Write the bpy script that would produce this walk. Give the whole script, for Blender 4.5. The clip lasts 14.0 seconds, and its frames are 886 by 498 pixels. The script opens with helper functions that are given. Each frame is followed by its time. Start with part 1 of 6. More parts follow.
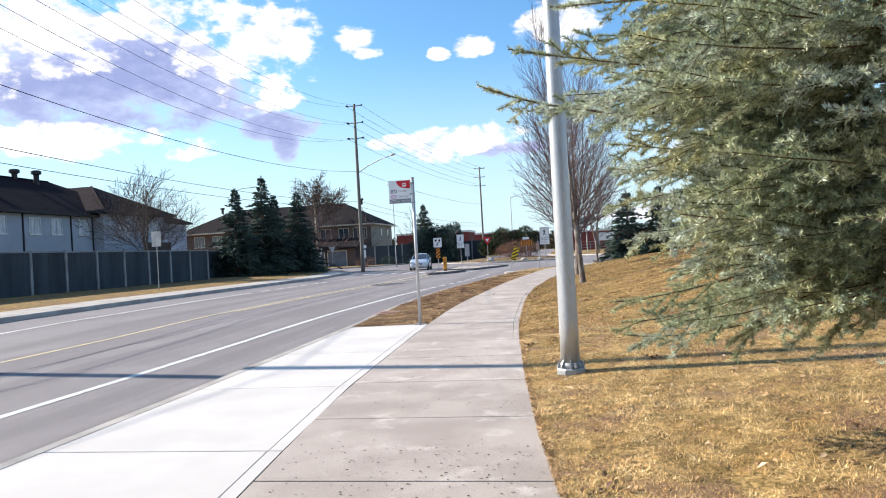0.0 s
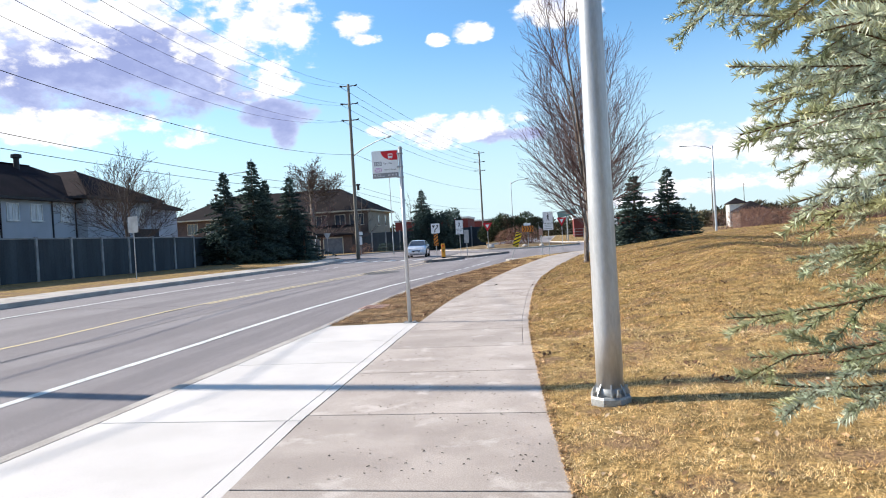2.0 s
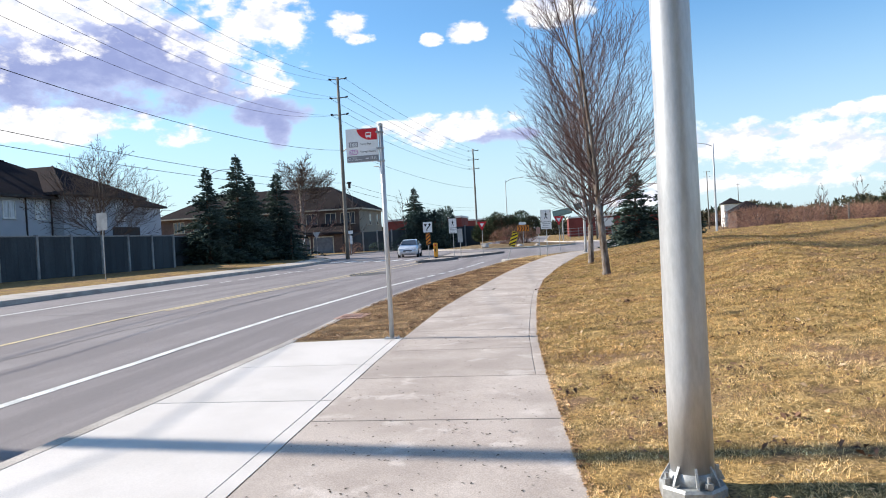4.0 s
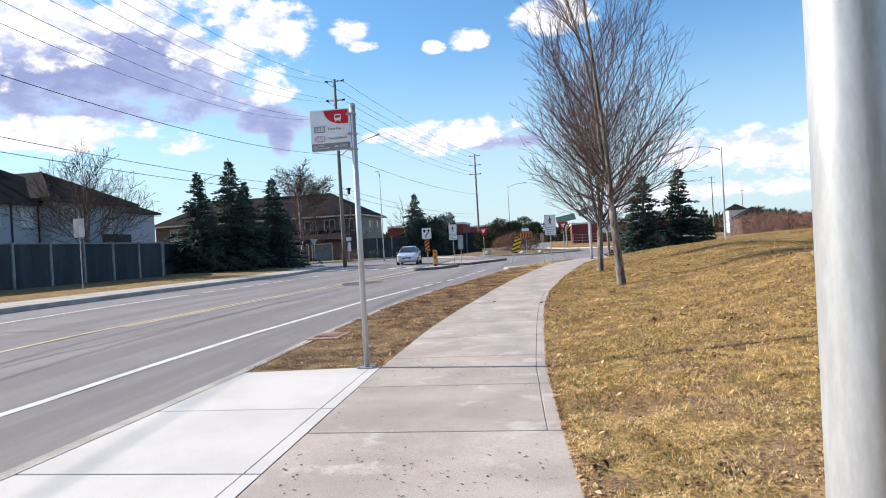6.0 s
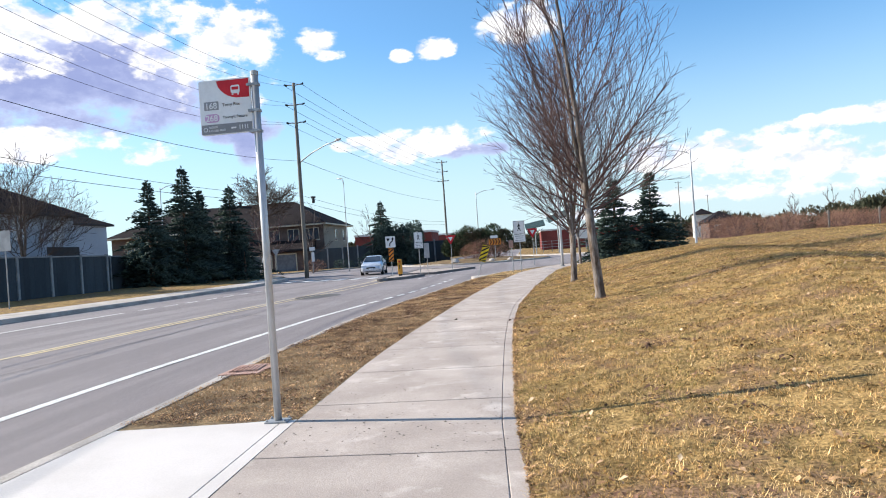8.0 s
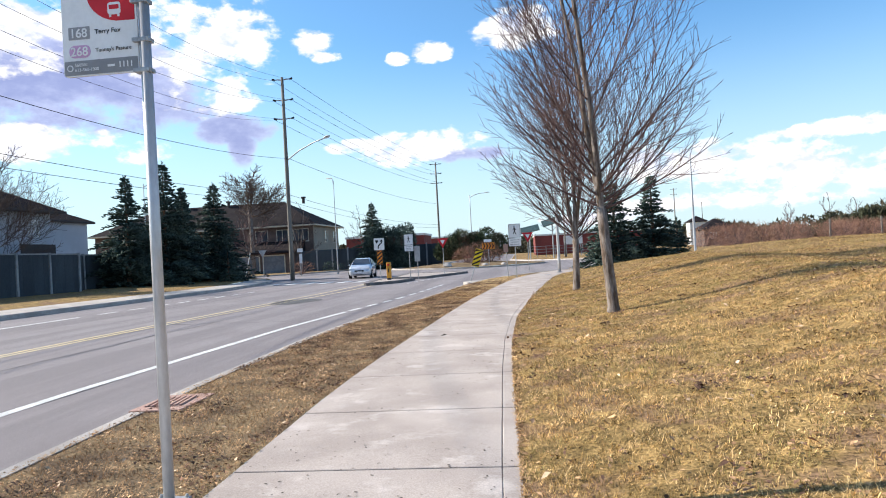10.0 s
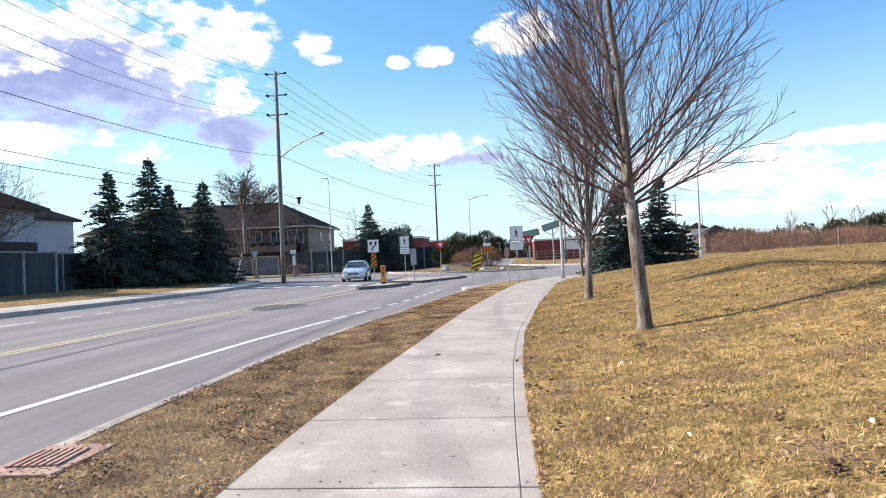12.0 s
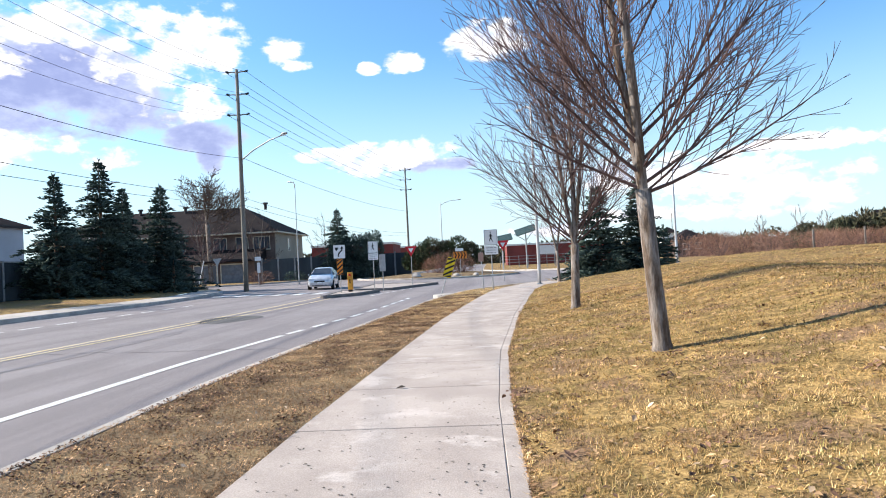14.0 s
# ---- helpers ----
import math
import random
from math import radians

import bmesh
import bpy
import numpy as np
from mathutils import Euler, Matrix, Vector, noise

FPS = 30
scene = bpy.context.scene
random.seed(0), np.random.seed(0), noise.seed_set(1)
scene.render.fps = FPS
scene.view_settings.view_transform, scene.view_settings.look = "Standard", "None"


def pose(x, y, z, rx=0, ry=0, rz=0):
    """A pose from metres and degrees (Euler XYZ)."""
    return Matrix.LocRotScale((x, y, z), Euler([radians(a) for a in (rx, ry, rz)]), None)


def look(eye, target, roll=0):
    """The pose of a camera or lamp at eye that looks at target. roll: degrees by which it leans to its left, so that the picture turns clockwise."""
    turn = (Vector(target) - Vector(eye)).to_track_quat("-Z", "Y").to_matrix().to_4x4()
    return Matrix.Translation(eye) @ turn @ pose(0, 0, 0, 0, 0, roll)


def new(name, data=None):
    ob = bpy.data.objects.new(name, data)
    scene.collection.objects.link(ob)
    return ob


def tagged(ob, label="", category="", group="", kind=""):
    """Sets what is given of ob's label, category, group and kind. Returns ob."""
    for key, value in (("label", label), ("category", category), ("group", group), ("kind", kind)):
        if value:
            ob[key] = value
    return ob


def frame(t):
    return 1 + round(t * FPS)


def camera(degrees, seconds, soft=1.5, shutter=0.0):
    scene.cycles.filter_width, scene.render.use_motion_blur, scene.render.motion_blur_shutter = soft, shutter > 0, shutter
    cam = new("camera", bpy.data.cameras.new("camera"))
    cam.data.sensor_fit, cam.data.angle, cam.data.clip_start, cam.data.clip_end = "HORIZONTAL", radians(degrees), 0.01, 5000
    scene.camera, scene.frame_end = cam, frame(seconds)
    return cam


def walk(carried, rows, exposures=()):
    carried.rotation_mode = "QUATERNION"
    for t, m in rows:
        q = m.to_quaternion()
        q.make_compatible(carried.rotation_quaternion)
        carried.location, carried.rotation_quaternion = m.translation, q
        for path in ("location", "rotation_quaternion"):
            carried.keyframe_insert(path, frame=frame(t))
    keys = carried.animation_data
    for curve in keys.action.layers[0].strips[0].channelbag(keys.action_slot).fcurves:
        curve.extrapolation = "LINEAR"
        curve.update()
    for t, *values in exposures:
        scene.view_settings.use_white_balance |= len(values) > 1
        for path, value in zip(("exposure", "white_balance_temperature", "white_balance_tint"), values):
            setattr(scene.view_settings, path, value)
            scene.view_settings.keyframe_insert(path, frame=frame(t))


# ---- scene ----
cam = camera(64.8, 14.0, soft=1.0)
METRES, EYE, TILT, LEAN, TURN = 14.5, 1.55, 0.0, 0.0, 9.7
ROWS = [
    (0.0, 0.0, 0.0, 0.0, 0.01, 0.19, 3.2),
    (0.5, -0.0007, 0.042, -0.0017, 0.02, -0.52, 3.56),
    (1.0, 0.005, 0.0846, -0.0012, 0.07, -0.74, 3.65),
    (1.5, 0.0039, 0.1247, -0.0029, 0.08, -0.86, 3.44),
    (2.0, 0.0065, 0.1651, -0.004, -0.03, -0.87, 3.29),
    (2.5, 0.0051, 0.2034, -0.0053, -0.22, -0.9, 3.19),
    (3.0, 0.0055, 0.2431, -0.0061, -0.57, -0.94, 3.29),
    (5.5, 0.0209, 0.4149, -0.0073, -0.47, -0.62, 2.99),
    (6.0, 0.0244, 0.4464, -0.0081, -0.36, -0.35, 3.27),
    (6.5, 0.0279, 0.479, -0.0078, -0.72, -0.11, 3.71),
    (7.0, 0.0358, 0.5125, -0.0069, -1.36, -0.04, 4.06),
    (7.5, 0.0389, 0.5464, -0.0073, -2.17, 0.06, 4.1),
    (8.0, 0.047, 0.5813, -0.0076, -2.82, 0.16, 4.05),
    (10.5, 0.062, 0.7522, -0.0092, -3.31, 0.5, 2.99),
    (11.0, 0.0645, 0.7871, -0.0096, -3.15, 0.59, 2.75),
    (11.5, 0.0722, 0.8225, -0.0094, -3.22, 0.69, 2.58),
    (12.0, 0.072, 0.8571, -0.0104, -3.54, 0.73, 2.45),
    (12.5, 0.0755, 0.892, -0.0112, -4.12, 0.88, 2.45),
    (13.0, 0.076, 0.9265, -0.0116, -4.78, 1.02, 2.62),
    (13.5, 0.0801, 0.9595, -0.013, -5.34, 1.19, 2.81),
    (14.0, 0.0862, 0.9933, -0.0118, -5.83, 1.12, 2.89),
]
walk(cam, [(t, pose(0, 0, EYE, TILT, LEAN, TURN) @ pose(METRES * x, METRES * y, METRES * z, 90 + pitch, roll, yaw)) for t, x, y, z, yaw, pitch, roll in ROWS],
     exposures=[(0.0, 0.90), (1.5, 0.87), (3.0, 0.82), (5.5, 0.72), (7.5, 0.80), (11.0, 0.90), (14.0, 1.0)])

# ---- sky and sun ----
SUN_FROM = Vector((-1.0, 0.105, 0.60)).normalized()
sun_data = bpy.data.lights.new("sun", "SUN")
sun_data.energy, sun_data.angle, sun_data.color = 5.0, radians(0.5), (1.0, 0.915, 0.80)
sun = new("sun", sun_data)
sun.matrix_world = look((0, 0, 60), Vector((0, 0, 60)) - SUN_FROM)
scene.view_settings.exposure = 0.85

world = bpy.data.worlds.new("world")
scene.world = world
world.use_nodes = True
wn, wl = world.node_tree.nodes, world.node_tree.links
wn.clear()


def math_node(nodes, links, op, a, b=None, clamp=False):
    n = nodes.new("ShaderNodeMath")
    n.operation, n.use_clamp = op, clamp
    for i, v in enumerate((a, b)):
        if v is None:
            continue
        if isinstance(v, (int, float)):
            n.inputs[i].default_value = v
        else:
            links.new(v, n.inputs[i])
    return n.outputs[0]


def mix_rgb(nodes, links, fac, a, b, mode="MIX"):
    n = nodes.new("ShaderNodeMix")
    n.data_type, n.blend_type = "RGBA", mode
    for i, v in ((0, fac), (6, a), (7, b)):
        if isinstance(v, (int, float, tuple)):
            n.inputs[i].default_value = v
        else:
            links.new(v, n.inputs[i])
    return n.outputs[2]


def ramp(nodes, links, value, lo, hi):
    n = nodes.new("ShaderNodeMapRange")
    n.interpolation_type = "SMOOTHSTEP"
    links.new(value, n.inputs[0])
    n.inputs[1].default_value, n.inputs[2].default_value = lo, hi
    return n.outputs[0]


sky = wn.new("ShaderNodeTexSky")
sky.sky_type, sky.sun_disc = "NISHITA", False
sky.sun_elevation = math.asin(SUN_FROM.z)
sky.sun_rotation = math.atan2(SUN_FROM.x, SUN_FROM.y)
sky.air_density, sky.dust_density, sky.ozone_density = 1.0, 0.6, 2.0
geo = wn.new("ShaderNodeTexCoord")
split = wn.new("ShaderNodeSeparateXYZ")
wl.new(geo.outputs["Generated"], split.inputs[0])
M = lambda op, a, b=None, clamp=False: math_node(wn, wl, op, a, b, clamp)
azimuth = M("MULTIPLY", M("ARCTAN2", split.outputs[0], split.outputs[1]), 57.2958)
elevation = M("MULTIPLY", M("ARCSINE", split.outputs[2]), 57.2958)


def sky_noise(scale, detail, flat=1.0, seed=0.0):
    mp = wn.new("ShaderNodeMapping")
    mp.inputs["Scale"].default_value = (1, 1, flat)
    mp.inputs["Location"].default_value = (seed, seed, seed)
    wl.new(geo.outputs["Generated"], mp.inputs[0])
    n = wn.new("ShaderNodeTexNoise")
    n.inputs["Scale"].default_value, n.inputs["Detail"].default_value = scale, detail
    n.inputs["Roughness"].default_value = 0.6
    wl.new(mp.outputs[0], n.inputs["Vector"])
    return n.outputs[0]


fluff = sky_noise(11, 7, 1.6)
puff = sky_noise(26, 6, 1.8, 3.0)
broad = sky_noise(2.6, 5, 2.5, 7.0)


def cloud_field(spots):
    total = None
    for az, el, w, h in spots:
        u = M("DIVIDE", M("SUBTRACT", azimuth, az), w * 1.02)
        v = M("DIVIDE", M("SUBTRACT", elevation, el), h * 1.05)
        one = M("SUBTRACT", 1.0, M("ADD", M("MULTIPLY", u, u), M("MULTIPLY", v, v)))
        total = one if total is None else M("MAXIMUM", total, one)
    return M("MAXIMUM", total, -2.0)


WHITE = [(-39.2, 17.0, 7.0, 2.8), (-24.7, 16.6, 5.6, 4.2), (-31.2, 18.5, 2.8, 1.9), (-38.2, 9.4, 8.3, 1.2), (-28.8, 9.0, 3.2, 0.9), (-16.0, 17.1, 1.9, 0.9),
         (-15.0, 16.1, 1.2, 0.5), (-9.2, 15.8, 0.9, 0.45), (-6.2, 16.2, 1.6, 0.8), (0.7, 17.5, 3.2, 1.6), (-7.6, 8.9, 5.1, 1.5), (-13.6, 9.1, 2.3, 0.6),
         (-23.2, 13.3, 2.8, 1.4), (13.5, 6.0, 5.1, 1.3), (20.5, 4.8, 7.9, 2.1), (9.8, 6.4, 2.8, 1.4), (15.6, 2.9, 10.2, 0.9), (24.0, 7.4, 6.0, 0.7), (6.0, 2.2, 5.0, 0.6), (-46.0, 14.0, 5.0, 4.0)]
GREY = [(-34.0, 14.0, 11.0, 3.4), (-21.9, 9.6, 1.0, 1.6), (-5.8, 8.1, 4.2, 0.6), (-22.4, 10.6, 2.6, 1.0), (-42.0, 12.5, 6.0, 2.4)]
rough = M("ADD", M("MULTIPLY", M("SUBTRACT", fluff, 0.5), 3.4), M("MULTIPLY", M("SUBTRACT", puff, 0.5), 3.4))
white_density = ramp(wn, wl, M("ADD", cloud_field(WHITE), rough), 0.0, 0.85)
soft = M("ADD", M("MULTIPLY", M("SUBTRACT", fluff, 0.5), 4.6), M("MULTIPLY", M("SUBTRACT", broad, 0.5), 3.0))
grey_field = M("ADD", cloud_field(GREY), soft)
grey_density = ramp(wn, wl, grey_field, -0.7, 0.25)
grey_core = ramp(wn, wl, M("ADD", grey_field, M("MULTIPLY", M("SUBTRACT", puff, 0.5), 2.0)), -0.8, 1.1)
far_density = ramp(wn, wl, M("ADD", broad, M("MULTIPLY", M("SUBTRACT", fluff, 0.5), 0.5)), 0.50, 0.66)
outside = M("MULTIPLY", ramp(wn, wl, M("ABSOLUTE", M("ADD", azimuth, 8.0)), 38.0, 55.0), far_density)
low = ramp(wn, wl, elevation, 18.0, -1.0)
base = mix_rgb(wn, wl, 1.0, sky.outputs[0], (1.0, 1.48, 1.76, 1.0), "MULTIPLY")
base = mix_rgb(wn, wl, M("MULTIPLY", low, 0.9), base, (6.1, 7.6, 8.3, 1.0))
base = mix_rgb(wn, wl, M("MULTIPLY", outside, 0.6), base, (6.2, 6.4, 6.9, 1.0))
base = mix_rgb(wn, wl, M("MULTIPLY", grey_density, 0.95), base, mix_rgb(wn, wl, grey_core, (5.6, 6.1, 8.6, 1.0), (3.0, 3.4, 6.0, 1.0)))
base = mix_rgb(wn, wl, white_density, base, mix_rgb(wn, wl, ramp(wn, wl, puff, 0.36, 0.56), (7.0, 7.4, 9.2, 1.0), (9.9, 9.8, 9.9, 1.0)))
back = wn.new("ShaderNodeBackground")
back.inputs[1].default_value = 0.07
wl.new(base, back.inputs[0])
wo = wn.new("ShaderNodeOutputWorld")
wl.new(back.outputs[0], wo.inputs[0])


# ---- materials ----
def material(name, colour, second=None, scale=6.0, amount=0.5, fine=60.0, fine_amount=0.15, rough=0.8, metal=0.0, bump=0.2, bump_scale=80.0, stretch=(1, 1, 1),
             spec=0.3, vary=0.0, third=None, third_scale=1.0, third_at=0.55, third_stretch=None, coat=0.0, through_light=0.0):
    """A surface with a coarse and a fine variation of colour and a fine relief, in metres."""
    m = bpy.data.materials.new(name)
    m.use_nodes = True
    nodes, links = m.node_tree.nodes, m.node_tree.links
    bsdf = nodes["Principled BSDF"]
    second = second or tuple(c * 0.75 for c in colour)
    tc = nodes.new("ShaderNodeTexCoord")
    mp = nodes.new("ShaderNodeMapping")
    mp.inputs["Scale"].default_value = stretch
    links.new(tc.outputs["Object"], mp.inputs[0])

    along_map = None
    if third_stretch:
        along_map = nodes.new("ShaderNodeMapping")
        along_map.inputs["Scale"].default_value = third_stretch
        links.new(tc.outputs["Object"], along_map.inputs[0])

    def noise_at(s, detail=4.0, roughness=0.55, via=None):
        n = nodes.new("ShaderNodeTexNoise")
        n.inputs["Scale"].default_value, n.inputs["Detail"].default_value, n.inputs["Roughness"].default_value = s, detail, roughness
        links.new((via or mp).outputs[0], n.inputs["Vector"])
        return n.outputs[0]

    coarse = math_node(nodes, links, "MULTIPLY", ramp(nodes, links, noise_at(scale), 0.35, 0.65), amount * 2 if amount < 0.5 else 1.0)
    col = mix_rgb(nodes, links, coarse, (*colour, 1), (*second, 1))
    if third:
        patch = ramp(nodes, links, noise_at(third_scale, 5.0, 0.6, along_map), third_at - 0.05, third_at + 0.1)
        col = mix_rgb(nodes, links, patch, col, (*third, 1))
    grain = noise_at(fine, 3.0, 0.7)
    shade = math_node(nodes, links, "ADD", 1.0 - fine_amount, math_node(nodes, links, "MULTIPLY", ramp(nodes, links, grain, 0.3, 0.7), 2 * fine_amount))
    if vary:
        info = nodes.new("ShaderNodeObjectInfo")
        isl = nodes.new("ShaderNodeNewGeometry")
        both = math_node(nodes, links, "FRACT", math_node(nodes, links, "ADD", info.outputs["Random"], isl.outputs["Random Per Island"]))
        shade = math_node(nodes, links, "MULTIPLY", shade, math_node(nodes, links, "ADD", 1.0 - vary, math_node(nodes, links, "MULTIPLY", both, 2 * vary)))
    grey = nodes.new("ShaderNodeCombineColor")
    for i in range(3):
        links.new(shade, grey.inputs[i])
    col = mix_rgb(nodes, links, 1.0, col, grey.outputs[0], "MULTIPLY")
    links.new(col, bsdf.inputs["Base Color"])
    bsdf.inputs["Roughness"].default_value = rough
    bsdf.inputs["Metallic"].default_value = metal
    bsdf.inputs["Specular IOR Level"].default_value = spec
    bsdf.inputs["Coat Weight"].default_value = coat
    if bump:
        b = nodes.new("ShaderNodeBump")
        b.inputs["Strength"].default_value, b.inputs["Distance"].default_value = bump, 0.01
        links.new(noise_at(bump_scale, 4.0, 0.6), b.inputs["Height"])
        links.new(b.outputs[0], bsdf.inputs["Normal"])
    if through_light:
        tr = nodes.new("ShaderNodeBsdfTranslucent")
        links.new(col, tr.inputs[0])
        mx = nodes.new("ShaderNodeMixShader")
        mx.inputs[0].default_value = through_light
        links.new(bsdf.outputs[0], mx.inputs[1])
        links.new(tr.outputs[0], mx.inputs[2])
        links.new(mx.outputs[0], nodes["Material Output"].inputs[0])
    return m


ASPHALT = material("asphalt", (0.215, 0.192, 0.193), (0.245, 0.222, 0.222), 0.5, 0.6, 120, 0.22, 0.85, bump=0.5, bump_scale=160, third=(0.188, 0.167, 0.170), third_scale=0.8, third_at=0.50, third_stretch=(1, 0.035, 1))
ASPHALT_PATCH = material("asphalt_patch", (0.09, 0.088, 0.088), (0.11, 0.105, 0.1), 3, 0.6, 120, 0.25, 0.85, bump=0.5, bump_scale=160)
WALK = material("walk_concrete", (0.34, 0.288, 0.255), (0.425, 0.365, 0.325), 1.2, 0.6, 90, 0.16, 0.9, bump=0.35, bump_scale=120, vary=0.05, third=(0.50, 0.44, 0.40), third_scale=2.1, third_at=0.60)
PAD = material("pale_concrete", (0.52, 0.487, 0.462), (0.58, 0.545, 0.52), 1.0, 0.6, 90, 0.06, 0.85, bump=0.2, bump_scale=140, vary=0.03)
KERB_DARK = material("dark_kerb_concrete", (0.12, 0.112, 0.105), (0.19, 0.175, 0.165), 1.6, 0.6, 60, 0.2, 0.9, bump=0.5, bump_scale=60)
KERB = material("kerb_concrete", (0.33, 0.30, 0.27), (0.45, 0.41, 0.375), 1.6, 0.6, 60, 0.2, 0.9, bump=0.5, bump_scale=60)
JOINT = material("joint_dirt", (0.10, 0.082, 0.07), (0.15, 0.125, 0.105), 8, 0.6, 80, 0.3, 0.95)
PAINT = material("white_road_paint", (0.66, 0.66, 0.64), (0.52, 0.52, 0.50), 3.0, 0.6, 50, 0.2, 0.7, bump=0.3, bump_scale=150, third=(0.3, 0.3, 0.3), third_scale=9, third_at=0.66)
YELLOW = material("yellow_road_paint", (0.62, 0.49, 0.27), (0.52, 0.44, 0.30), 2.0, 0.6, 50, 0.2, 0.7, bump=0.3, third=(0.25, 0.23, 0.2), third_scale=9, third_at=0.62)
LAWN = material("dry_lawn", (0.34, 0.225, 0.09), (0.15, 0.100, 0.040), 5.0, 0.6, 38, 0.6, 0.95, bump=1.0, bump_scale=35, spec=0.1, third=(0.20, 0.125, 0.075), third_scale=1.3, third_at=0.54)
VERGE = material("verge_soil", (0.150, 0.108, 0.068), (0.25, 0.180, 0.100), 2.2, 0.6, 30, 0.4, 0.95, bump=1.0, bump_scale=30, spec=0.1, third=(0.10, 0.07, 0.045), third_scale=0.9)
BLADE_OLD = material("weathered_grass_blade", (0.74, 0.485, 0.21), (0.29, 0.175, 0.06), 2.2, 0.6, 14, 0.45, 0.8, bump=0, spec=0.2, vary=0.65, third=(0.25, 0.195, 0.07), third_scale=0.9, third_at=0.51, through_light=0.2)
BLADE_GREEN = material("olive_grass_blade", (0.25, 0.225, 0.075), (0.33, 0.245, 0.09), 2.2, 0.6, 14, 0.4, 0.8, bump=0, spec=0.2, vary=0.5, through_light=0.2)
BLADE_PALE = material("bleached_grass_blade", (0.94, 0.76, 0.46), (0.70, 0.50, 0.22), 2.6, 0.6, 14, 0.35, 0.8, bump=0, spec=0.2, vary=0.45, through_light=0.2)
LEAF_PALE = material("pale_curled_leaf", (0.66, 0.50, 0.34), (0.34, 0.21, 0.12), 3, 0.6, 20, 0.3, 0.9, bump=0, spec=0.1, vary=0.45, through_light=0.15)
TAR = material("tar_crack_filler", (0.075, 0.068, 0.068), None, 3, 0.5, 30, 0.2, 0.7, bump=0.2)
LEAF_DARK = material("dark_dead_leaf", (0.23, 0.13, 0.085), (0.10, 0.06, 0.045), 3, 0.6, 20, 0.3, 0.9, bump=0, spec=0.1, vary=0.5)
BLADE = material("dry_grass_blade", (0.91, 0.65, 0.33), (0.54, 0.335, 0.13), 2.6, 0.6, 14, 0.45, 0.8, bump=0, spec=0.2, vary=0.6, third=(0.42, 0.295, 0.115), third_scale=1.5, third_at=0.56, through_light=0.2)
LITTER = material("dead_leaf", (0.58, 0.37, 0.20), (0.19, 0.11, 0.06), 3, 0.6, 20, 0.3, 0.9, bump=0, spec=0.1, vary=0.5, through_light=0.15)
SPECK = material("speck", (0.05, 0.04, 0.032), (0.10, 0.08, 0.065), 3, 0.6, 20, 0.3, 0.9, bump=0, vary=0.4)
STEEL = material("galvanized_steel", (0.50, 0.50, 0.505), (0.41, 0.41, 0.415), 3.0, 0.6, 40, 0.08, 0.40, 0.45, bump=0.1, bump_scale=50, stretch=(1, 1, 0.25))
STEEL_DULL = material("weathered_steel", (0.40, 0.41, 0.41), (0.30, 0.31, 0.32), 8.0, 0.6, 60, 0.15, 0.55, 0.5, bump=0.2, bump_scale=60)
CAST = material("rusty_cast_iron", (0.38, 0.235, 0.19), (0.44, 0.29, 0.24), 9.0, 0.6, 60, 0.25, 0.85, 0.1, bump=0.4)
POLE_WOOD = material("weathered_pole_wood", (0.205, 0.185, 0.16), (0.15, 0.135, 0.115), 4, 0.6, 60, 0.25, 0.9, bump=0.5, stretch=(1, 1, 0.08))
CABLE = material("black_cable", (0.03, 0.03, 0.035), None, 5, 0.5, 40, 0.1, 0.7, bump=0)
PORCELAIN = material("grey_insulator", (0.28, 0.28, 0.30), None, 5, 0.5, 40, 0.1, 0.4, bump=0)
BARK = material("grey_maple_bark", (0.235, 0.205, 0.185), (0.11, 0.08, 0.06), 14, 0.6, 50, 0.3, 0.95, bump=1.0, bump_scale=45, stretch=(1, 1, 0.2), spec=0.1)
TWIG = material("brown_twig", (0.140, 0.088, 0.080), (0.070, 0.046, 0.046), 1.5, 0.6, 20, 0.2, 0.85, bump=0, spec=0.2)
TWIG_GREY = material("grey_brown_twig", (0.105, 0.078, 0.066), (0.07, 0.052, 0.046), 1.5, 0.6, 20, 0.2, 0.85, bump=0, spec=0.1)
SPRUCE_BARK = material("spruce_bark", (0.15, 0.10, 0.07), (0.09, 0.06, 0.045), 9, 0.6, 50, 0.3, 0.95, bump=1.0, bump_scale=45)
SHOOT = material("spruce_shoot", (0.13, 0.075, 0.042), (0.09, 0.05, 0.03), 9, 0.6, 50, 0.3, 0.8, bump=0)
NEEDLE = material("blue_spruce_needle", (0.29, 0.34, 0.21), (0.44, 0.435, 0.24), 1.8, 0.6, 9, 0.3, 0.45, bump=0, spec=0.5, vary=0.35, third=(0.50, 0.55, 0.44), third_scale=1.6, third_at=0.51, through_light=0.22)
SPRUCE_DARK = material("dark_spruce_foliage", (0.022, 0.040, 0.040), (0.085, 0.120, 0.100), 0.7, 0.6, 5, 0.3, 0.85, bump=0, spec=0.15, vary=0.4)
JUNIPER = material("juniper_foliage", (0.045, 0.065, 0.035), (0.09, 0.075, 0.045), 0.5, 0.6, 5, 0.3, 0.9, bump=0, spec=0.1, vary=0.4)
BRUSH = material("dry_brush", (0.30, 0.17, 0.115), (0.20, 0.11, 0.08), 0.4, 0.6, 5, 0.3, 0.9, bump=0, spec=0.1, vary=0.4)
FAR_WOOD = material("far_wood_foliage", (0.065, 0.072, 0.045), (0.11, 0.09, 0.06), 0.2, 0.6, 2, 0.3, 0.9, bump=0, spec=0.1, vary=0.4)
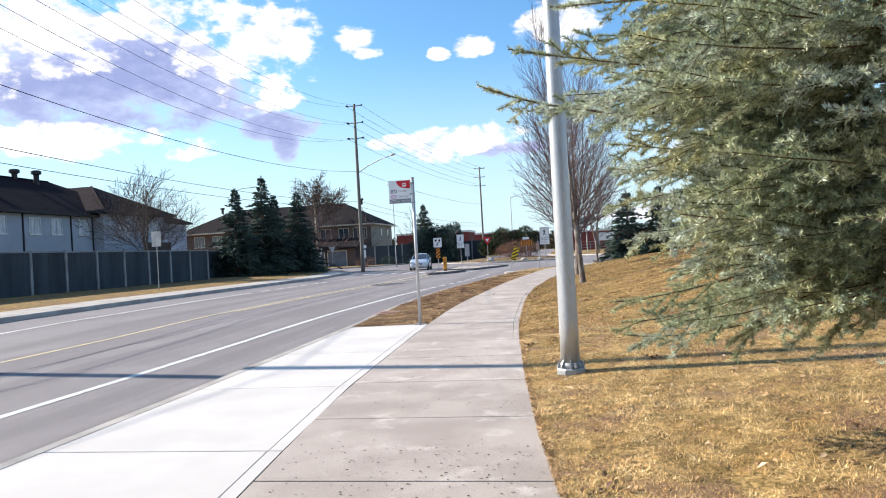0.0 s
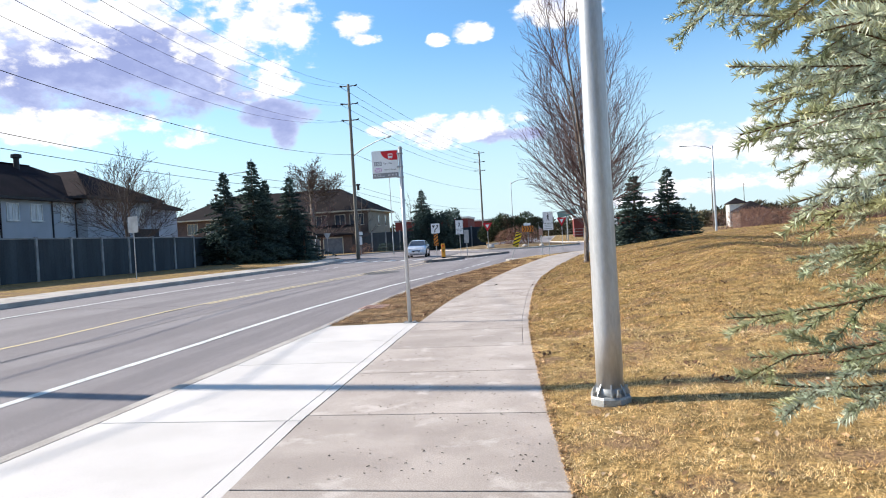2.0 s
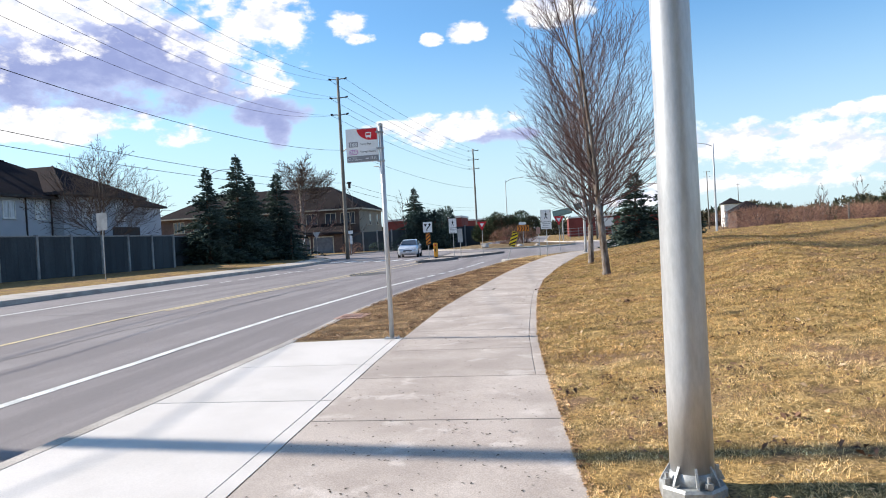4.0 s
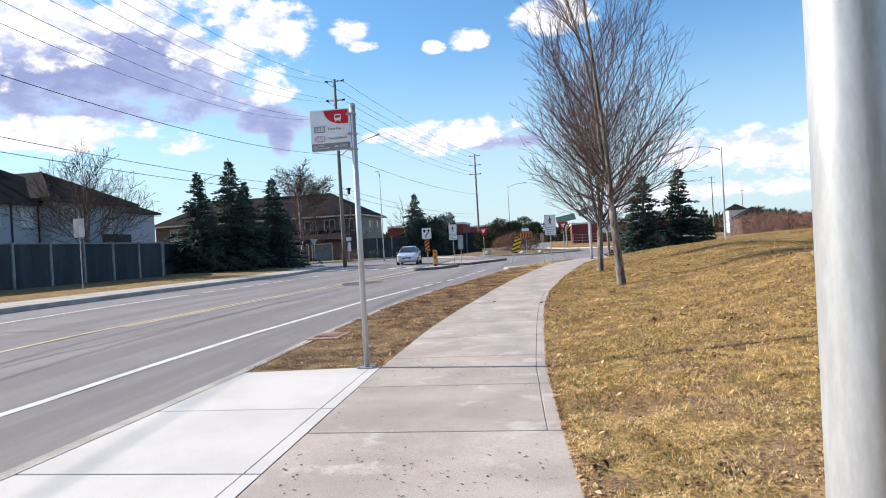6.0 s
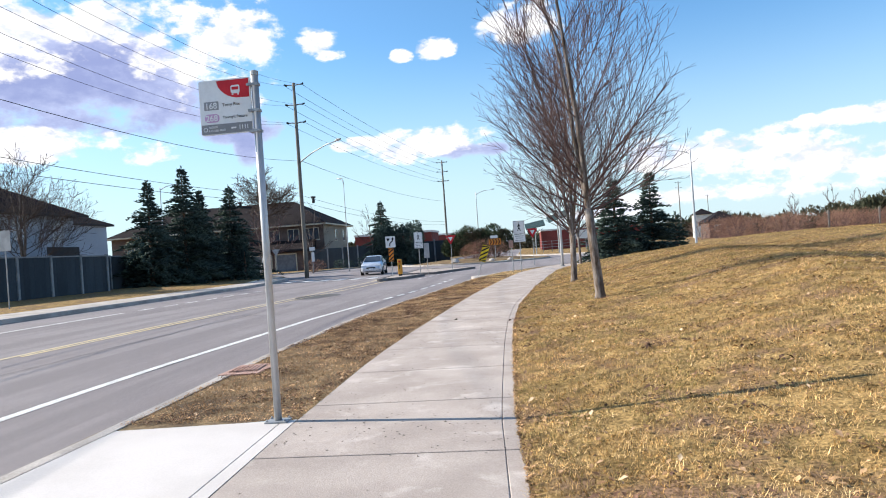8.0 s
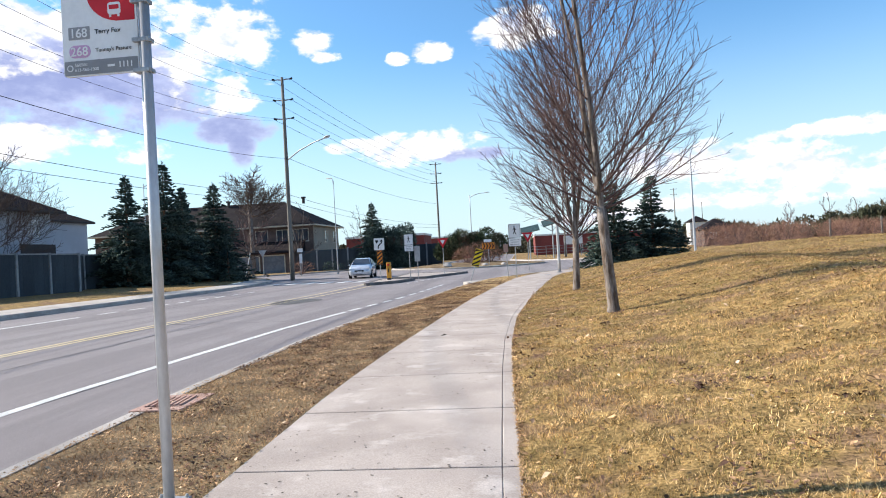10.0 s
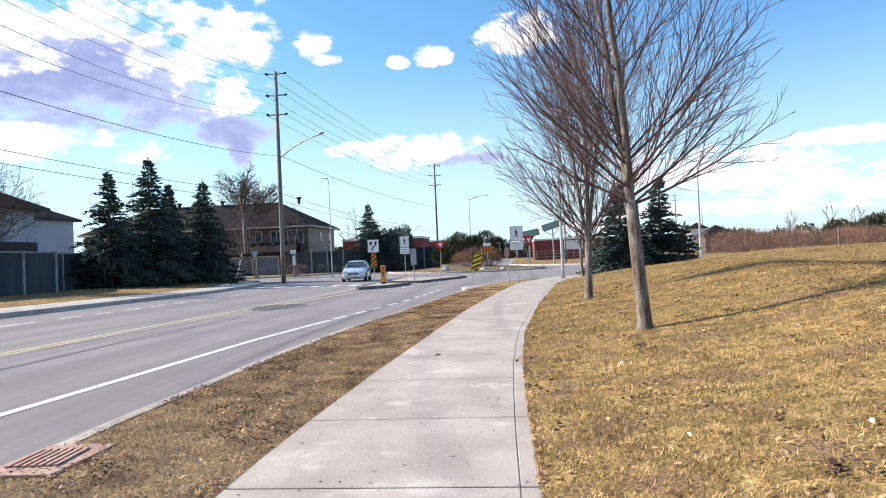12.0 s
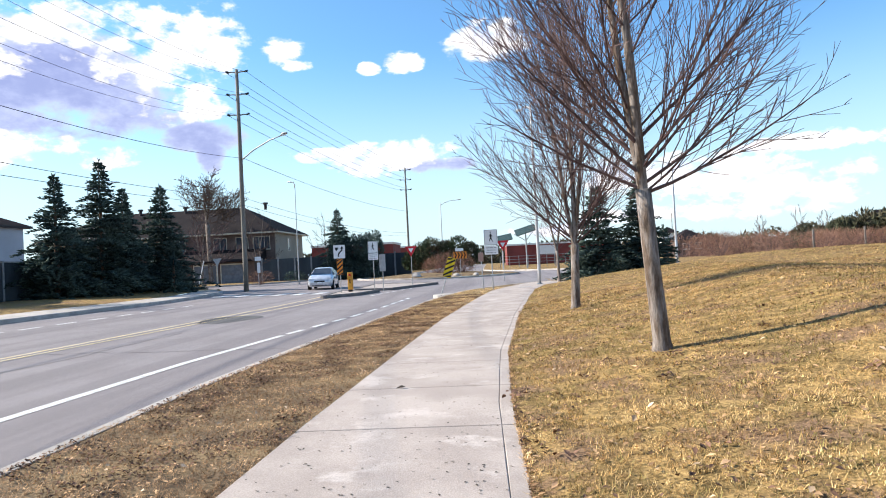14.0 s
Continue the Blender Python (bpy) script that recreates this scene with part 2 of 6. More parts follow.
FENCE = material("grey_noise_fence", (0.045, 0.058, 0.070), (0.032, 0.042, 0.052), 1.0, 0.6, 40, 0.2, 0.9, bump=0.3, stretch=(1, 1, 0.2), vary=0.12)
FENCE_POST = material("pale_fence_post", (0.27, 0.28, 0.29), (0.19, 0.20, 0.21), 2, 0.6, 40, 0.15, 0.85)
SIDING = material("pale_vinyl_siding", (0.40, 0.425, 0.475), (0.35, 0.375, 0.42), 0.4, 0.6, 20, 0.05, 0.8, bump=0.1)
CURTAIN = material("pale_curtain_glass", (0.62, 0.64, 0.68), (0.40, 0.42, 0.46), 2.2, 0.6, 30, 0.1, 0.25, bump=0, spec=0.6, stretch=(3, 3, 0.4))
BRICK = material("brown_brick", (0.135, 0.095, 0.082), (0.095, 0.068, 0.06), 1.2, 0.6, 14, 0.25, 0.9, bump=0.5, bump_scale=20)
STUCCO = material("tan_wall", (0.30, 0.265, 0.215), (0.26, 0.23, 0.19), 0.6, 0.6, 20, 0.08, 0.9)
RED_WALL = material("red_brick_wall", (0.20, 0.05, 0.045), (0.15, 0.04, 0.036), 0.5, 0.6, 10, 0.2, 0.9)
SHINGLE = material("brown_shingle", (0.020, 0.013, 0.016), (0.013, 0.009, 0.012), 0.6, 0.6, 12, 0.3, 0.95, bump=0.5, bump_scale=8, spec=0.08)
SHINGLE_GREY = material("grey_shingle", (0.024, 0.020, 0.021), (0.017, 0.014, 0.016), 0.6, 0.6, 12, 0.3, 0.95, bump=0.5, bump_scale=8, spec=0.08)
TRIM_DARK = material("dark_trim", (0.035, 0.03, 0.032), None, 3, 0.5, 30, 0.1, 0.6)
TRIM_WHITE = material("white_trim", (0.72, 0.72, 0.70), None, 3, 0.5, 30, 0.05, 0.6)
TRIM_TAN = material("tan_trim", (0.55, 0.50, 0.40), None, 3, 0.5, 30, 0.05, 0.6)
GLASS = material("window_glass", (0.05, 0.06, 0.075), None, 3, 0.5, 30, 0.05, 0.08, bump=0, spec=0.8)
GARAGE = material("grey_garage_door", (0.15, 0.165, 0.19), None, 3, 0.5, 30, 0.05, 0.6)
SIGN_WHITE = material("sign_white", (0.78, 0.78, 0.77), (0.72, 0.72, 0.71), 3, 0.5, 30, 0.03, 0.45, bump=0)
SIGN_BACK = material("sign_back_metal", (0.45, 0.46, 0.47), None, 3, 0.5, 30, 0.05, 0.5, 0.6, bump=0)
SIGN_RED = material("sign_red", (0.62, 0.02, 0.03), None, 3, 0.5, 30, 0.03, 0.45, bump=0)
SIGN_BLACK = material("sign_black", (0.02, 0.02, 0.02), None, 3, 0.5, 30, 0.03, 0.5, bump=0)
SIGN_GREY = material("sign_grey", (0.30, 0.30, 0.31), None, 3, 0.5, 30, 0.03, 0.5, bump=0)
SIGN_PINK = material("sign_pink", (0.60, 0.36, 0.55), None, 3, 0.5, 30, 0.03, 0.5, bump=0)
SIGN_YELLOW = material("sign_yellow", (0.85, 0.60, 0.02), None, 3, 0.5, 30, 0.03, 0.45, bump=0)
SIGN_ORANGE = material("sign_orange", (0.80, 0.25, 0.02), None, 3, 0.5, 30, 0.03, 0.45, bump=0)
CAR_PAINT = material("silver_car_paint", (0.62, 0.66, 0.72), None, 3, 0.5, 30, 0.02, 0.25, 0.3, bump=0, coat=0.6)
TYRE = material("tyre_rubber", (0.02, 0.02, 0.02), None, 3, 0.5, 30, 0.1, 0.85, bump=0)
LAMP_LENS = material("lamp_lens", (0.75, 0.76, 0.78), None, 3, 0.5, 30, 0.03, 0.1, bump=0, spec=0.8)
SOLAR = material("solar_glass", (0.06, 0.09, 0.08), None, 3, 0.5, 30, 0.1, 0.2, 0.2, bump=0)


# ---- mesh helpers ----
class Shape:
    """Vertices, faces and a material number for each face."""

    def __init__(self):
        self.v, self.f, self.m = [], [], []

    def add(self, verts, faces, mat=0):
        k = len(self.v)
        self.v += [tuple(p) for p in verts]
        self.f += [tuple(i + k for i in q) for q in faces]
        self.m += [mat] * len(faces)
        return self

    def box(self, lo, hi, mat=0, turn=None):
        c = [(x, y, z) for z in (lo[2], hi[2]) for y in (lo[1], hi[1]) for x in (lo[0], hi[0])]
        if turn is not None:
            c = [turn @ Vector(p) for p in c]
        return self.add(c, [(0, 2, 3, 1), (4, 5, 7, 6), (0, 1, 5, 4), (2, 6, 7, 3), (0, 4, 6, 2), (1, 3, 7, 5)], mat)

    def tube(self, pts, radii, n=6, mat=0, caps=True):
        pts = [Vector(p) for p in pts]
        rings = []
        side = None
        for i, p in enumerate(pts):
            d = (pts[min(i + 1, len(pts) - 1)] - pts[max(i - 1, 0)])
            d = d.normalized() if d.length > 1e-9 else Vector((0, 0, 1))
            if side is None:
                side = d.orthogonal().normalized()
            side = (side - d * side.dot(d))
            side = side.normalized() if side.length > 1e-6 else d.orthogonal().normalized()
            up = d.cross(side)
            r = radii[i] if hasattr(radii, "__len__") else radii
            rings.append([p + (side * math.cos(2 * math.pi * j / n) + up * math.sin(2 * math.pi * j / n)) * r for j in range(n)])
        verts = [q for ring in rings for q in ring]
        faces = [(i * n + j, i * n + (j + 1) % n, (i + 1) * n + (j + 1) % n, (i + 1) * n + j) for i in range(len(pts) - 1) for j in range(n)]
        if caps:
            faces += [tuple(range(n - 1, -1, -1)), tuple((len(pts) - 1) * n + j for j in range(n))]
        return self.add(verts, faces, mat)

    def plate(self, outline, depth, frame_m, mat=0):
        """A flat outline in x and z, with a depth in y, set by a matrix."""
        n = len(outline)
        verts = [frame_m @ Vector((x, 0, z)) for x, z in outline] + [frame_m @ Vector((x, depth, z)) for x, z in outline]
        faces = [tuple(range(n)), tuple(range(2 * n - 1, n - 1, -1))] + [(i, i + n, (i + 1) % n + n, (i + 1) % n) for i in range(n)]
        return self.add(verts, faces, mat)

    def move(self, m):
        self.v = [tuple(m @ Vector(p)) for p in self.v]
        return self


def mesh_of(name, shape, mats, smooth=False, bevel=0.0):
    me = bpy.data.meshes.new(name)
    me.from_pydata(shape.v, [], shape.f)
    mats = mats if isinstance(mats, (list, tuple)) else [mats]
    for m in mats:
        me.materials.append(m)
    if len(mats) > 1:
        me.polygons.foreach_set("material_index", shape.m)
    if bevel:
        bm = bmesh.new()
        bm.from_mesh(me)
        bmesh.ops.bevel(bm, geom=[e for e in bm.edges if e.is_manifold and e.calc_face_angle(0) > 0.6], offset=bevel, segments=2, affect="EDGES", profile=0.5)
        bm.to_mesh(me)
        bm.free()
    if smooth:
        me.polygons.foreach_set("use_smooth", [True] * len(me.polygons))
    me.update()
    return me


def part(name, shape, mats, parent=None, label="", smooth=False, bevel=0.0, kind=""):
    ob = new(name, mesh_of(name, shape, mats, smooth, bevel))
    ob.parent = parent
    return tagged(ob, label, kind=kind)


def thing(name, at, label, category, group="", turn=0.0):
    ob = new(name)
    ob.matrix_world = pose(*at, 0, 0, turn)
    return tagged(ob, label, category, group)


def big_mesh(name, verts, tri, mats, parent=None, label="", kind="", category=""):
    """A mesh of many triangles from arrays."""
    verts, tri = np.asarray(verts, dtype=np.float32), np.asarray(tri, dtype=np.int32)
    me = bpy.data.meshes.new(name)
    me.vertices.add(len(verts))
    me.vertices.foreach_set("co", verts.ravel())
    me.loops.add(tri.size)
    me.loops.foreach_set("vertex_index", tri.ravel())
    me.polygons.add(len(tri))
    me.polygons.foreach_set("loop_start", np.arange(0, tri.size, 3, dtype=np.int32))
    me.polygons.foreach_set("loop_total", np.full(len(tri), 3, dtype=np.int32))
    for m in (mats if isinstance(mats, (list, tuple)) else [mats]):
        me.materials.append(m)
    me.update(calc_edges=True)
    ob = new(name, me)
    ob.parent = parent
    return tagged(ob, label, category, kind=kind)


# ---- the lie of the land ----
def along(table, y):
    return float(np.interp(y, [p[0] for p in table], [p[1] for p in table]))


LEVEL = [(-60, -0.05), (0, 0), (8, 0), (14, 0.03), (18, 0.10), (25, 0.12), (60, 0.0), (90, 0.0), (400, 0.0)]
WALK_LEFT = [(-40, 1.6), (0, -1.70), (6.5, -2.45), (8, -2.58), (14, -2.86), (17, -2.86), (20, -2.78), (23.5, -2.62), (30, -2.35), (38, -1.79), (44.8, -1.20), (49, -0.35), (54, 1.2)]
WALK_RIGHT = [(-40, 4.0), (0, 0.42), (5.8, -0.27), (8.3, -0.51), (11.7, -0.78), (14.3, -0.94), (18.1, -1.03), (20.7, -1.06), (24, -1.0), (30.5, -0.58), (38, 0.05), (44.3, 0.65), (48.7, 1.35), (51.5, 2.3)]
NEAR_KERB = [(-4.65, -60), (-4.65, 10), (-4.65, 18), (-4.63, 22), (-4.42, 26), (-4.12, 29.5), (-3.78, 34), (-3.45, 39), (-3.05, 42.8), (-2.5, 46.0), (-1.6, 49.2), (-0.4, 52.0),
             (1.3, 54.6), (4.0, 57.5), (8.0, 60.5), (14, 64), (22, 67.5), (60, 74)]
FAR_KERB = [(-16.4, -60), (-16.4, 30), (-16.4, 46), (-17.0, 52), (-18.3, 58), (-20.5, 63), (-25, 67), (-34, 69.5), (-70, 71)]
LEFT_BACK = [(-70, 80), (-34, 79.5), (-27, 80.5), (-23, 84), (-20, 91), (-16, 98), (-13, 106), (-12, 120), (-12, 300)]
RIGHT_BACK = [(-3, 300), (-2.5, 120), (0, 107), (4, 100), (9, 95), (14, 90.5), (22, 87), (60, 83)]
ROAD_OUTLINE = NEAR_KERB + RIGHT_BACK[::-1] + LEFT_BACK[::-1] + FAR_KERB[::-1]


def inside(poly, x, y):
    hit, n = False, len(poly)
    for i in range(n):
        (x1, y1), (x2, y2) = poly[i], poly[(i + 1) % n]
        if (y1 > y) != (y2 > y) and x < (x2 - x1) * (y - y1) / (y2 - y1) + x1:
            hit = not hit
    return hit


def road_z(x, y):
    return along(LEVEL, y) - 0.12 + 0.016 * min(max(0.0, -4.65 - x), 14.0)


def smooth01(v):
    v = min(max(v, 0.0), 1.0)
    return v * v * (3 - 2 * v)


def land_z(x, y):
    """The height of the lawns, the verge and the field."""
    z0 = along(LEVEL, y)
    if x < -10:
        if y < 75:
            z = road_z(x, y) + 0.13
            z += 0.030 * max(0.0, min(-18.5 - x, 8.0))
        else:
            z = road_z(x, y) + 0.13
        return z
    if y > 66 and x < 60:
        far = smooth01((y - 66) / 20)
    else:
        far = 0.0
    edge = along(WALK_RIGHT, min(y, 48)) if y < 48 else 1.3 + (y - 48) * 0.9
    d = x - edge
    if d <= 0:
        return z0 + 0.006
    slope = along([(-40, 0.03), (4, 0.04), (9, 0.06), (14, 0.13), (21, 0.155), (30, 0.16), (45, 0.17), (60, 0.16), (80, 0.06)], y)
    top = along([(-40, 0.9), (20, 0.95), (45, 0.93), (60, 0.85), (75, 0.62), (110, 0.3)], y)
    rise = top * (1 - math.exp(-max(0.0, d - 0.1) * slope / top)) + 0.0015 * min(d, 60)
    bumps = (0.05 * noise.noise(Vector((x * 0.25, y * 0.25, 0))) + 0.022 * noise.noise(Vector((x * 0.9, y * 0.55, 4)))) * min(1.0, d / 3)
    reach = along([(13, 0.0), (19, 1.0), (33, 1.0), (46, 0.3), (55, 0.0)], y)
    mid, wide = 3.75 + (y - 21.7) * 0.1, along([(18, 0.9), (29, 1.35), (45, 1.8)], y)
    bumps += 0.27 * reach * math.exp(-((x - mid) / wide) ** 2 / 2)
    bumps += 0.28 * smooth01((x - 6.0) / 5.0) * along([(14, 0.3), (24, 1.0), (60, 1.0), (74, 0.2)], y)
    return z0 + 0.01 + rise * (1 - 0.7 * far * (1 if x < 12 else 0.3)) + bumps


from mathutils.geometry import delaunay_2d_cdt

ISLANDS = {
    "splitter": [(-8.95, 46.2), (-7.7, 48.3), (-7.25, 51.9), (-9.4, 52.0), (-9.3, 49.0)],
    "splitter_far": [(-6.9, 54.4), (-6.2, 58), (-4.9, 63.2), (-6.5, 63.8), (-9.6, 63.9), (-9.4, 58.5), (-9.1, 54.4)],
}
CENTRE, CENTRE_R = (-6.6, 86.3), 8.3
circle = [(CENTRE[0] + CENTRE_R * math.cos(a), CENTRE[1] + CENTRE_R * math.sin(a)) for a in np.linspace(0, 2 * math.pi, 41)[:-1]]
WALK_POLY = [(x, y) for y, x in WALK_LEFT] + [(3.0, 55.4), (5.0, 57.2), (9.0, 60.0)] + [(9.8, 58.4), (6.0, 55.6), (3.6, 53.4)] + [(x, y) for y, x in WALK_RIGHT[::-1]]
PAD_POLY = [(-4.5, -12.0), (-4.5, 14.15), (-2.93, 14.42)] + [(along(WALK_LEFT, y) - 0.004, y) for y in (14.0, 11, 8, 6.5, 3, 0, -6, -12)]
FAR_WALK = [(-16.6, -60), (-16.6, 46), (-17.2, 52), (-18.5, 58), (-20.7, 62.9), (-22.0, 61.5), (-20.2, 57.4), (-18.9, 51.5), (-18.5, 46), (-18.5, -60)]


def ground_grid():
    pts = []
    for x in np.arange(-5.2, 12.1, 0.45):
        for y in np.arange(-6, 60, 0.5):
            pts.append((x, y))
    for x in np.arange(-70, 72, 3.0):
        for y in np.arange(-58, 130, 3.0):
            if not (-5.5 < x < 12.3 and -6.5 < y < 60.5):
                pts.append((x, y))
    for r in (150, 250, 450, 900, 1800, 3500):
        for a in np.linspace(0, 2 * math.pi, 37)[:-1]:
            pts.append((r * math.cos(a), 60 + r * math.sin(a)))
    return pts


def triangulate(polys, grid):
    pts, edges = [Vector(p) for p in grid], []
    for poly in polys:
        fine = []
        for a, b in zip(poly, poly[1:] + poly[:1]):
            n = max(1, int(math.dist(a, b) / 1.6)) if math.dist(a, b) < 120 else 20
            fine += [(a[0] + (b[0] - a[0]) * i / n, a[1] + (b[1] - a[1]) * i / n) for i in range(n)]
        poly = fine
        k = len(pts)
        pts += [Vector(p) for p in poly]
        edges += [(k + i, k + (i + 1) % len(poly)) for i in range(len(poly))]
    v, _, f, _, _, _ = delaunay_2d_cdt(pts, edges, [], 0, 1e-5)
    return [tuple(p) for p in v], [tuple(q) for q in f]


CV, CF = triangulate([ROAD_OUTLINE, WALK_POLY, PAD_POLY, FAR_WALK] + list(ISLANDS.values()) + [circle], ground_grid())
box_of = lambda poly: (min(p[0] for p in poly), max(p[0] for p in poly), min(p[1] for p in poly), max(p[1] for p in poly))


def tester(poly):
    x0, x1, y0, y1 = box_of(poly)
    return lambda x, y: x0 <= x <= x1 and y0 <= y <= y1 and inside(poly, x, y)


in_road, in_walk, in_pad, in_far = tester(ROAD_OUTLINE), tester(WALK_POLY), tester(PAD_POLY), tester(FAR_WALK)
in_isles = [tester(p) for p in ISLANDS.values()]
in_circle = tester(circle)
groups = {"road": [], "grass": [], "verge": [], "walk": [], "pad": [], "far_walk": [], "isle": [], "centre": []}
for f in CF:
    cx, cy = sum(CV[i][0] for i in f) / len(f), sum(CV[i][1] for i in f) / len(f)
    if in_walk(cx, cy):
        groups["walk"].append(f)
    elif in_pad(cx, cy):
        groups["pad"].append(f)
    elif in_road(cx, cy):
        if in_circle(cx, cy):
            groups["centre"].append(f)
        elif any(t(cx, cy) for t in in_isles):
            groups["isle"].append(f)
        else:
            groups["road"].append(f)
    elif in_far(cx, cy):
        groups["far_walk"].append(f)
    elif -5 < cx < 2 and cy < 56 and cx < along(WALK_LEFT, cy):
        groups["verge"].append(f)
    else:
        groups["grass"].append(f)


def sheet(name, faces, height, mats, kind="structure", pick=None, label=""):
    used = sorted({i for f in faces for i in f})
    at = {i: k for k, i in enumerate(used)}
    s = Shape()
    s.v = [(CV[i][0], CV[i][1], height(CV[i][0], CV[i][1])) for i in used]
    s.f = [tuple(at[i] for i in f) for f in faces]
    s.m = [pick(f) if pick else 0 for f in faces]
    return part(name, s, mats, None, label, smooth=True, kind=kind)


ground_faces = groups["grass"] + groups["verge"] + groups["centre"]
verge_set = set(groups["verge"])
centre_set = set(groups["centre"])


def ground_z(x, y):
    if in_circle(x, y) or (math.hypot(x - CENTRE[0], y - CENTRE[1]) < CENTRE_R + 0.1):
        r = math.hypot(x - CENTRE[0], y - CENTRE[1])
        return road_z(CENTRE[0], y) + 0.13 + 0.35 * smooth01((CENTRE_R - r) / 5)
    return land_z(x, y)


sheet("ground", ground_faces, ground_z, [LAWN, VERGE], pick=lambda f: 1 if f in verge_set or f in centre_set else 0, label="dry straw-coloured lawn and brown verge")
sheet("road", groups["road"] + groups["isle"], road_z, [ASPHALT], label="grey asphalt road")
sheet("subgrade", groups["walk"] + groups["pad"] + groups["far_walk"], lambda x, y: (road_z(x, y) + 0.06) if x < -10 else along(LEVEL, y) - 0.05, [JOINT])
sheet("far_pavement", groups["far_walk"], lambda x, y: road_z(x, y) + 0.145, [KERB], label="pale concrete pavement along the road")


def kerb(name, line, width, height, inward, mat=KERB, kind="structure", cuts=True):
    """A kerb along a line; inward is +1 when the raised side lies to the right of the line's run."""
    s = Shape()
    pts = [Vector((x, y, 0)) for x, y in line]
    dense = []
    for a, b in zip(pts, pts[1:]):
        n = max(1, int((b - a).length / 2.0)) if (b - a).length < 100 else 12
        dense += [a.lerp(b, i / n) for i in range(n)]
    dense.append(pts[-1])
    rows = []
    for i, p in enumerate(dense):
        d = (dense[min(i + 1, len(dense) - 1)] - dense[max(0, i - 1)]).normalized()
        side = Vector((d.y, -d.x, 0)) * inward
        z = road_z(p.x, p.y)
        rows.append([(p.x - side.x * 0.02, p.y - side.y * 0.02, z - 0.03), (p.x, p.y, z + height - 0.015), (p.x + side.x * 0.02, p.y + side.y * 0.02, z + height),
                     (p.x + side.x * width, p.y + side.y * width, z + height), (p.x + side.x * width, p.y + side.y * width, z - 0.03)])
    n = 5
    v = [q for r in rows for q in r]
    f = [(i * n + j, (i + 1) * n + j, (i + 1) * n + j + 1, i * n + j + 1) for i in range(len(rows) - 1) for j in range(n - 1)]
    if inward < 0:
        f = [q[::-1] for q in f]
    s.add(v, f)
    s.add(rows[0], [tuple(range(n))]).add(rows[-1], [tuple(range(n - 1, -1, -1))])
    return part(name, s, mat, kind=kind)


kerb("kerb_near", NEAR_KERB, 0.15, 0.135, 1)
kerb("kerb_far", FAR_KERB, 0.18, 0.15, -1)
kerb("kerb_left_arm", LEFT_BACK, 0.18, 0.15, -1)
kerb("kerb_right_arm", RIGHT_BACK, 0.18, 0.15, -1)
kerb("kerb_centre", circle + circle[:1], 0.2, 0.14, -1)
for key, poly in ISLANDS.items():
    kerb("kerb_" + key, poly + poly[:1], 0.18, 0.15, -1, KERB_DARK)
    zz = road_z(poly[0][0], poly[0][1]) + 0.13
    s = Shape()
    s.add([(x, y, road_z(x, y) + 0.13) for x, y in poly], [tuple(range(len(poly)))])
    part("island_" + key, s, [WALK], kind="structure", label="raised concrete traffic island")
s = Shape()
ring = [(-3.2 + 0.42 * math.cos(a), 43.2 + 0.8 * math.sin(a)) for a in np.linspace(0, 2 * math.pi, 17)[:-1]]
s.add([(x, y, road_z(x, y) + 0.138) for x, y in ring] + [(x, y, road_z(x, y) - 0.05) for x, y in ring], [tuple(range(16))] + [(i, i + 16, (i + 1) % 16 + 16, (i + 1) % 16) for i in range(16)])
part("kerb_end", s, [KERB], kind="structure", label="rounded pale kerb end")

# ---- walk slabs ----
walk_base = tagged(new("pavement"), "grey concrete sidewalk with tooled joints", kind="structure")
pad_base = tagged(new("bus_stop_pad"), "bright new concrete bus stop pad", kind="structure")


def slab(name, corners, height, thick, mat, parent):
    """A slab with a small worn edge."""
    c = [Vector((x, y, height(x, y))) for x, y in corners]
    mid = sum(c, Vector()) / len(c)
    n = len(c)
    top = [p + (mid - p).normalized() * 0.007 for p in c]
    low = [p - Vector((0, 0, 0.004)) for p in c]
    foot = [p - Vector((0, 0, thick)) for p in c]
    s = Shape()
    s.add(top + low + foot, [tuple(range(n))] + [(i + n, (i + 1) % n + n, (i + 1) % n, i) for i in range(n)] + [(i + 2 * n, (i + 1) % n + 2 * n, (i + 1) % n + n, i + n) for i in range(n)])
    return part(name, s, mat, parent)


JOINTS = [4.60 - 1.72 * k for k in range(12, 0, -1)] + [4.60, 6.38, 8.16, 9.96, 11.60, 13.26, 14.86, 16.42, 18.02, 19.80, 21.50, 23.22] + [23.22 + 1.69 * k for k in range(1, 17)] + [51.3]
gap = 0.011
walk_h = lambda x, yy: along(LEVEL, yy) + 0.012
border = 0.12
for y, y2 in zip(JOINTS, JOINTS[1:]):
    mids = [y + gap, (y + y2) / 2, y2 - gap]
    L = [(along(WALK_LEFT, q) + 0.004, q) for q in mids]
    inset = border if 11 < y < 48 else 0.0
    R = [(along(WALK_RIGHT, q) - inset, q) for q in mids]
    slab("slab", L[:1] + R + L[:0:-1], walk_h, 0.06, WALK, walk_base)
    if inset:
        R1 = [(along(WALK_RIGHT, q) - border + 0.003, q) for q in mids]
        R2 = [(along(WALK_RIGHT, q), q) for q in mids]
        slab("border_slab", R1[:1] + R2 + R1[:0:-1], walk_h, 0.06, WALK, walk_base)
slab("slab", [(-0.05, 51.31), (2.2, 51.31), (3.6, 53.4), (6.0, 55.6), (9.8, 58.4), (9.0, 60.0), (5.0, 57.2), (3.0, 55.4), (1.2, 54.0)], walk_h, 0.06, WALK, walk_base)
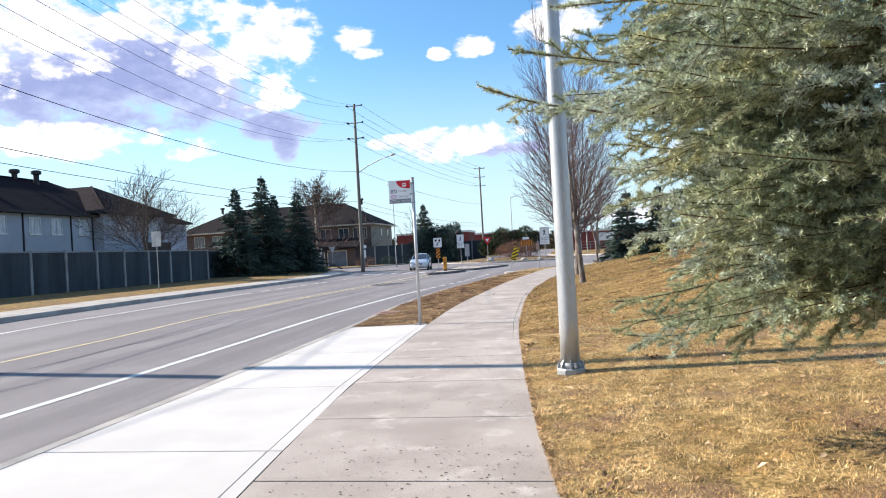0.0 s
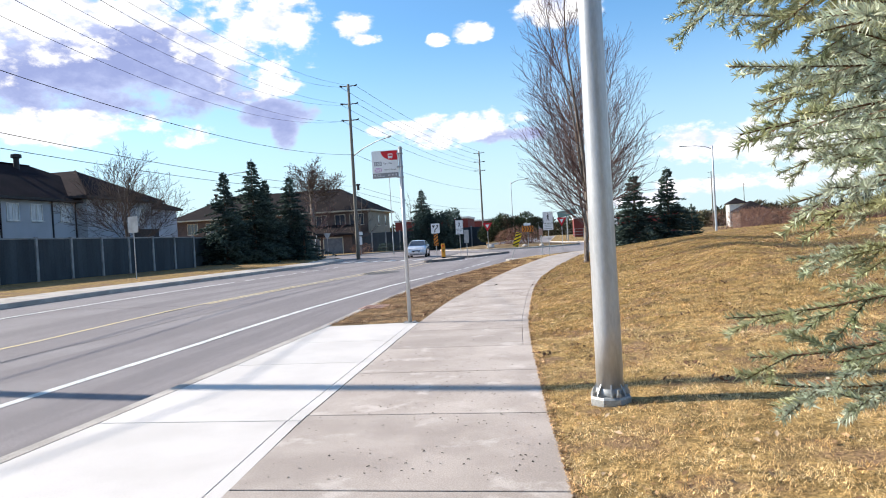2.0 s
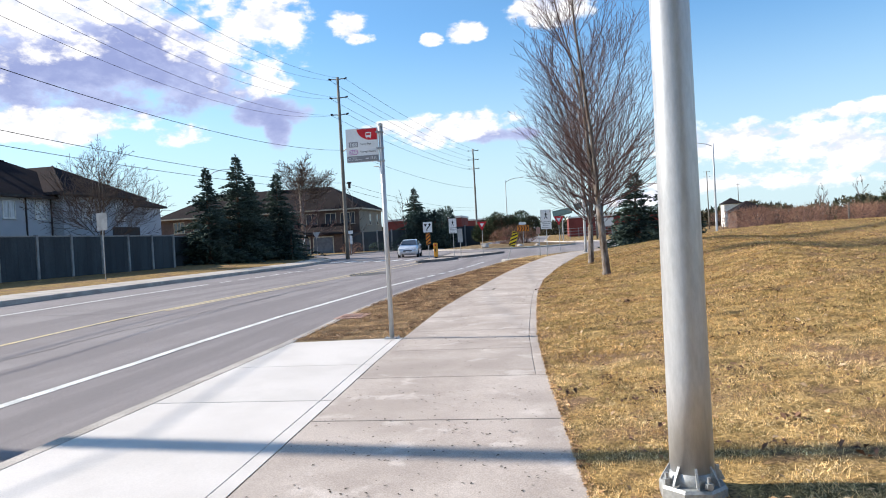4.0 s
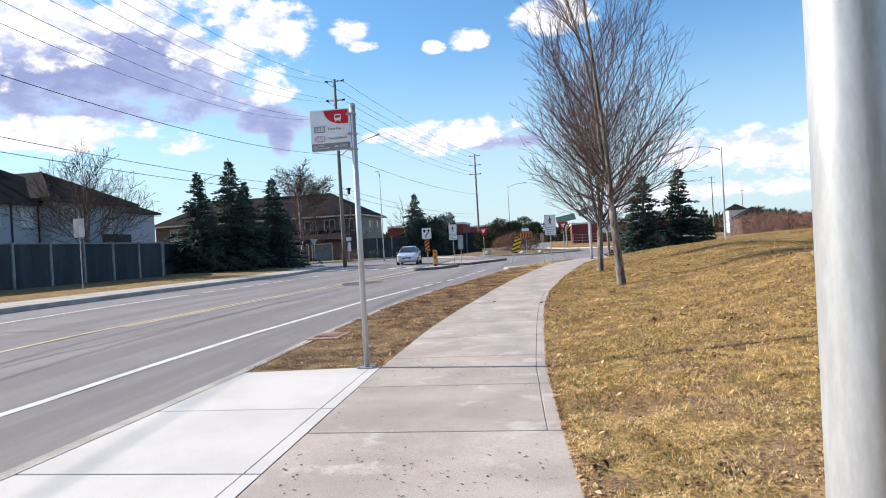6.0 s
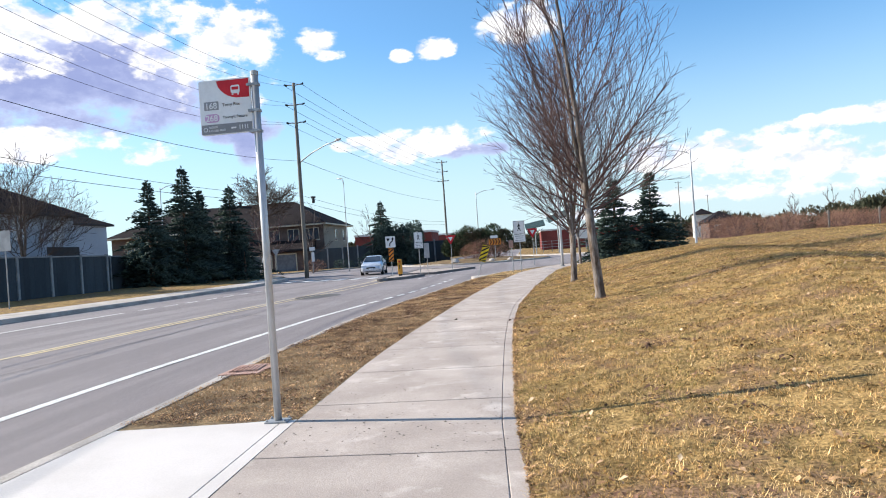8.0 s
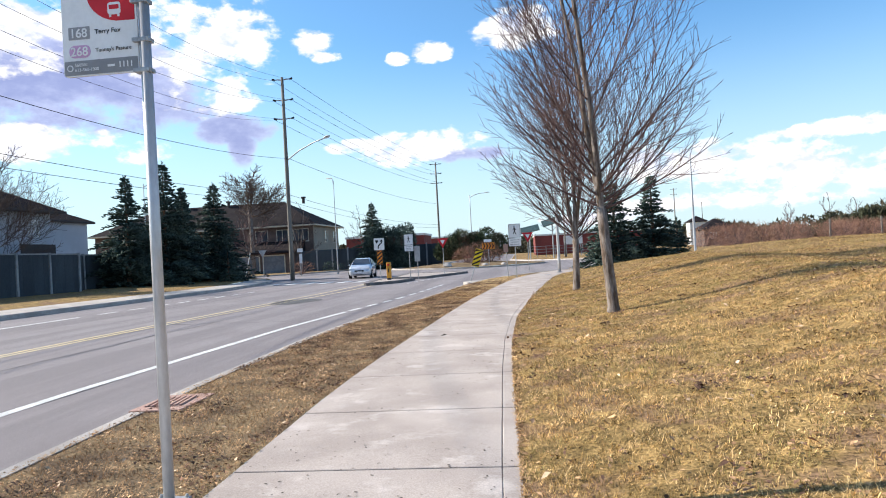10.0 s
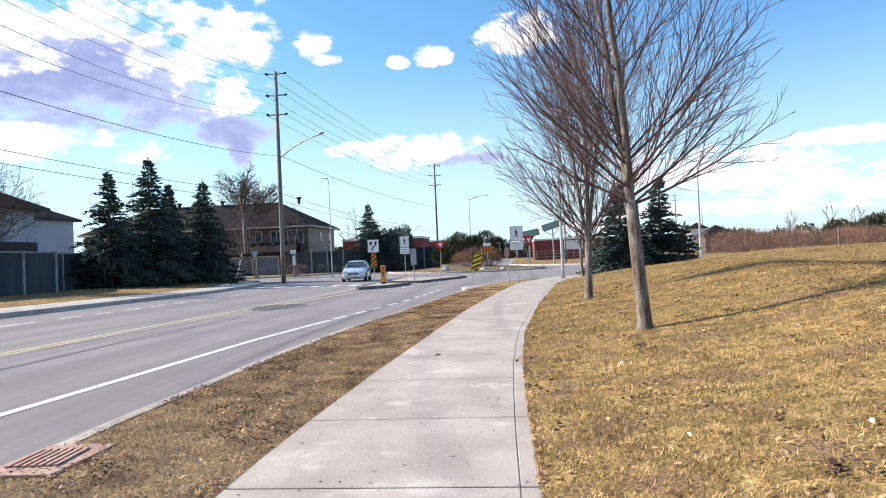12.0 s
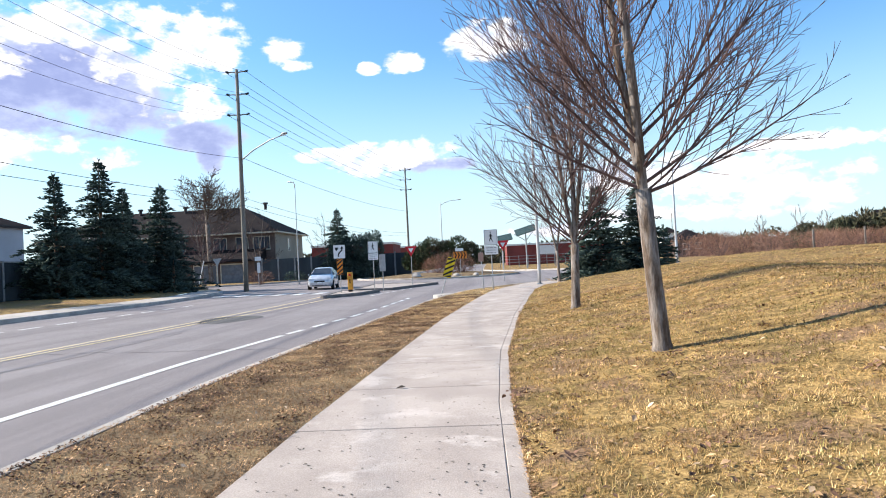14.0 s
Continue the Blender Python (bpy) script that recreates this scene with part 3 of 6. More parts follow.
PAD_JOINTS = [-13.3, -10.6, -7.98, -5.32, -2.66, 0.0, 2.67, 5.34, 8.0, 10.67, 12.4, 14.25]
for y, y2 in zip(PAD_JOINTS, PAD_JOINTS[1:]):
    last = y2 > 14
    slab("slab", [(-4.497, y + gap), (along(WALK_LEFT, y) - 0.13, y + gap), (along(WALK_LEFT, y2) - 0.13, y2 - gap + (0.12 if last else 0)), (-4.497, y2 - gap)], walk_h, 0.06, PAD, pad_base)
    slab("border_slab", [(along(WALK_LEFT, y) - 0.122, y + gap), (along(WALK_LEFT, y) - 0.006, y + gap), (along(WALK_LEFT, y2) - 0.006, y2 - gap + (0.14 if last else 0)),
                         (along(WALK_LEFT, y2) - 0.122, y2 - gap + (0.12 if last else 0))], walk_h, 0.06, PAD, pad_base)


# ---- road paint ----
def stripe(name, line, width, mat, dash=None):
    s = Shape()
    pts = [Vector((x, y, 0)) for x, y in line]
    length = 0
    for a, b in zip(pts, pts[1:]):
        d = (b - a)
        n = max(1, int(d.length / 1.5))
        for i in range(n):
            p, q = a + d * (i / n), a + d * ((i + 1) / n)
            if dash:
                q = p + (q - p) * dash
            side = Vector((d.y, -d.x, 0)).normalized() * width / 2
            s.add([(w.x, w.y, road_z(w.x, w.y) + 0.004) for w in (p - side, p + side, q + side, q - side)], [(0, 1, 2, 3)])
    return part(name, s, mat, kind="structure")


stripe("white_edge_line", [(-6.75, -40), (-6.5, 15), (-6.25, 20), (-6.0, 25), (-5.68, 29)], 0.14, PAINT)
stripe("white_dashed_line", [(-5.66, 29.3), (-5.2, 34), (-4.95, 38), (-4.7, 45)], 0.14, PAINT, 0.6)
stripe("yellow_line_1", [(-10.3, -40), (-10.1, 20), (-9.85, 26), (-9.6, 34), (-9.45, 41), (-9.5, 47), (-9.9, 52)], 0.11, YELLOW)
stripe("yellow_line_2", [(-9.93, 20), (-9.6, 26), (-9.2, 34), (-8.7, 41), (-8.6, 46)], 0.11, YELLOW)
stripe("far_white_line", [(-14.2, -40), (-14.1, 30)], 0.14, PAINT)
stripe("far_dashed_line", [(-14.1, 31), (-13.9, 44)], 0.14, PAINT, 0.6)
stripe("island_edge_line", [(-7.0, 47.4), (-6.6, 52.0), (-5.9, 57)], 0.12, PAINT, 0.6)
s = Shape()
for x in np.arange(-16.6, -10.2, 1.1):
    s.add([(a, b, road_z(a, b) + 0.004) for a, b in ((x, 51.8), (x + 0.55, 51.8), (x + 0.55, 54.6), (x, 54.6))], [(0, 1, 2, 3)])
part("zebra_crossing", s, PAINT, kind="structure")
s = Shape()
blob = [(-8.85 + 0.8 * math.cos(a) * (1 + 0.15 * math.sin(3 * a)), 34.3 + 1.5 * math.sin(a)) for a in np.linspace(0, 2 * math.pi, 19)[:-1]]
s.add([(x, y, road_z(x, y) + 0.004) for x, y in blob], [tuple(range(len(blob)))])
part("road_patch", s, ASPHALT_PATCH, kind="structure", label="darker asphalt repair patch")


rc = random.Random(8)
for x0, y0, y1, drift in ((-9.15, 9.0, 31.0, 0.010), (-13.0, 27.0, 40.0, 0.02)):
    line, x = [], x0
    for k in range(int((y1 - y0) / 0.35)):
        x += rc.gauss(0, 0.030) + drift * 0.35
        line.append((x, y0 + k * 0.35))
    stripe("tar_crack", line, 0.022, TAR)
for y0, xa, xb in ((19.5, -16.2, -10.4), (26.6, -9.4, -4.8), (37.0, -16.0, -5.0)):
    stripe("tar_crack", [(xa + (xb - xa) * k / 14, y0 + rc.gauss(0, 0.07)) for k in range(15)], 0.025, TAR)


# ---- poles, lamps and cables ----
def lathe(s, profile, n=16, mat=0, at=(0, 0)):
    """A turned shape: profile of radius and height."""
    rows = [[(at[0] + r * math.cos(2 * math.pi * j / n), at[1] + r * math.sin(2 * math.pi * j / n), z) for j in range(n)] for r, z in profile]
    v = [q for r in rows for q in r]
    f = [(i * n + j, i * n + (j + 1) % n, (i + 1) * n + (j + 1) % n, (i + 1) * n + j) for i in range(len(rows) - 1) for j in range(n)]
    f += [tuple(range(n - 1, -1, -1)), tuple((len(rows) - 1) * n + j for j in range(n))]
    return s.add(v, f, mat)


def lamp_head(parent, at, turn):
    """A flat cobra head with a lens below."""
    m = pose(*at, 0, -6, turn)
    s = Shape()
    prof = [(-0.10, 0.05, 0.04), (0.05, 0.09, 0.06), (0.25, 0.15, 0.075), (0.50, 0.16, 0.06), (0.64, 0.08, 0.03)]
    v = []
    for x, w, h in prof:
        v += [(x, -w, 0), (x, -w * 0.7, h), (x, w * 0.7, h), (x, w, 0), (x, w * 0.7, -0.02), (x, -w * 0.7, -0.02)]
    f = [(i * 6 + j, i * 6 + (j + 1) % 6, (i + 1) * 6 + (j + 1) % 6, (i + 1) * 6 + j) for i in range(len(prof) - 1) for j in range(6)] + [tuple(range(5, -1, -1)), tuple(24 + j for j in range(6))]
    s.add(v, f)
    head = part("lamp_head", s.move(m), STEEL_DULL, parent, smooth=False)
    part("lens", Shape().box((0.12, -0.11, -0.045), (0.48, 0.11, -0.02), 0, m), LAMP_LENS, head)


def street_lamp(name, at, height, r0, r1, arm, turn, label, rise=0.55, detailed=False):
    ob = thing(name, at, label, "street lamp", turn=0)
    s = Shape()
    n = 24 if detailed else 12
    base_h = 0.16 if detailed else 0.1
    lathe(s, [(r0, base_h * 0.5), (r0 * 0.985, 0.6), (r0 * 0.93, 1.6), (r0 + (r1 - r0) * 0.5, height * 0.5), (r1, height - 0.05), (r1 * 0.6, height)], n)
    part("pole", s, STEEL, ob, "brushed steel lamp pole", smooth=True)
    if detailed:
        s = Shape()
        v8 = []
        for z, r in ((-0.12, 0.176), (0.03, 0.176), (0.045, 0.166)):
            v8 += [(r * math.cos(a), r * math.sin(a), z) for a in [math.pi / 8 + k * math.pi / 4 for k in range(8)]]
        s.add(v8, [(i * 8 + j, i * 8 + (j + 1) % 8, (i + 1) * 8 + (j + 1) % 8, (i + 1) * 8 + j) for i in range(2) for j in range(8)] + [tuple(16 + j for j in range(8))])
        part("base_plate", s, STEEL_DULL, ob, "octagonal steel base plate")
        for k in range(8):
            a = k * math.pi / 4
            m = pose(0, 0, 0.055, 0, 0, math.degrees(a))
            s = Shape()
            s.plate([(r0 - 0.012, 0), (0.164, 0), (0.158, 0.018), (r0 - 0.006, 0.10)], 0.012, m @ pose(0, -0.006, 0))
            part("gusset", s, STEEL_DULL, ob)
        for k in range(4):
            a = math.pi / 8 + k * math.pi / 2
            s = lathe(Shape(), [(0.022, 0.05), (0.022, 0.08), (0.011, 0.081), (0.011, 0.11)], 6, at=(0.150 * math.cos(a), 0.150 * math.sin(a)))
            part("bolt", s, STEEL_DULL, ob)
        s = lathe(Shape(), [(r0 + 0.010, 0.04), (r0 + 0.011, 0.07), (r0 + 0.003, 0.11)], 24)
        part("collar", s, STEEL_DULL, ob, smooth=True)
    else:
        part("base_plate", Shape().box((-r0 * 1.7, -r0 * 1.7, -0.1), (r0 * 1.7, r0 * 1.7, 0.06)), STEEL_DULL, ob, bevel=0.01)
    if arm:
        m = pose(0, 0, 0, 0, 0, turn)
        pts = [m @ Vector(p) for p in ((0, 0, height - 0.35), (arm * 0.25, 0, height - 0.35 + rise * 0.55), (arm * 0.6, 0, height - 0.35 + rise * 0.92), (arm, 0, height - 0.35 + rise))]
        part("arm", Shape().tube(pts, [0.045, 0.04, 0.035, 0.03], 8), STEEL, ob, smooth=True)
        lamp_head(ob, tuple(m @ Vector((arm, 0, height - 0.35 + rise))), turn)
    return ob


def gz_at(x, y):
    return ground_z(x, y)


street_lamp("street_lamp", (0.02, 8.37, gz_at(0.02, 8.37) + 0.02), 9.0, 0.113, 0.07, 2.4, 180, "large steel lamp post on a bolted octagonal base in dry grass", detailed=True)
street_lamp("street_lamp", (1.25, 50.0, gz_at(1.25, 50.0)), 9.2, 0.085, 0.05, 2.4, 100, "steel lamp post beside the sidewalk near the roundabout")
street_lamp("street_lamp", (15.1, 76.7, gz_at(15.1, 76.7)), 9.3, 0.12, 0.07, 2.6, 160, "tall steel lamp post at the edge of the field")
street_lamp("street_lamp", (-18.35, 76.0, road_z(-18.35, 76)), 9.0, 0.055, 0.03, 0.25, 150, "thin steel lamp post beside the side street")
street_lamp("street_lamp", (-7.35, 106.0, 0.1), 9.2, 0.08, 0.05, 2.1, 0, "far steel lamp post beyond the roundabout")
street_lamp("street_lamp", (-36.5, 74.0, 0.4), 9.4, 0.06, 0.04, 2.0, 20, "thin far lamp post behind the spruces")


def utility_pole(at, height, label, arms, lamp=None, r=0.17):
    ob = thing("utility_pole", at, label, "utility pole", "utility poles along the road")
    part("pole", lathe(Shape(), [(r, -0.3), (r * 0.97, 2), (r * 0.8, height * 0.6), (r * 0.62, height)], 12), POLE_WOOD, ob, smooth=True)
    for k, z in enumerate(arms):
        for side in (-1, 1):
            s = Shape().tube([(side * 0.08, 0, z), (side * 0.35, 0, z + 0.05), (side * 0.62, 0, z + 0.04)], [0.045, 0.045, 0.04], 6)
            bracket = part("bracket", s, STEEL_DULL, ob)
            s = Shape()
            for j in range(5):
                lathe(s, [(0.05, 0.06 + j * 0.05), (0.085, 0.075 + j * 0.05), (0.05, 0.10 + j * 0.05)], 8)
            s.move(pose(side * 0.5, 0, z, 0, side * 70, 0))
            part("insulator", s, CABLE, bracket)
    if lamp:
        dx, dy, z0, z1 = lamp
        pts = [(0.1, 0, z0), (dx * 0.35, dy * 0.35, z0 + (z1 - z0) * 0.55), (dx * 0.75, dy * 0.75, z0 + (z1 - z0) * 0.95), (dx, dy, z1)]
        part("lamp_arm", Shape().tube(pts, [0.05, 0.045, 0.04, 0.035], 8), STEEL_DULL, ob, smooth=True)
        lamp_head(ob, (dx, dy, z1), math.degrees(math.atan2(dy, dx)))
    return ob


P1 = (-17.85, 61.0, 0.25)
ARMS = (14.85, 13.3, 11.9)
utility_pole(P1, 15.05, "weathered wooden utility pole with paired insulators and a lamp arm", ARMS, lamp=(4.1, -4.0, 8.85, 9.55))
utility_pole((-18.3, 10.9, 0.25), 15.0, "tall weathered wooden utility pole beside the road", ARMS)
utility_pole((-11.7, 105.0, 0.1), 13.9, "far wooden utility pole beyond the roundabout", (13.6, 12.3, 11.0), r=0.15)
utility_pole((5.6, 112.0, 0.2), 9.5, "far thin wooden utility pole near a low red building", (9.2,), r=0.11)
utility_pole((38, 190, 0.2), 14.5, "far wooden utility pole beyond the field", (14.2, 12.9), r=0.16)
utility_pole((80, 330, 0.2), 18.0, "very far wooden utility pole on the horizon", (17.5,), r=0.2)


def cable(a, b, sag, r=0.009, group="overhead wires"):
    a, b = Vector(a), Vector(b)
    pts = [a.lerp(b, i / 24) - Vector((0, 0, sag * 4 * (i / 24) * (1 - i / 24))) for i in range(25)]
    ob = part("overhead_wire", Shape().tube(pts, r, 4), CABLE)
    return tagged(ob, "thin black overhead wire sagging between wooden poles", "wire", group)


PA, PC = Vector((-18.3, 10.9, 0.25)), Vector((-11.7, 105.0, 0.1))
PB = Vector(P1)
PZ = Vector((-18.6, -42, 0.25))
for z, zc in zip(ARMS, (13.6, 12.3, 11.0)):
    for side in (-0.7, 0.7):
        cable(PA + Vector((side, 0, z - (0.5 if z < 12 else 0.0))), PB + Vector((side, 0, z)), 2.35, 0.009)
        cable(PB + Vector((side, 0, z)), PC + Vector((side, 0, zc)), 0.6, 0.013)
        cable(PZ + Vector((side, 0, z)), PA + Vector((side, 0, z)), 0.75, 0.009)
for za, zb, zc, r, sag in ((8.3, 8.95, 8.2, 0.0145, 1.3), (5.9, 6.2, 5.4, 0.013, 0.7), (5.3, 5.7, 5.0, 0.013, 0.6)):
    cable(PA + Vector((0.2, 0, za)), PB + Vector((0.2, 0, zb)), sag, r)
    cable(PB + Vector((0.2, 0, zb)), PC + Vector((0.2, 0, zc)), 0.6, r)
    cable(PZ + Vector((0.2, 0, za)), PA + Vector((0.2, 0, za)), sag, r)


# ---- signs ----
def sign_plate(parent, name, outline, at, turn, mat, depth=0.006, label=""):
    m = pose(*at, 0, 0, turn)
    s = Shape().plate(outline, depth, m)
    return part(name, s, mat, parent, label)


def rect(w, h, r=0.0, cx=0.0, cz=0.0):
    if not r:
        return [(cx - w / 2, cz - h / 2), (cx + w / 2, cz - h / 2), (cx + w / 2, cz + h / 2), (cx - w / 2, cz + h / 2)]
    out = []
    for sx, sz, a0 in ((1, -1, -90), (1, 1, 0), (-1, 1, 90), (-1, -1, 180)):
        for k in range(5):
            a = radians(a0 + k * 22.5)
            out.append((cx + sx * (w / 2 - r) + r * math.cos(a), cz + sz * (h / 2 - r) + r * math.sin(a)))
    return out


def letters(parent, text, size, at, turn, mat, bold=0.0):
    """Flat lettering in the built-in font."""
    cu = bpy.data.curves.new("lettering", "FONT")
    cu.body, cu.size, cu.extrude, cu.align_x, cu.align_y, cu.offset = text, size, 0.0008, "LEFT", "CENTER", bold
    ob = new("lettering", cu)
    cu.materials.append(mat)
    ob.parent = parent
    ob.matrix_basis = pose(*at, 90, 0, turn)
    return ob


def sign_post(parent, height, w=0.05, lean=(0, 0), mat=None):
    s = Shape().tube([(0, 0.03, -0.2), (lean[0] * 0.5, 0.03 + lean[1] * 0.5, height * 0.5), (lean[0], 0.03 + lean[1], height)], w / 2, 6)
    return part("post", s, mat or STEEL_DULL, parent, "grey steel sign post")


def back_of(parent, outline, at, turn=0):
    m = pose(*at, 0, 0, turn)
    part("sign_back", Shape().plate(outline, 0.004, m @ pose(0, 0.0065, 0)), SIGN_BACK, parent)


def walker(parent, at, size, turn=0):
    """The plain walking figure of a crossing sign, as bars."""
    bars = [((0, 0.44), (0, 0.50), 0.045), ((0, 0.38), (0.01, 0.12), 0.05), ((0, 0.12), (-0.11, -0.12), 0.03), ((0.01, 0.12), (0.09, -0.1), 0.03), ((0.09, -0.1), (0.13, -0.16), 0.02),
            ((0, 0.35), (-0.12, 0.18), 0.022), ((0.0, 0.35), (0.12, 0.2), 0.022)]
    s = Shape()
    m = pose(*at, 0, 0, turn)
    for (x0, z0), (x1, z1), w in bars:
        d = Vector((x1 - x0, 0, z1 - z0)).normalized()
        q = Vector((-d.z, 0, d.x)) * w * size
        a, b = Vector((x0 * size, 0, z0 * size)), Vector((x1 * size, 0, z1 * size))
        s.add([m @ (a - q), m @ (b - q), m @ (b + q), m @ (a + q)], [(0, 1, 2, 3)])
    part("pictogram", s, SIGN_BLACK, parent)


def text_bars(parent, at, w, rows, step, mat, turn=0, height=0.03):
    m = pose(*at, 0, 0, turn)
    s = Shape()
    for k in range(rows):
        ww = w * (0.9 if k % 2 == 0 else 0.7)
        x = -ww / 2
        while x < ww / 2 - 0.02:
            L = min(0.10 + 0.05 * ((k * 3 + int(x * 50)) % 3), ww / 2 - x)
            s.add([m @ Vector(p) for p in ((x, 0, -k * step), (x + L, 0, -k * step), (x + L, 0, -k * step + height), (x, 0, -k * step + height))], [(0, 1, 2, 3)])
            x += L + 0.03
    part("lettering", s, mat, parent)


def crossing_sign(at, top, w, h, label, extra=True):
    ob = thing("crossing_sign", at, label, "road sign", "pedestrian crossing signs")
    sign_post(ob, top - 0.02)
    zc = top - h / 2
    sign_plate(ob, "panel", rect(w, h, 0.04), (0, -0.006, zc), 0, SIGN_WHITE)
    back_of(ob, rect(w, h, 0.04), (0, -0.006, zc))
    sign_plate(ob, "border", rect(w * 0.92, h * 0.95, 0.03), (0, -0.0085, zc), 0, SIGN_BLACK, 0.002)
    sign_plate(ob, "panel_face", rect(w * 0.88, h * 0.92, 0.03), (0, -0.0105, zc), 0, SIGN_WHITE, 0.002)
    walker(ob, (0, -0.0135, top - h * 0.62), h * 0.95)
    if extra:
        h2 = h * 0.55
        sign_plate(ob, "tab", rect(w, h2, 0.03), (0, -0.006, top - h - 0.02 - h2 / 2), 0, SIGN_WHITE)
        back_of(ob, rect(w, h2, 0.03), (0, -0.006, top - h - 0.02 - h2 / 2))
        text_bars(ob, (0, -0.009, top - h - 0.12), w * 0.85, 3, h2 * 0.28, SIGN_GREY)
    return ob


def yield_sign(at, top, size, label):
    ob = thing("yield_sign", at, label, "road sign", "yield signs")
    sign_post(ob, top - 0.02)
    z = top
    tri = lambda k: [(-size / 2 * k, -size * 0.29 * (1 - k)), (size / 2 * k, -size * 0.29 * (1 - k)), (0, -size * 0.87 * k - size * 0.29 * (1 - k))][::-1]
    sign_plate(ob, "panel", tri(1.0), (0, -0.006, z), 0, SIGN_RED)
    back_of(ob, tri(1.0), (0, -0.006, z))
    sign_plate(ob, "panel_face", tri(0.42), (0, -0.009, z), 0, SIGN_WHITE, 0.003)
    return ob


def hazard_panel(parent, w, h, zc, m0=None, mat=None, slant=1):
    """A board with slanted black and bright bars."""
    m0 = m0 or Matrix()
    part("hazard_board", Shape().plate(rect(w, h, 0.015), 0.006, m0 @ pose(0, -0.006, zc)), mat or SIGN_ORANGE, parent)
    s = Shape()
    step = h / 3.6
    for k in range(-1, 5):
        z0 = -h / 2 + k * step
        for lo, hi in ((z0, z0 + step * 0.42),):
            q = []
            for x, z in ((-w / 2, lo), (w / 2, lo + slant * w * 0.8), (w / 2, hi + slant * w * 0.8), (-w / 2, hi)):
                q.append((x * 0.96, max(-h / 2 * 0.98, min(h / 2 * 0.98, z))))
            if abs(q[0][1] - q[3][1]) + abs(q[1][1] - q[2][1]) > 0.01:
                s.add([m0 @ Vector((x, -0.009, z + zc)) for x, z in q], [(0, 1, 2, 3)])
    part("stripes", s, SIGN_BLACK, parent)


AMBER = material("amber_plastic", (0.62, 0.30, 0.04), None, 3, 0.5, 30, 0.1, 0.5, bump=0)
# bus stop
bx, by = -3.02, 14.33
bz = walk_h(bx, by)
bus = thing("bus_stop_sign", (bx, by, bz), "white and red bus stop sign on a grey steel post", "bus stop sign")
part("post", Shape().tube([(0, 0, 0.0), (0, 0, 3.07)], 0.033, 12), STEEL, bus, "galvanized steel post", smooth=True)
part("post_cap", lathe(Shape(), [(0.036, 3.05), (0.036, 3.085), (0.02, 3.095)], 12), STEEL_DULL, bus)
part("base_plate", Shape().box((-0.10, -0.08, 0.0), (0.10, 0.08, 0.014)), STEEL_DULL, bus, bevel=0.003)
for sx in (-1, 1):
    for sy in (-1, 1):
        part("bolt", lathe(Shape(), [(0.011, 0.014), (0.011, 0.026), (0.005, 0.034)], 6, at=(sx * 0.08, sy * 0.06)), STEEL_DULL, bus)
SW, SH = 0.475, 0.485
sx0, sz0 = -0.042 - SW / 2, 2.80
sign_plate(bus, "panel", rect(SW, SH, 0.02), (sx0, -0.008, sz0), 0, SIGN_WHITE, 0.012)
back_of(bus, rect(SW, SH, 0.02), (sx0, -0.002, sz0))
for z in (2.56, 2.74, 2.97):
    part("clamp", Shape().box((-0.066, -0.036, z - 0.012), (0.036, 0.036, z + 0.012)), STEEL_DULL, bus, bevel=0.002)
arc = [(SW / 2 - 0.012, SH / 2 - 0.012), (-SW * 0.18, SH / 2 - 0.012)]
for k in range(9):
    a = radians(172 + k * 11)
    arc.append((SW * 0.30 + SW * 0.45 * math.cos(a), SH * 0.50 - 0.0 + SH * 0.36 * math.sin(a)))
arc = [(max(-SW / 2, min(SW / 2 - 0.012, x)), min(z, SH / 2 - 0.012)) for x, z in arc] + [(SW / 2 - 0.012, SH * 0.14)]
sign_plate(bus, "red_field", arc[::-1], (sx0, -0.0105, sz0), 0, SIGN_RED, 0.002)
sign_plate(bus, "bus_body", rect(0.082, 0.074, 0.016, 0.10, 0.145), (sx0, -0.0125, sz0), 0, SIGN_WHITE, 0.0015)
sign_plate(bus, "bus_window", rect(0.062, 0.026, 0.004, 0.10, 0.153), (sx0, -0.014, sz0), 0, SIGN_RED, 0.001)
for dx in (-0.026, 0.026):
    sign_plate(bus, "bus_wheel", rect(0.014, 0.018, 0.003, 0.10 + dx, 0.103), (sx0, -0.0125, sz0), 0, SIGN_WHITE, 0.0015)
sign_plate(bus, "foot_band", rect(SW - 0.012, 0.085, 0.006, 0, -SH / 2 + 0.05), (sx0, -0.0105, sz0), 0, SIGN_GREY, 0.002)
sign_plate(bus, "route_box", rect(0.135, 0.075, 0.004, -0.13, 0.015), (sx0, -0.0105, sz0), 0, SIGN_GREY, 0.002)
sign_plate(bus, "route_box", rect(0.135, 0.075, 0.034, -0.13, -0.095), (sx0, -0.0105, sz0), 0, SIGN_PINK, 0.002)
letters(bus, "168", 0.075, (sx0 - 0.188, -0.0130, sz0 + 0.012), 0, SIGN_WHITE, 0.001)
letters(bus, "268", 0.075, (sx0 - 0.188, -0.0130, sz0 - 0.098), 0, SIGN_WHITE, 0.001)
letters(bus, "Terry Fox", 0.040, (sx0 - 0.03, -0.0110, sz0 + 0.015), 0, SIGN_BLACK)
letters(bus, "1111", 0.048, (sx0 + 0.11, -0.0130, sz0 - SH / 2 + 0.05), 0, SIGN_WHITE, 0.001)
letters(bus, "Tunney's Pasture", 0.033, (sx0 - 0.03, -0.0110, sz0 - 0.095), 0, SIGN_BLACK)
letters(bus, "560560", 0.027, (sx0 - 0.165, -0.0130, sz0 - SH / 2 + 0.066), 0, SIGN_WHITE)
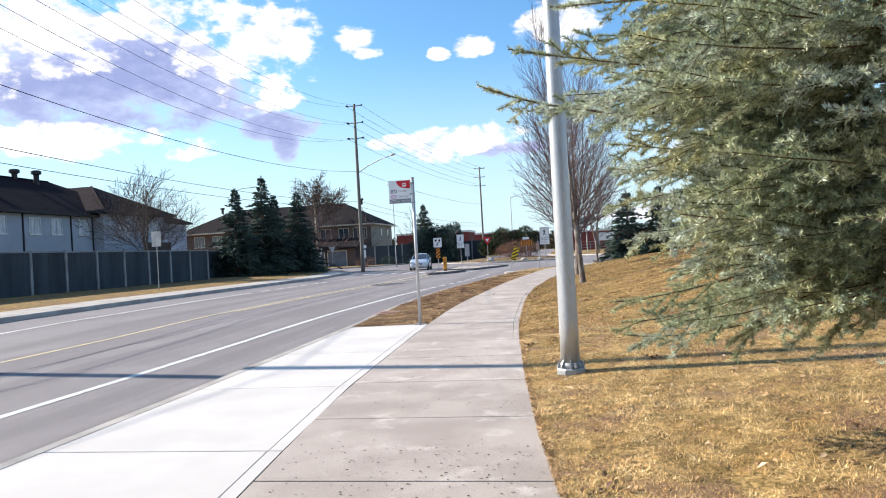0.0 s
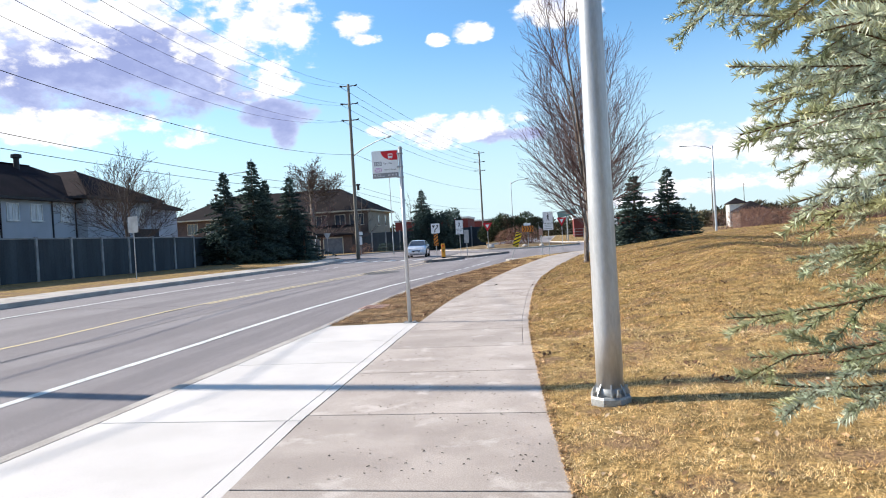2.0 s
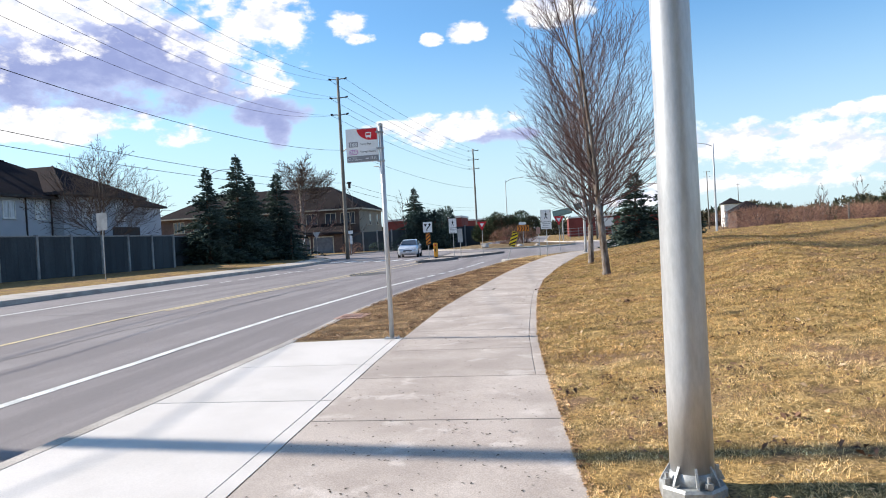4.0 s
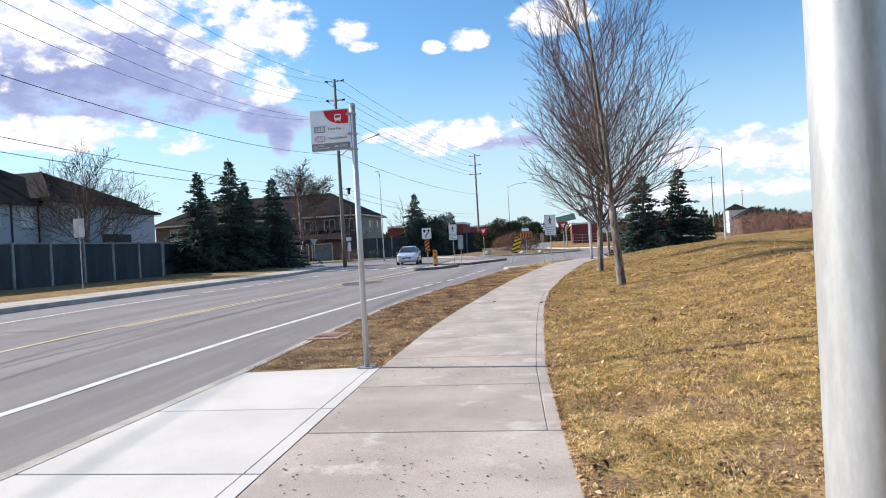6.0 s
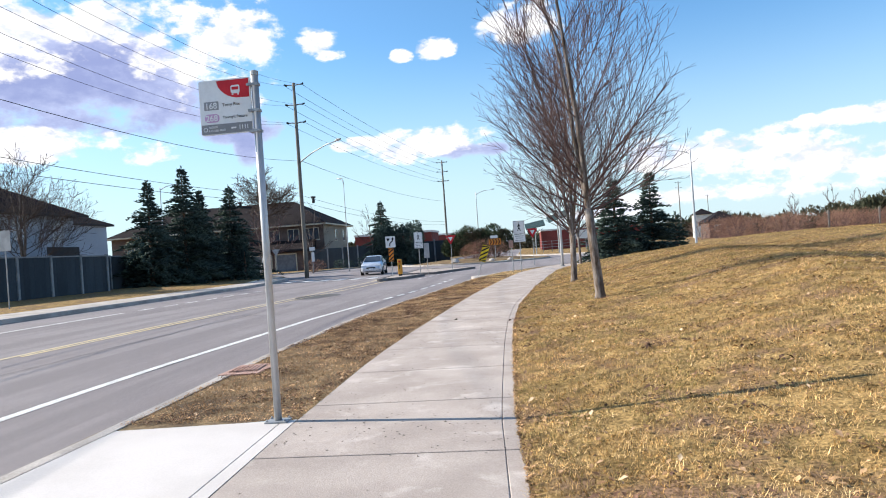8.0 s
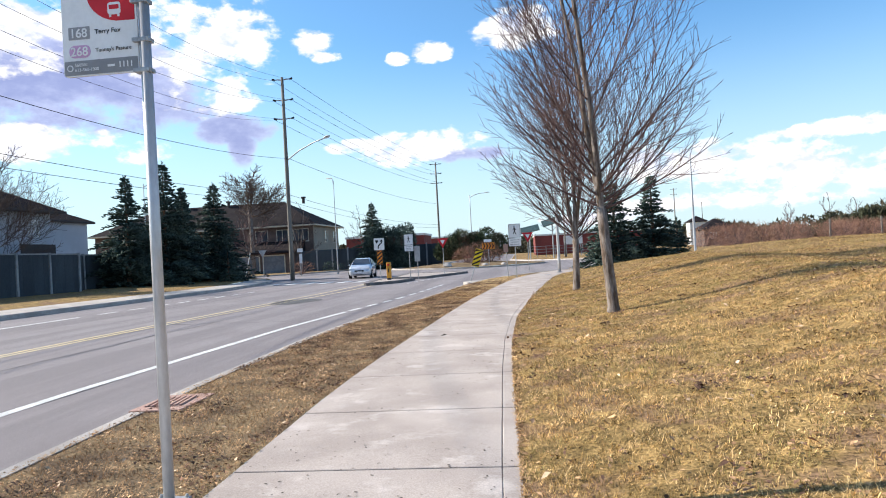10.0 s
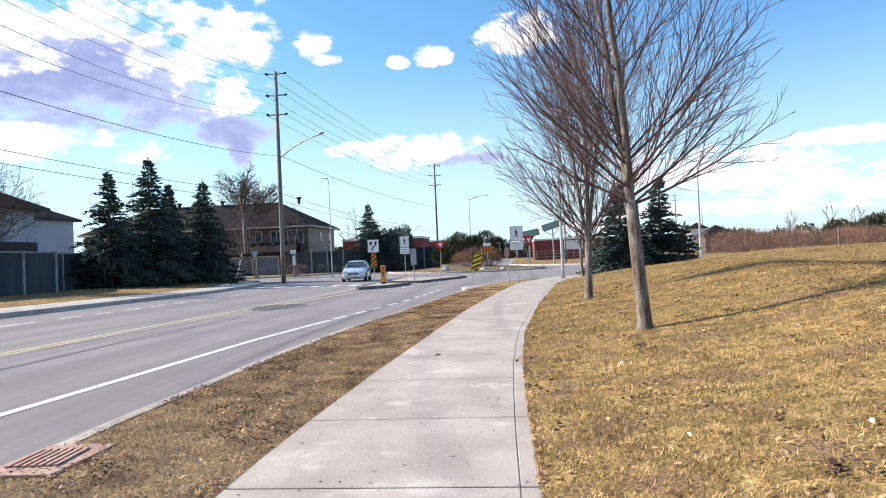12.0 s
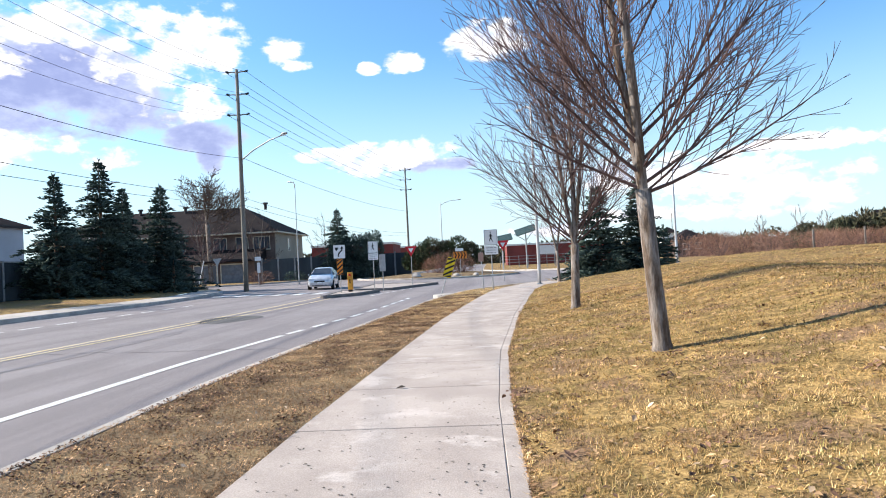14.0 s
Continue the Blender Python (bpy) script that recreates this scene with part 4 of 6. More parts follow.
letters(bus, "613-560-1000", 0.027, (sx0 - 0.165, -0.0130, sz0 - SH / 2 + 0.036), 0, SIGN_WHITE)
sign_plate(bus, "ring", rect(0.040, 0.040, 0.0199, -0.195, -SH / 2 + 0.05), (sx0, -0.0125, sz0), 0, SIGN_WHITE, 0.0015)
sign_plate(bus, "ring_centre", rect(0.028, 0.028, 0.0139, -0.195, -SH / 2 + 0.05), (sx0, -0.0135, sz0), 0, SIGN_GREY, 0.001)
sign_plate(bus, "text_bar", rect(0.045, 0.014, 0, 0.065, -SH / 2 + 0.05), (sx0, -0.0125, sz0), 0, SIGN_WHITE, 0.001)

# roundabout signs
crossing_sign((-1.12, 46.2, gz_at(-1.12, 46.2)), 2.72, 0.62, 0.72, "white pedestrian crossing sign with text tab in the dry verge")
crossing_sign((-7.62, 52.6, road_z(-7.6, 52.6)), 2.80, 0.55, 0.65, "white pedestrian crossing sign with text tab on the traffic island")
crossing_sign((-3.0, 95.0, 0.4), 2.7, 0.60, 1.2, "small far white pedestrian sign beyond the roundabout", extra=False)
ob = thing("small_panel_sign", (-7.25, 53.4, road_z(-7.25, 53.4)), "grey back of a small sign on a post beside the crossing", "road sign")
sign_post(ob, 2.1)
sign_plate(ob, "panel", rect(0.35, 0.95, 0.02), (0, -0.006, 1.6), 0, SIGN_BACK)
ob = thing("post_stub", (-1.55, 46.9, gz_at(-1.55, 46.9)), "short leaning steel post with a small weathered board", "post")
sign_post(ob, 1.75, lean=(-0.08, 0))
sign_plate(ob, "board", rect(0.24, 0.42, 0.02), (-0.07, -0.002, 1.5), 0, CAST)
yield_sign((-6.35, 60.0, road_z(-6.3, 60) + 0.1), 2.55, 0.80, "red and white yield sign on a post on the island")
yield_sign((-0.28, 62.5, gz_at(-0.28, 62.5)), 2.68, 0.84, "red and white yield sign on a post beside the roundabout")
ob = thing("splitter_sign", (-8.85, 49.6, road_z(-8.85, 49.6) + 0.12), "white arrow sign above an orange striped board", "road sign")
sign_post(ob, 2.40)
sign_plate(ob, "panel", rect(0.60, 0.68, 0.03), (0, -0.006, 2.10), 0, SIGN_WHITE)
back_of(ob, rect(0.60, 0.68, 0.03), (0, -0.006, 2.10))
sign_plate(ob, "island_mark", [(-0.14, 0.0), (-0.06, 0.12), (-0.04, 0.2), (-0.22, 0.2), (-0.2, 0.1)], (0, -0.009, 2.12), 0, SIGN_BLACK, 0.002)
s = Shape()
path = [(-0.05, -0.26), (-0.05, -0.12), (0.03, -0.02), (0.14, 0.06), (0.14, 0.16)]
for (a, b), (c, d) in zip(path, path[1:]):
    dv = Vector((c - a, 0, d - b)).normalized()
    q = Vector((-dv.z, 0, dv.x)) * 0.035
    s.add([Vector((a, 0, b)) - q, Vector((c, 0, d)) - q, Vector((c, 0, d)) + q, Vector((a, 0, b)) + q], [(0, 1, 2, 3)])
s.add([(0.05, 0, 0.14), (0.23, 0, 0.14), (0.14, 0, 0.28)], [(0, 1, 2)])
part("arrow", s.move(pose(0, -0.0085, 2.10)), SIGN_BLACK, ob)
hazard_panel(ob, 0.30, 0.82, 1.33)
ob = thing("bollard", (-8.55, 50.6, road_z(-8.55, 50.6) + 0.13), "yellow plastic bollard with reflective marks on the island", "bollard")
part("body", Shape().box((-0.13, -0.11, 0.10), (0.13, 0.11, 1.02)), AMBER, ob, "amber plastic body", bevel=0.03)
part("foot", Shape().box((-0.11, -0.1, 0.0), (0.11, 0.1, 0.12)), SIGN_BLACK, ob, bevel=0.01)
sign_plate(ob, "face", rect(0.20, 0.50, 0.02), (0, -0.125, 0.55), 0, AMBER, 0.005)
sign_plate(ob, "mark", rect(0.06, 0.22, 0.01), (0, -0.127, 0.55), 0, SIGN_BLACK, 0.002)
sign_plate(ob, "mark", rect(0.12, 0.10, 0.02), (0, -0.123, 0.88), 0, SIGN_RED, 0.002)
ob = thing("hazard_marker", (-3.27, 43.2, road_z(-3.3, 43.2) + 0.13), "yellow and black striped board on a leaning post by the kerb", "road sign")
lean_m = pose(0, 0, 0, 0, 19, 0)
part("post", Shape().tube([lean_m @ Vector((0, 0.03, -0.05)), lean_m @ Vector((0, 0.03, 1.55))], 0.025, 6), STEEL_DULL, ob)
hazard_panel(ob, 0.34, 0.84, 1.16, lean_m, SIGN_YELLOW, 1)
ob = thing("chevron_sign", (-3.95, 79.0, gz_at(-3.95, 79)), "orange chevron board with a white arrow tab in the roundabout", "road sign")
sign_post(ob, 2.5)
sign_plate(ob, "board", rect(1.20, 0.62, 0.03), (0, -0.006, 1.95), 0, SIGN_ORANGE)
s = Shape()
for k in range(4):
    x = -0.5 + k * 0.28
    s.add([(x, 0, 0.28), (x + 0.13, 0, 0.28), (x + 0.27, 0, 0), (x + 0.14, 0, 0)], [(0, 1, 2, 3)])
    s.add([(x + 0.14, 0, 0), (x + 0.27, 0, 0), (x + 0.13, 0, -0.28), (x, 0, -0.28)], [(0, 1, 2, 3)])
part("chevrons", s.move(pose(-0.05, -0.009, 1.95)), SIGN_BLACK, ob)
sign_plate(ob, "arrow_tab", rect(0.75, 0.26, 0.02), (-0.05, -0.006, 2.45), 0, SIGN_WHITE)
ob = thing("speed_sign", (-20.6, 33.0, gz_at(-20.6, 33.0)), "blank grey back of a tall road sign beside the pavement", "road sign")
sign_post(ob, 3.05)
sign_plate(ob, "panel", rect(0.62, 0.78, 0.03), (0, 0.0, 2.62), -12, SIGN_BACK)
for (x, y, h, kind) in ((-25.4, 75, 2.55, "tri"), (-21.7, 75.0, 2.5, "box")):
    ob = thing("side_street_sign", (x, y, road_z(x, y) + 0.1), "small far sign on a thin post beside the side street", "road sign")
    sign_post(ob, h)
    if kind == "tri":
        sign_plate(ob, "panel", [(-0.42, 0), (0, -0.7), (0.42, 0)], (0, -0.006, h), 0, SIGN_BACK)
    else:
        sign_plate(ob, "panel", rect(0.55, 0.35, 0.02), (0, -0.006, h - 0.15), 0, SIGN_WHITE)
        sign_plate(ob, "panel", rect(0.28, 0.9, 0.02), (0.05, -0.006, h - 0.95), 0, SIGN_WHITE)
ob = thing("leaning_post", (-26.9, 75, 0.4), "pale leaning wooden stake beside the side street", "post")
part("stake", Shape().tube([(-0.3, 0, -0.1), (0.3, 0, 2.2)], 0.05, 6), TRIM_WHITE, ob)

# catch basin in the kerb
ob = thing("catch_basin", (-4.40, 17.05, land_z(-4.42, 17.1) + 0.002), "rusty cast iron catch basin cover set in the kerb", "catch basin")
part("frame", Shape().box((-0.26, -0.38, -0.1), (0.26, 0.38, 0.012)), CAST, ob, bevel=0.008)
for k in range(7):
    part("rib", Shape().box((-0.2 + k * 0.055, -0.22, 0.012), (-0.175 + k * 0.055, 0.22, 0.026), 0, pose(0, 0, 0, 0, 0, 6)), CAST, ob)
ob = thing("manhole_lid", (0.35, 47.0, walk_h(0.35, 47.0) + 0.001), "dark square service lid in the sidewalk", "service lid")
part("lid", Shape().box((-0.30, -0.22, -0.03), (0.30, 0.22, 0.008)), SIGN_GREY, ob, bevel=0.005)

# ---- fence ----
fence = thing("noise_fence", (-25.2, 0, 0), "tall grey noise fence panels between pale posts behind the grass", "fence")
FY = 20.0
pitch = 2.42
fence_line = [(-25.2, FY + i * pitch) for i in range(-6, 12)] + [(-26.9, 49.6), (-27.3, 52.0), (-27.5, 54.4), (-27.7, 56.8), (-27.9, 59.2), (-28.1, 61.6)]
fh = 2.12
for i, ((x, y), (x2, y2)) in enumerate(zip(fence_line, fence_line[1:])):
    z = min(land_z(x, y), land_z(x2, y2)) - 0.03
    if x < -26 and x2 < -26:
        pitch = y2 - y
    elif x2 < -26:
        continue
    lx = x + 25.2
    part("fence_post", Shape().box((lx - 0.07, y - 0.07, z), (lx + 0.09, y + 0.07, z + fh + 0.06)), FENCE_POST, fence)
    for k in range(6):
        a, b = y + 0.07 + k * (pitch - 0.14) / 6, y + 0.07 + (k + 1) * (pitch - 0.14) / 6
        part("board", Shape().box((lx - 0.02, a + 0.003, z + 0.02), (lx + 0.02 + 0.004 * (k % 2), b - 0.003, z + fh - 0.05)), FENCE, fence)
    part("cap_rail", Shape().box((lx - 0.05, y + 0.07, z + fh - 0.05), (lx + 0.06, y2 - 0.07, z + fh + 0.02)), FENCE_POST, fence)
z = land_z(-25.2, 46.6) - 0.03
part("board", Shape().box((-0.03, 0.05, z + 0.02), (0.03, 3.38, z + fh - 0.05), 0, pose(0, 46.62, 0, 0, 0, 29.7)), FENCE, fence)
part("fence_post", Shape().box((-0.07, 46.55, z), (0.09, 46.69, z + fh + 0.06)), FENCE_POST, fence)
fence2 = thing("yard_fence", (0, 92.0, 0.2), "dark board fence beyond the side street", "fence")
for i in range(9):
    x = -27.0 + i * 1.9
    part("fence_post", Shape().box((x - 0.09, -0.09, -0.1), (x + 0.09, 0.09, 2.7)), FENCE_POST, fence2)
    part("panel", Shape().box((x + 0.09, -0.03, -0.1), (x + 1.81, 0.03, 2.55)), FENCE, fence2)


# ---- houses ----
def window(parent, x, z, w, h, y, mat_frame=TRIM_WHITE, panes=2, m=None, glass=None):
    """A window set in a wall that faces -y: reveal, frame, sill and panes."""
    m = m or Matrix()
    s = Shape()
    t = 0.07
    for a, b, c, d in ((x - w / 2 - t, x + w / 2 + t, z - h / 2 - t, z - h / 2), (x - w / 2 - t, x + w / 2 + t, z + h / 2, z + h / 2 + t), (x - w / 2 - t, x - w / 2, z - h / 2, z + h / 2), (x + w / 2, x + w / 2 + t, z - h / 2, z + h / 2)):
        s.box((a, y - 0.05, c), (b, y + 0.02, d), 0, m)
    for k in range(1, panes):
        xx = x - w / 2 + w * k / panes
        s.box((xx - 0.03, y - 0.035, z - h / 2), (xx + 0.03, y + 0.02, z + h / 2), 0, m)
    win = part("window", s, mat_frame, parent)
    for k in range(panes):
        a, b = x - w / 2 + w * k / panes + 0.03, x - w / 2 + w * (k + 1) / panes - 0.03
        part("pane", Shape().box((a, y - 0.012, z - h / 2), (b, y + 0.0, z + h / 2), 0, m), glass or GLASS, win)
    part("sill", Shape().box((x - w / 2 - 0.12, y - 0.09, z - h / 2 - t - 0.06), (x + w / 2 + 0.12, y + 0.02, z - h / 2 - t), 0, m), mat_frame, win)


def hip_roof(x0, x1, y0, y1, z, rise, over=0.45, ridge=None):
    x0, x1, y0, y1 = x0 - over, x1 + over, y0 - over, y1 + over
    w, d = x1 - x0, y1 - y0
    if w > d:
        e = (ridge if ridge is not None else d / 2)
        r = [(x0 + e, (y0 + y1) / 2), (x1 - e, (y0 + y1) / 2)]
    else:
        e = (ridge if ridge is not None else w / 2)
        r = [((x0 + x1) / 2, y0 + e), ((x0 + x1) / 2, y1 - e)]
    c = [(x0, y0, z), (x1, y0, z), (x1, y1, z), (x0, y1, z)]
    top = [(*r[0], z + rise), (*r[1], z + rise)]
    low = [(a, b, z - 0.18) for a, b, _ in c]
    s = Shape()
    if w > d:
        faces = [(0, 1, 5, 4), (1, 2, 5), (2, 3, 4, 5), (3, 0, 4)]
    else:
        faces = [(0, 1, 4), (1, 2, 5, 4), (2, 3, 5), (3, 0, 4, 5)]
    s.add(c + top, faces)
    s.add(c + low, [(4, 5, 1, 0), (5, 6, 2, 1), (6, 7, 3, 2), (7, 4, 0, 3), (7, 6, 5, 4)], 1)
    return s


def walls_of(x0, x1, y0, y1, z0, z1):
    t = 0.25
    s = Shape()
    s.box((x0, y0, z0), (x1, y0 + t, z1)).box((x0, y1 - t, z0), (x1, y1, z1)).box((x0, y0 + t, z0), (x0 + t, y1 - t, z1)).box((x1 - t, y0 + t, z0), (x1, y1 - t, z1))
    return s


# long house behind the fence: its long side faces +x
EAST = lambda x: Matrix.Translation((x, 0, 0)) @ Matrix.Rotation(radians(90), 4, "Z")
house = thing("row_house", (0, 0, 0.45), "pale siding row house with a dark hip roof behind the fence", "house")
hx = -38.9
part("wall", walls_of(-50, hx, 12, 62.2, 0, 5.75), SIDING, house, "pale grey siding walls")
part("wall", walls_of(hx - 6, hx + 0.9, 53.2, 62.4, 0, 6.0), SIDING, house)
part("roof", hip_roof(-50, hx + 0.25, 11, 61.8, 5.78, 3.35, over=0.4, ridge=7.2), [SHINGLE, TRIM_DARK], house, "dark brown shingle roof")
part("roof", hip_roof(-49.5, hx + 1.4, 52.6, 62.8, 6.08, 2.75, over=0.4, ridge=5.1), [SHINGLE, TRIM_DARK], house)
for q in (((-42.2, 57.7, 8.83), (hx + 1.8, 52.2, 6.1)), ((-44.3, 54.8, 9.13), (-44.3, 20, 9.13))):
    part("ridge_cap", Shape().tube([Vector(p) for p in q], 0.09, 5), SHINGLE, house)
for y in (46.5, 48.8, 51.9, 56.0, 60.4, 33, 36, 39.5, 43.2, 28):
    x = hx + (0.9 if 53.2 < y < 62.4 else 0)
    window(house, y, 4.72, 1.05, 1.15, 0, TRIM_WHITE, 2, EAST(x + 0.001), CURTAIN)
for y in (47.6, 51.2, 55.8, 59.5, 35, 40):
    x = hx + (0.9 if 53.2 < y < 62.4 else 0)
    window(house, y, 2.0, 1.4, 1.25, 0, TRIM_WHITE, 3, EAST(x + 0.001))
for y in (45.3, 50.4, 53.0):
    part("downpipe", Shape().box((hx + 0.01, y - 0.05, 0), (hx + 0.09, y + 0.05, 5.6)), TRIM_DARK, house)
part("deck", Shape().box((hx + 0.95, 56.5, 2.3), (hx + 2.8, 60.2, 2.5)).box((hx + 2.72, 56.5, 2.5), (hx + 2.8, 60.2, 3.35)).box((hx + 2.6, 56.6, 0), (hx + 2.75, 56.75, 2.3)).box((hx + 2.6, 59.9, 0), (hx + 2.75, 60.05, 2.3)), TRIM_DARK, house, "dark raised wooden deck")
for x, y in ((-44.3, 51.0), (-43.6, 52.6), (-44.6, 45), (-44.4, 37)):
    v = lathe(Shape(), [(0.22, 8.6), (0.22, 9.5), (0.40, 9.55), (0.40, 9.82), (0.2, 9.88)], 10, at=(x, y))
    part("roof_vent", v, TRIM_DARK, house)

house2 = thing("brick_house", (0, 0, 0.1), "brown brick house with a grey hip roof and garage doors", "house")
part("wall", walls_of(-56, -26.7, 96.2, 108, 0, 6.0), BRICK, house2, "brown brick walls")
part("wall", Shape().box((-26.69, 96.2, 0), (-26.58, 108, 6.0)), STUCCO, house2, "pale side wall")
part("roof", hip_roof(-56, -26.6, 96.0, 109, 6.05, 3.6, over=0.55, ridge=6.4), [SHINGLE_GREY, TRIM_TAN], house2, "grey shingle roof")
part("wall", walls_of(-38.5, -28.2, 93.0, 96.2, 0, 2.75), BRICK, house2)
s = Shape().add([(-38.9, 92.5, 2.75), (-27.8, 92.5, 2.75), (-27.8, 96.2, 4.1), (-38.9, 96.2, 4.1), (-38.9, 92.5, 2.55), (-27.8, 92.5, 2.55), (-27.8, 96.2, 2.6), (-38.9, 96.2, 2.6)],
                [(0, 1, 2, 3), (4, 5, 1, 0), (5, 6, 2, 1), (7, 4, 0, 3), (7, 6, 5, 4)])
part("porch_roof", s, SHINGLE_GREY, house2)
s = Shape().add([(-37.9, 96.0, 6.1), (-31.2, 96.0, 6.1), (-34.6, 99.2, 8.3), (-34.6, 95.98, 6.4)], [(0, 3, 2), (3, 1, 2), (0, 1, 3)])
part("dormer_roof", s, SHINGLE_GREY, house2)
for x, w, n in ((-33.4, 1.5, 2), (-30.7, 1.4, 2), (-28.3, 1.9, 3), (-38.4, 1.3, 2), (-42.5, 1.4, 2), (-46.5, 1.4, 2), (-50.2, 1.3, 2), (-53.0, 1.5, 3)):
    window(house2, x, 4.75, w, 1.45, 96.2, TRIM_TAN, n)
window(house2, 101.5, 4.6, 0.9, 1.4, 0, TRIM_TAN, 1, EAST(-26.575))
window(house2, 105.5, 4.6, 0.9, 1.4, 0, TRIM_TAN, 1, EAST(-26.575))
for x0, x1 in ((-35.3, -32.7), (-32.1, -29.5)):
    door = part("garage_door", Shape().box((x0, 92.93, 0), (x1, 93.02, 2.25)), GARAGE, house2, "grey sectional garage door")
    for k in range(4):
        part("door_panel", Shape().box((x0 + 0.06, 92.90, 0.05 + k * 0.56), (x1 - 0.06, 92.93, 0.56 + k * 0.56)), GARAGE, door, bevel=0.01)
    part("door_frame", Shape().box((x0 - 0.12, 92.9, 0), (x0, 93.0, 2.35)).box((x1, 92.9, 0), (x1 + 0.12, 93.0, 2.35)).box((x0 - 0.12, 92.9, 2.25), (x1 + 0.12, 93.0, 2.4)), TRIM_TAN, house2)
part("entry_door", Shape().box((-38.0, 92.93, 0), (-37.0, 93.02, 2.1)), TRIM_DARK, house2)
for x in (-52, -46, -40, -29.5):
    part("roof_vent", lathe(Shape(), [(0.2, 9.2), (0.2, 9.85), (0.35, 9.9), (0.35, 10.1)], 8, at=(x, 101.9)), TRIM_DARK, house2)

house3 = thing("end_house", (0, 0, 0.45), "pale grey house end with a dark hip roof beyond the fence", "house")
part("wall", walls_of(-54, -41.2, 66.2, 72.0, 0, 5.75), SIDING, house3)
part("roof", hip_roof(-54, -41.2, 62.0, 72.2, 5.85, 2.6, over=0.45), [SHINGLE, TRIM_DARK], house3)
window(house3, -42.8, 4.4, 1.1, 1.2, 66.2, TRIM_WHITE, 2)


def flat_building(name, x0, x1, y0, y1, z, h, mat, label, windows=0, category="building"):
    ob = thing(name, (0, 0, z), label, category)
    part("wall", walls_of(x0, x1, y0, y1, 0, h), mat, ob)
    part("roof", Shape().box((x0 - 0.15, y0 - 0.15, h), (x1 + 0.15, y1 + 0.15, h + 0.35)), TRIM_WHITE if mat is RED_WALL else TRIM_DARK, ob)
    for k in range(windows):
        window(ob, x0 + (k + 0.5) * (x1 - x0) / windows, h * 0.5, (x1 - x0) / windows * 0.4, 1.4, y0, TRIM_WHITE, 2)
    return ob


flat_building("brick_building", -31.5, -17.5, 132, 142, 0.1, 4.9, RED_WALL, "low dark red brick building behind the hedge")
flat_building("shop_building", -24.5, -12.0, 172, 190, 0.1, 5.1, RED_WALL, "far low red shop building with white trim", 2)
flat_building("shop_building", 2.6, 26, 168, 190, 0.1, 4.2, RED_WALL, "long low dark red building with a pale roof edge", 0)
flat_building("shop_building", -34, -25.5, 190, 205, 0.1, 5.4, STUCCO, "far pale shop building", 3)

ob = thing("solar_canopy", (2.9, 110, 0.2), "tilted dark solar panels on steel struts near the roundabout", "solar canopy")
part("panel", Shape().box((-1.45, -0.95, -0.05), (1.45, 0.95, 0.05), 0, pose(0.9, 0, 5.05, 28, -16, 0)), SOLAR, ob)
part("panel", Shape().box((-1.45, -0.95, -0.05), (1.45, 0.95, 0.05), 0, pose(-2.3, 3, 4.15, 28, -10, 0)), SOLAR, ob)
part("strut", Shape().tube([(0.9, 0, -0.2), (0.9, 0, 4.95)], 0.09, 8), STEEL_DULL, ob)
part("strut", Shape().tube([(-2.3, 3, -0.2), (-2.3, 3, 4.05)], 0.09, 8), STEEL_DULL, ob)
part("brace", Shape().tube([(0.9, 0, 3.6), (-0.7, 0, 4.6)], 0.05, 6), STEEL_DULL, ob)
part("brace", Shape().tube([(0.9, 0, 3.6), (2.3, 0, 5.3)], 0.05, 6), STEEL_DULL, ob)
ob = thing("notice_board", (7.2, 118, 0.3), "white notice board on two posts", "notice board")
part("board", Shape().box((-1.4, -0.05, 1.6), (1.4, 0.05, 2.9)), SIGN_WHITE, ob)
for x in (-1.1, 1.1):
    part("post", Shape().box((x - 0.06, -0.04, -0.2), (x + 0.06, 0.04, 1.6)), STEEL_DULL, ob)

for (x, y, w, d, h, rr, lab) in ((44.0, 178, 6.5, 8, 3.5, 2.3, "far brown house with a pitched roof"), (56, 243, 5.2, 5, 7.0, 1.8, "far white house with a grey roof"), (74.0, 150, 17, 12, 3.2, 3.6, "far house with a dark hip roof behind trees")):
    ob = thing("far_house", (x, y, 0.4), lab, "house")
    part("wall", walls_of(-w / 2, w / 2, -d / 2, d / 2, -0.5, h), TRIM_WHITE if "white" in lab else BRICK, ob)
    part("roof", hip_roof(-w / 2, w / 2, -d / 2, d / 2, h, rr), [SHINGLE_GREY, TRIM_DARK], ob)
    window(ob, -w / 5, h * 0.55, 1.3, 1.2, -d / 2)
    window(ob, w / 5, h * 0.55, 1.3, 1.2, -d / 2)

rail = thing("yard_railing", (0, 128, 0.2), "thin grey metal railing before the red building", "railing")
for k in range(16):
    part("rail_post", Shape().box((0.4 + k * 1.5, -0.04, -0.2), (0.48 + k * 1.5, 0.04, 1.7)), STEEL_DULL, rail)
for z in (0.6, 1.1, 1.6):
    part("rail_bar", Shape().box((0.4, -0.02, z), (23, 0.02, z + 0.06)), STEEL_DULL, rail)


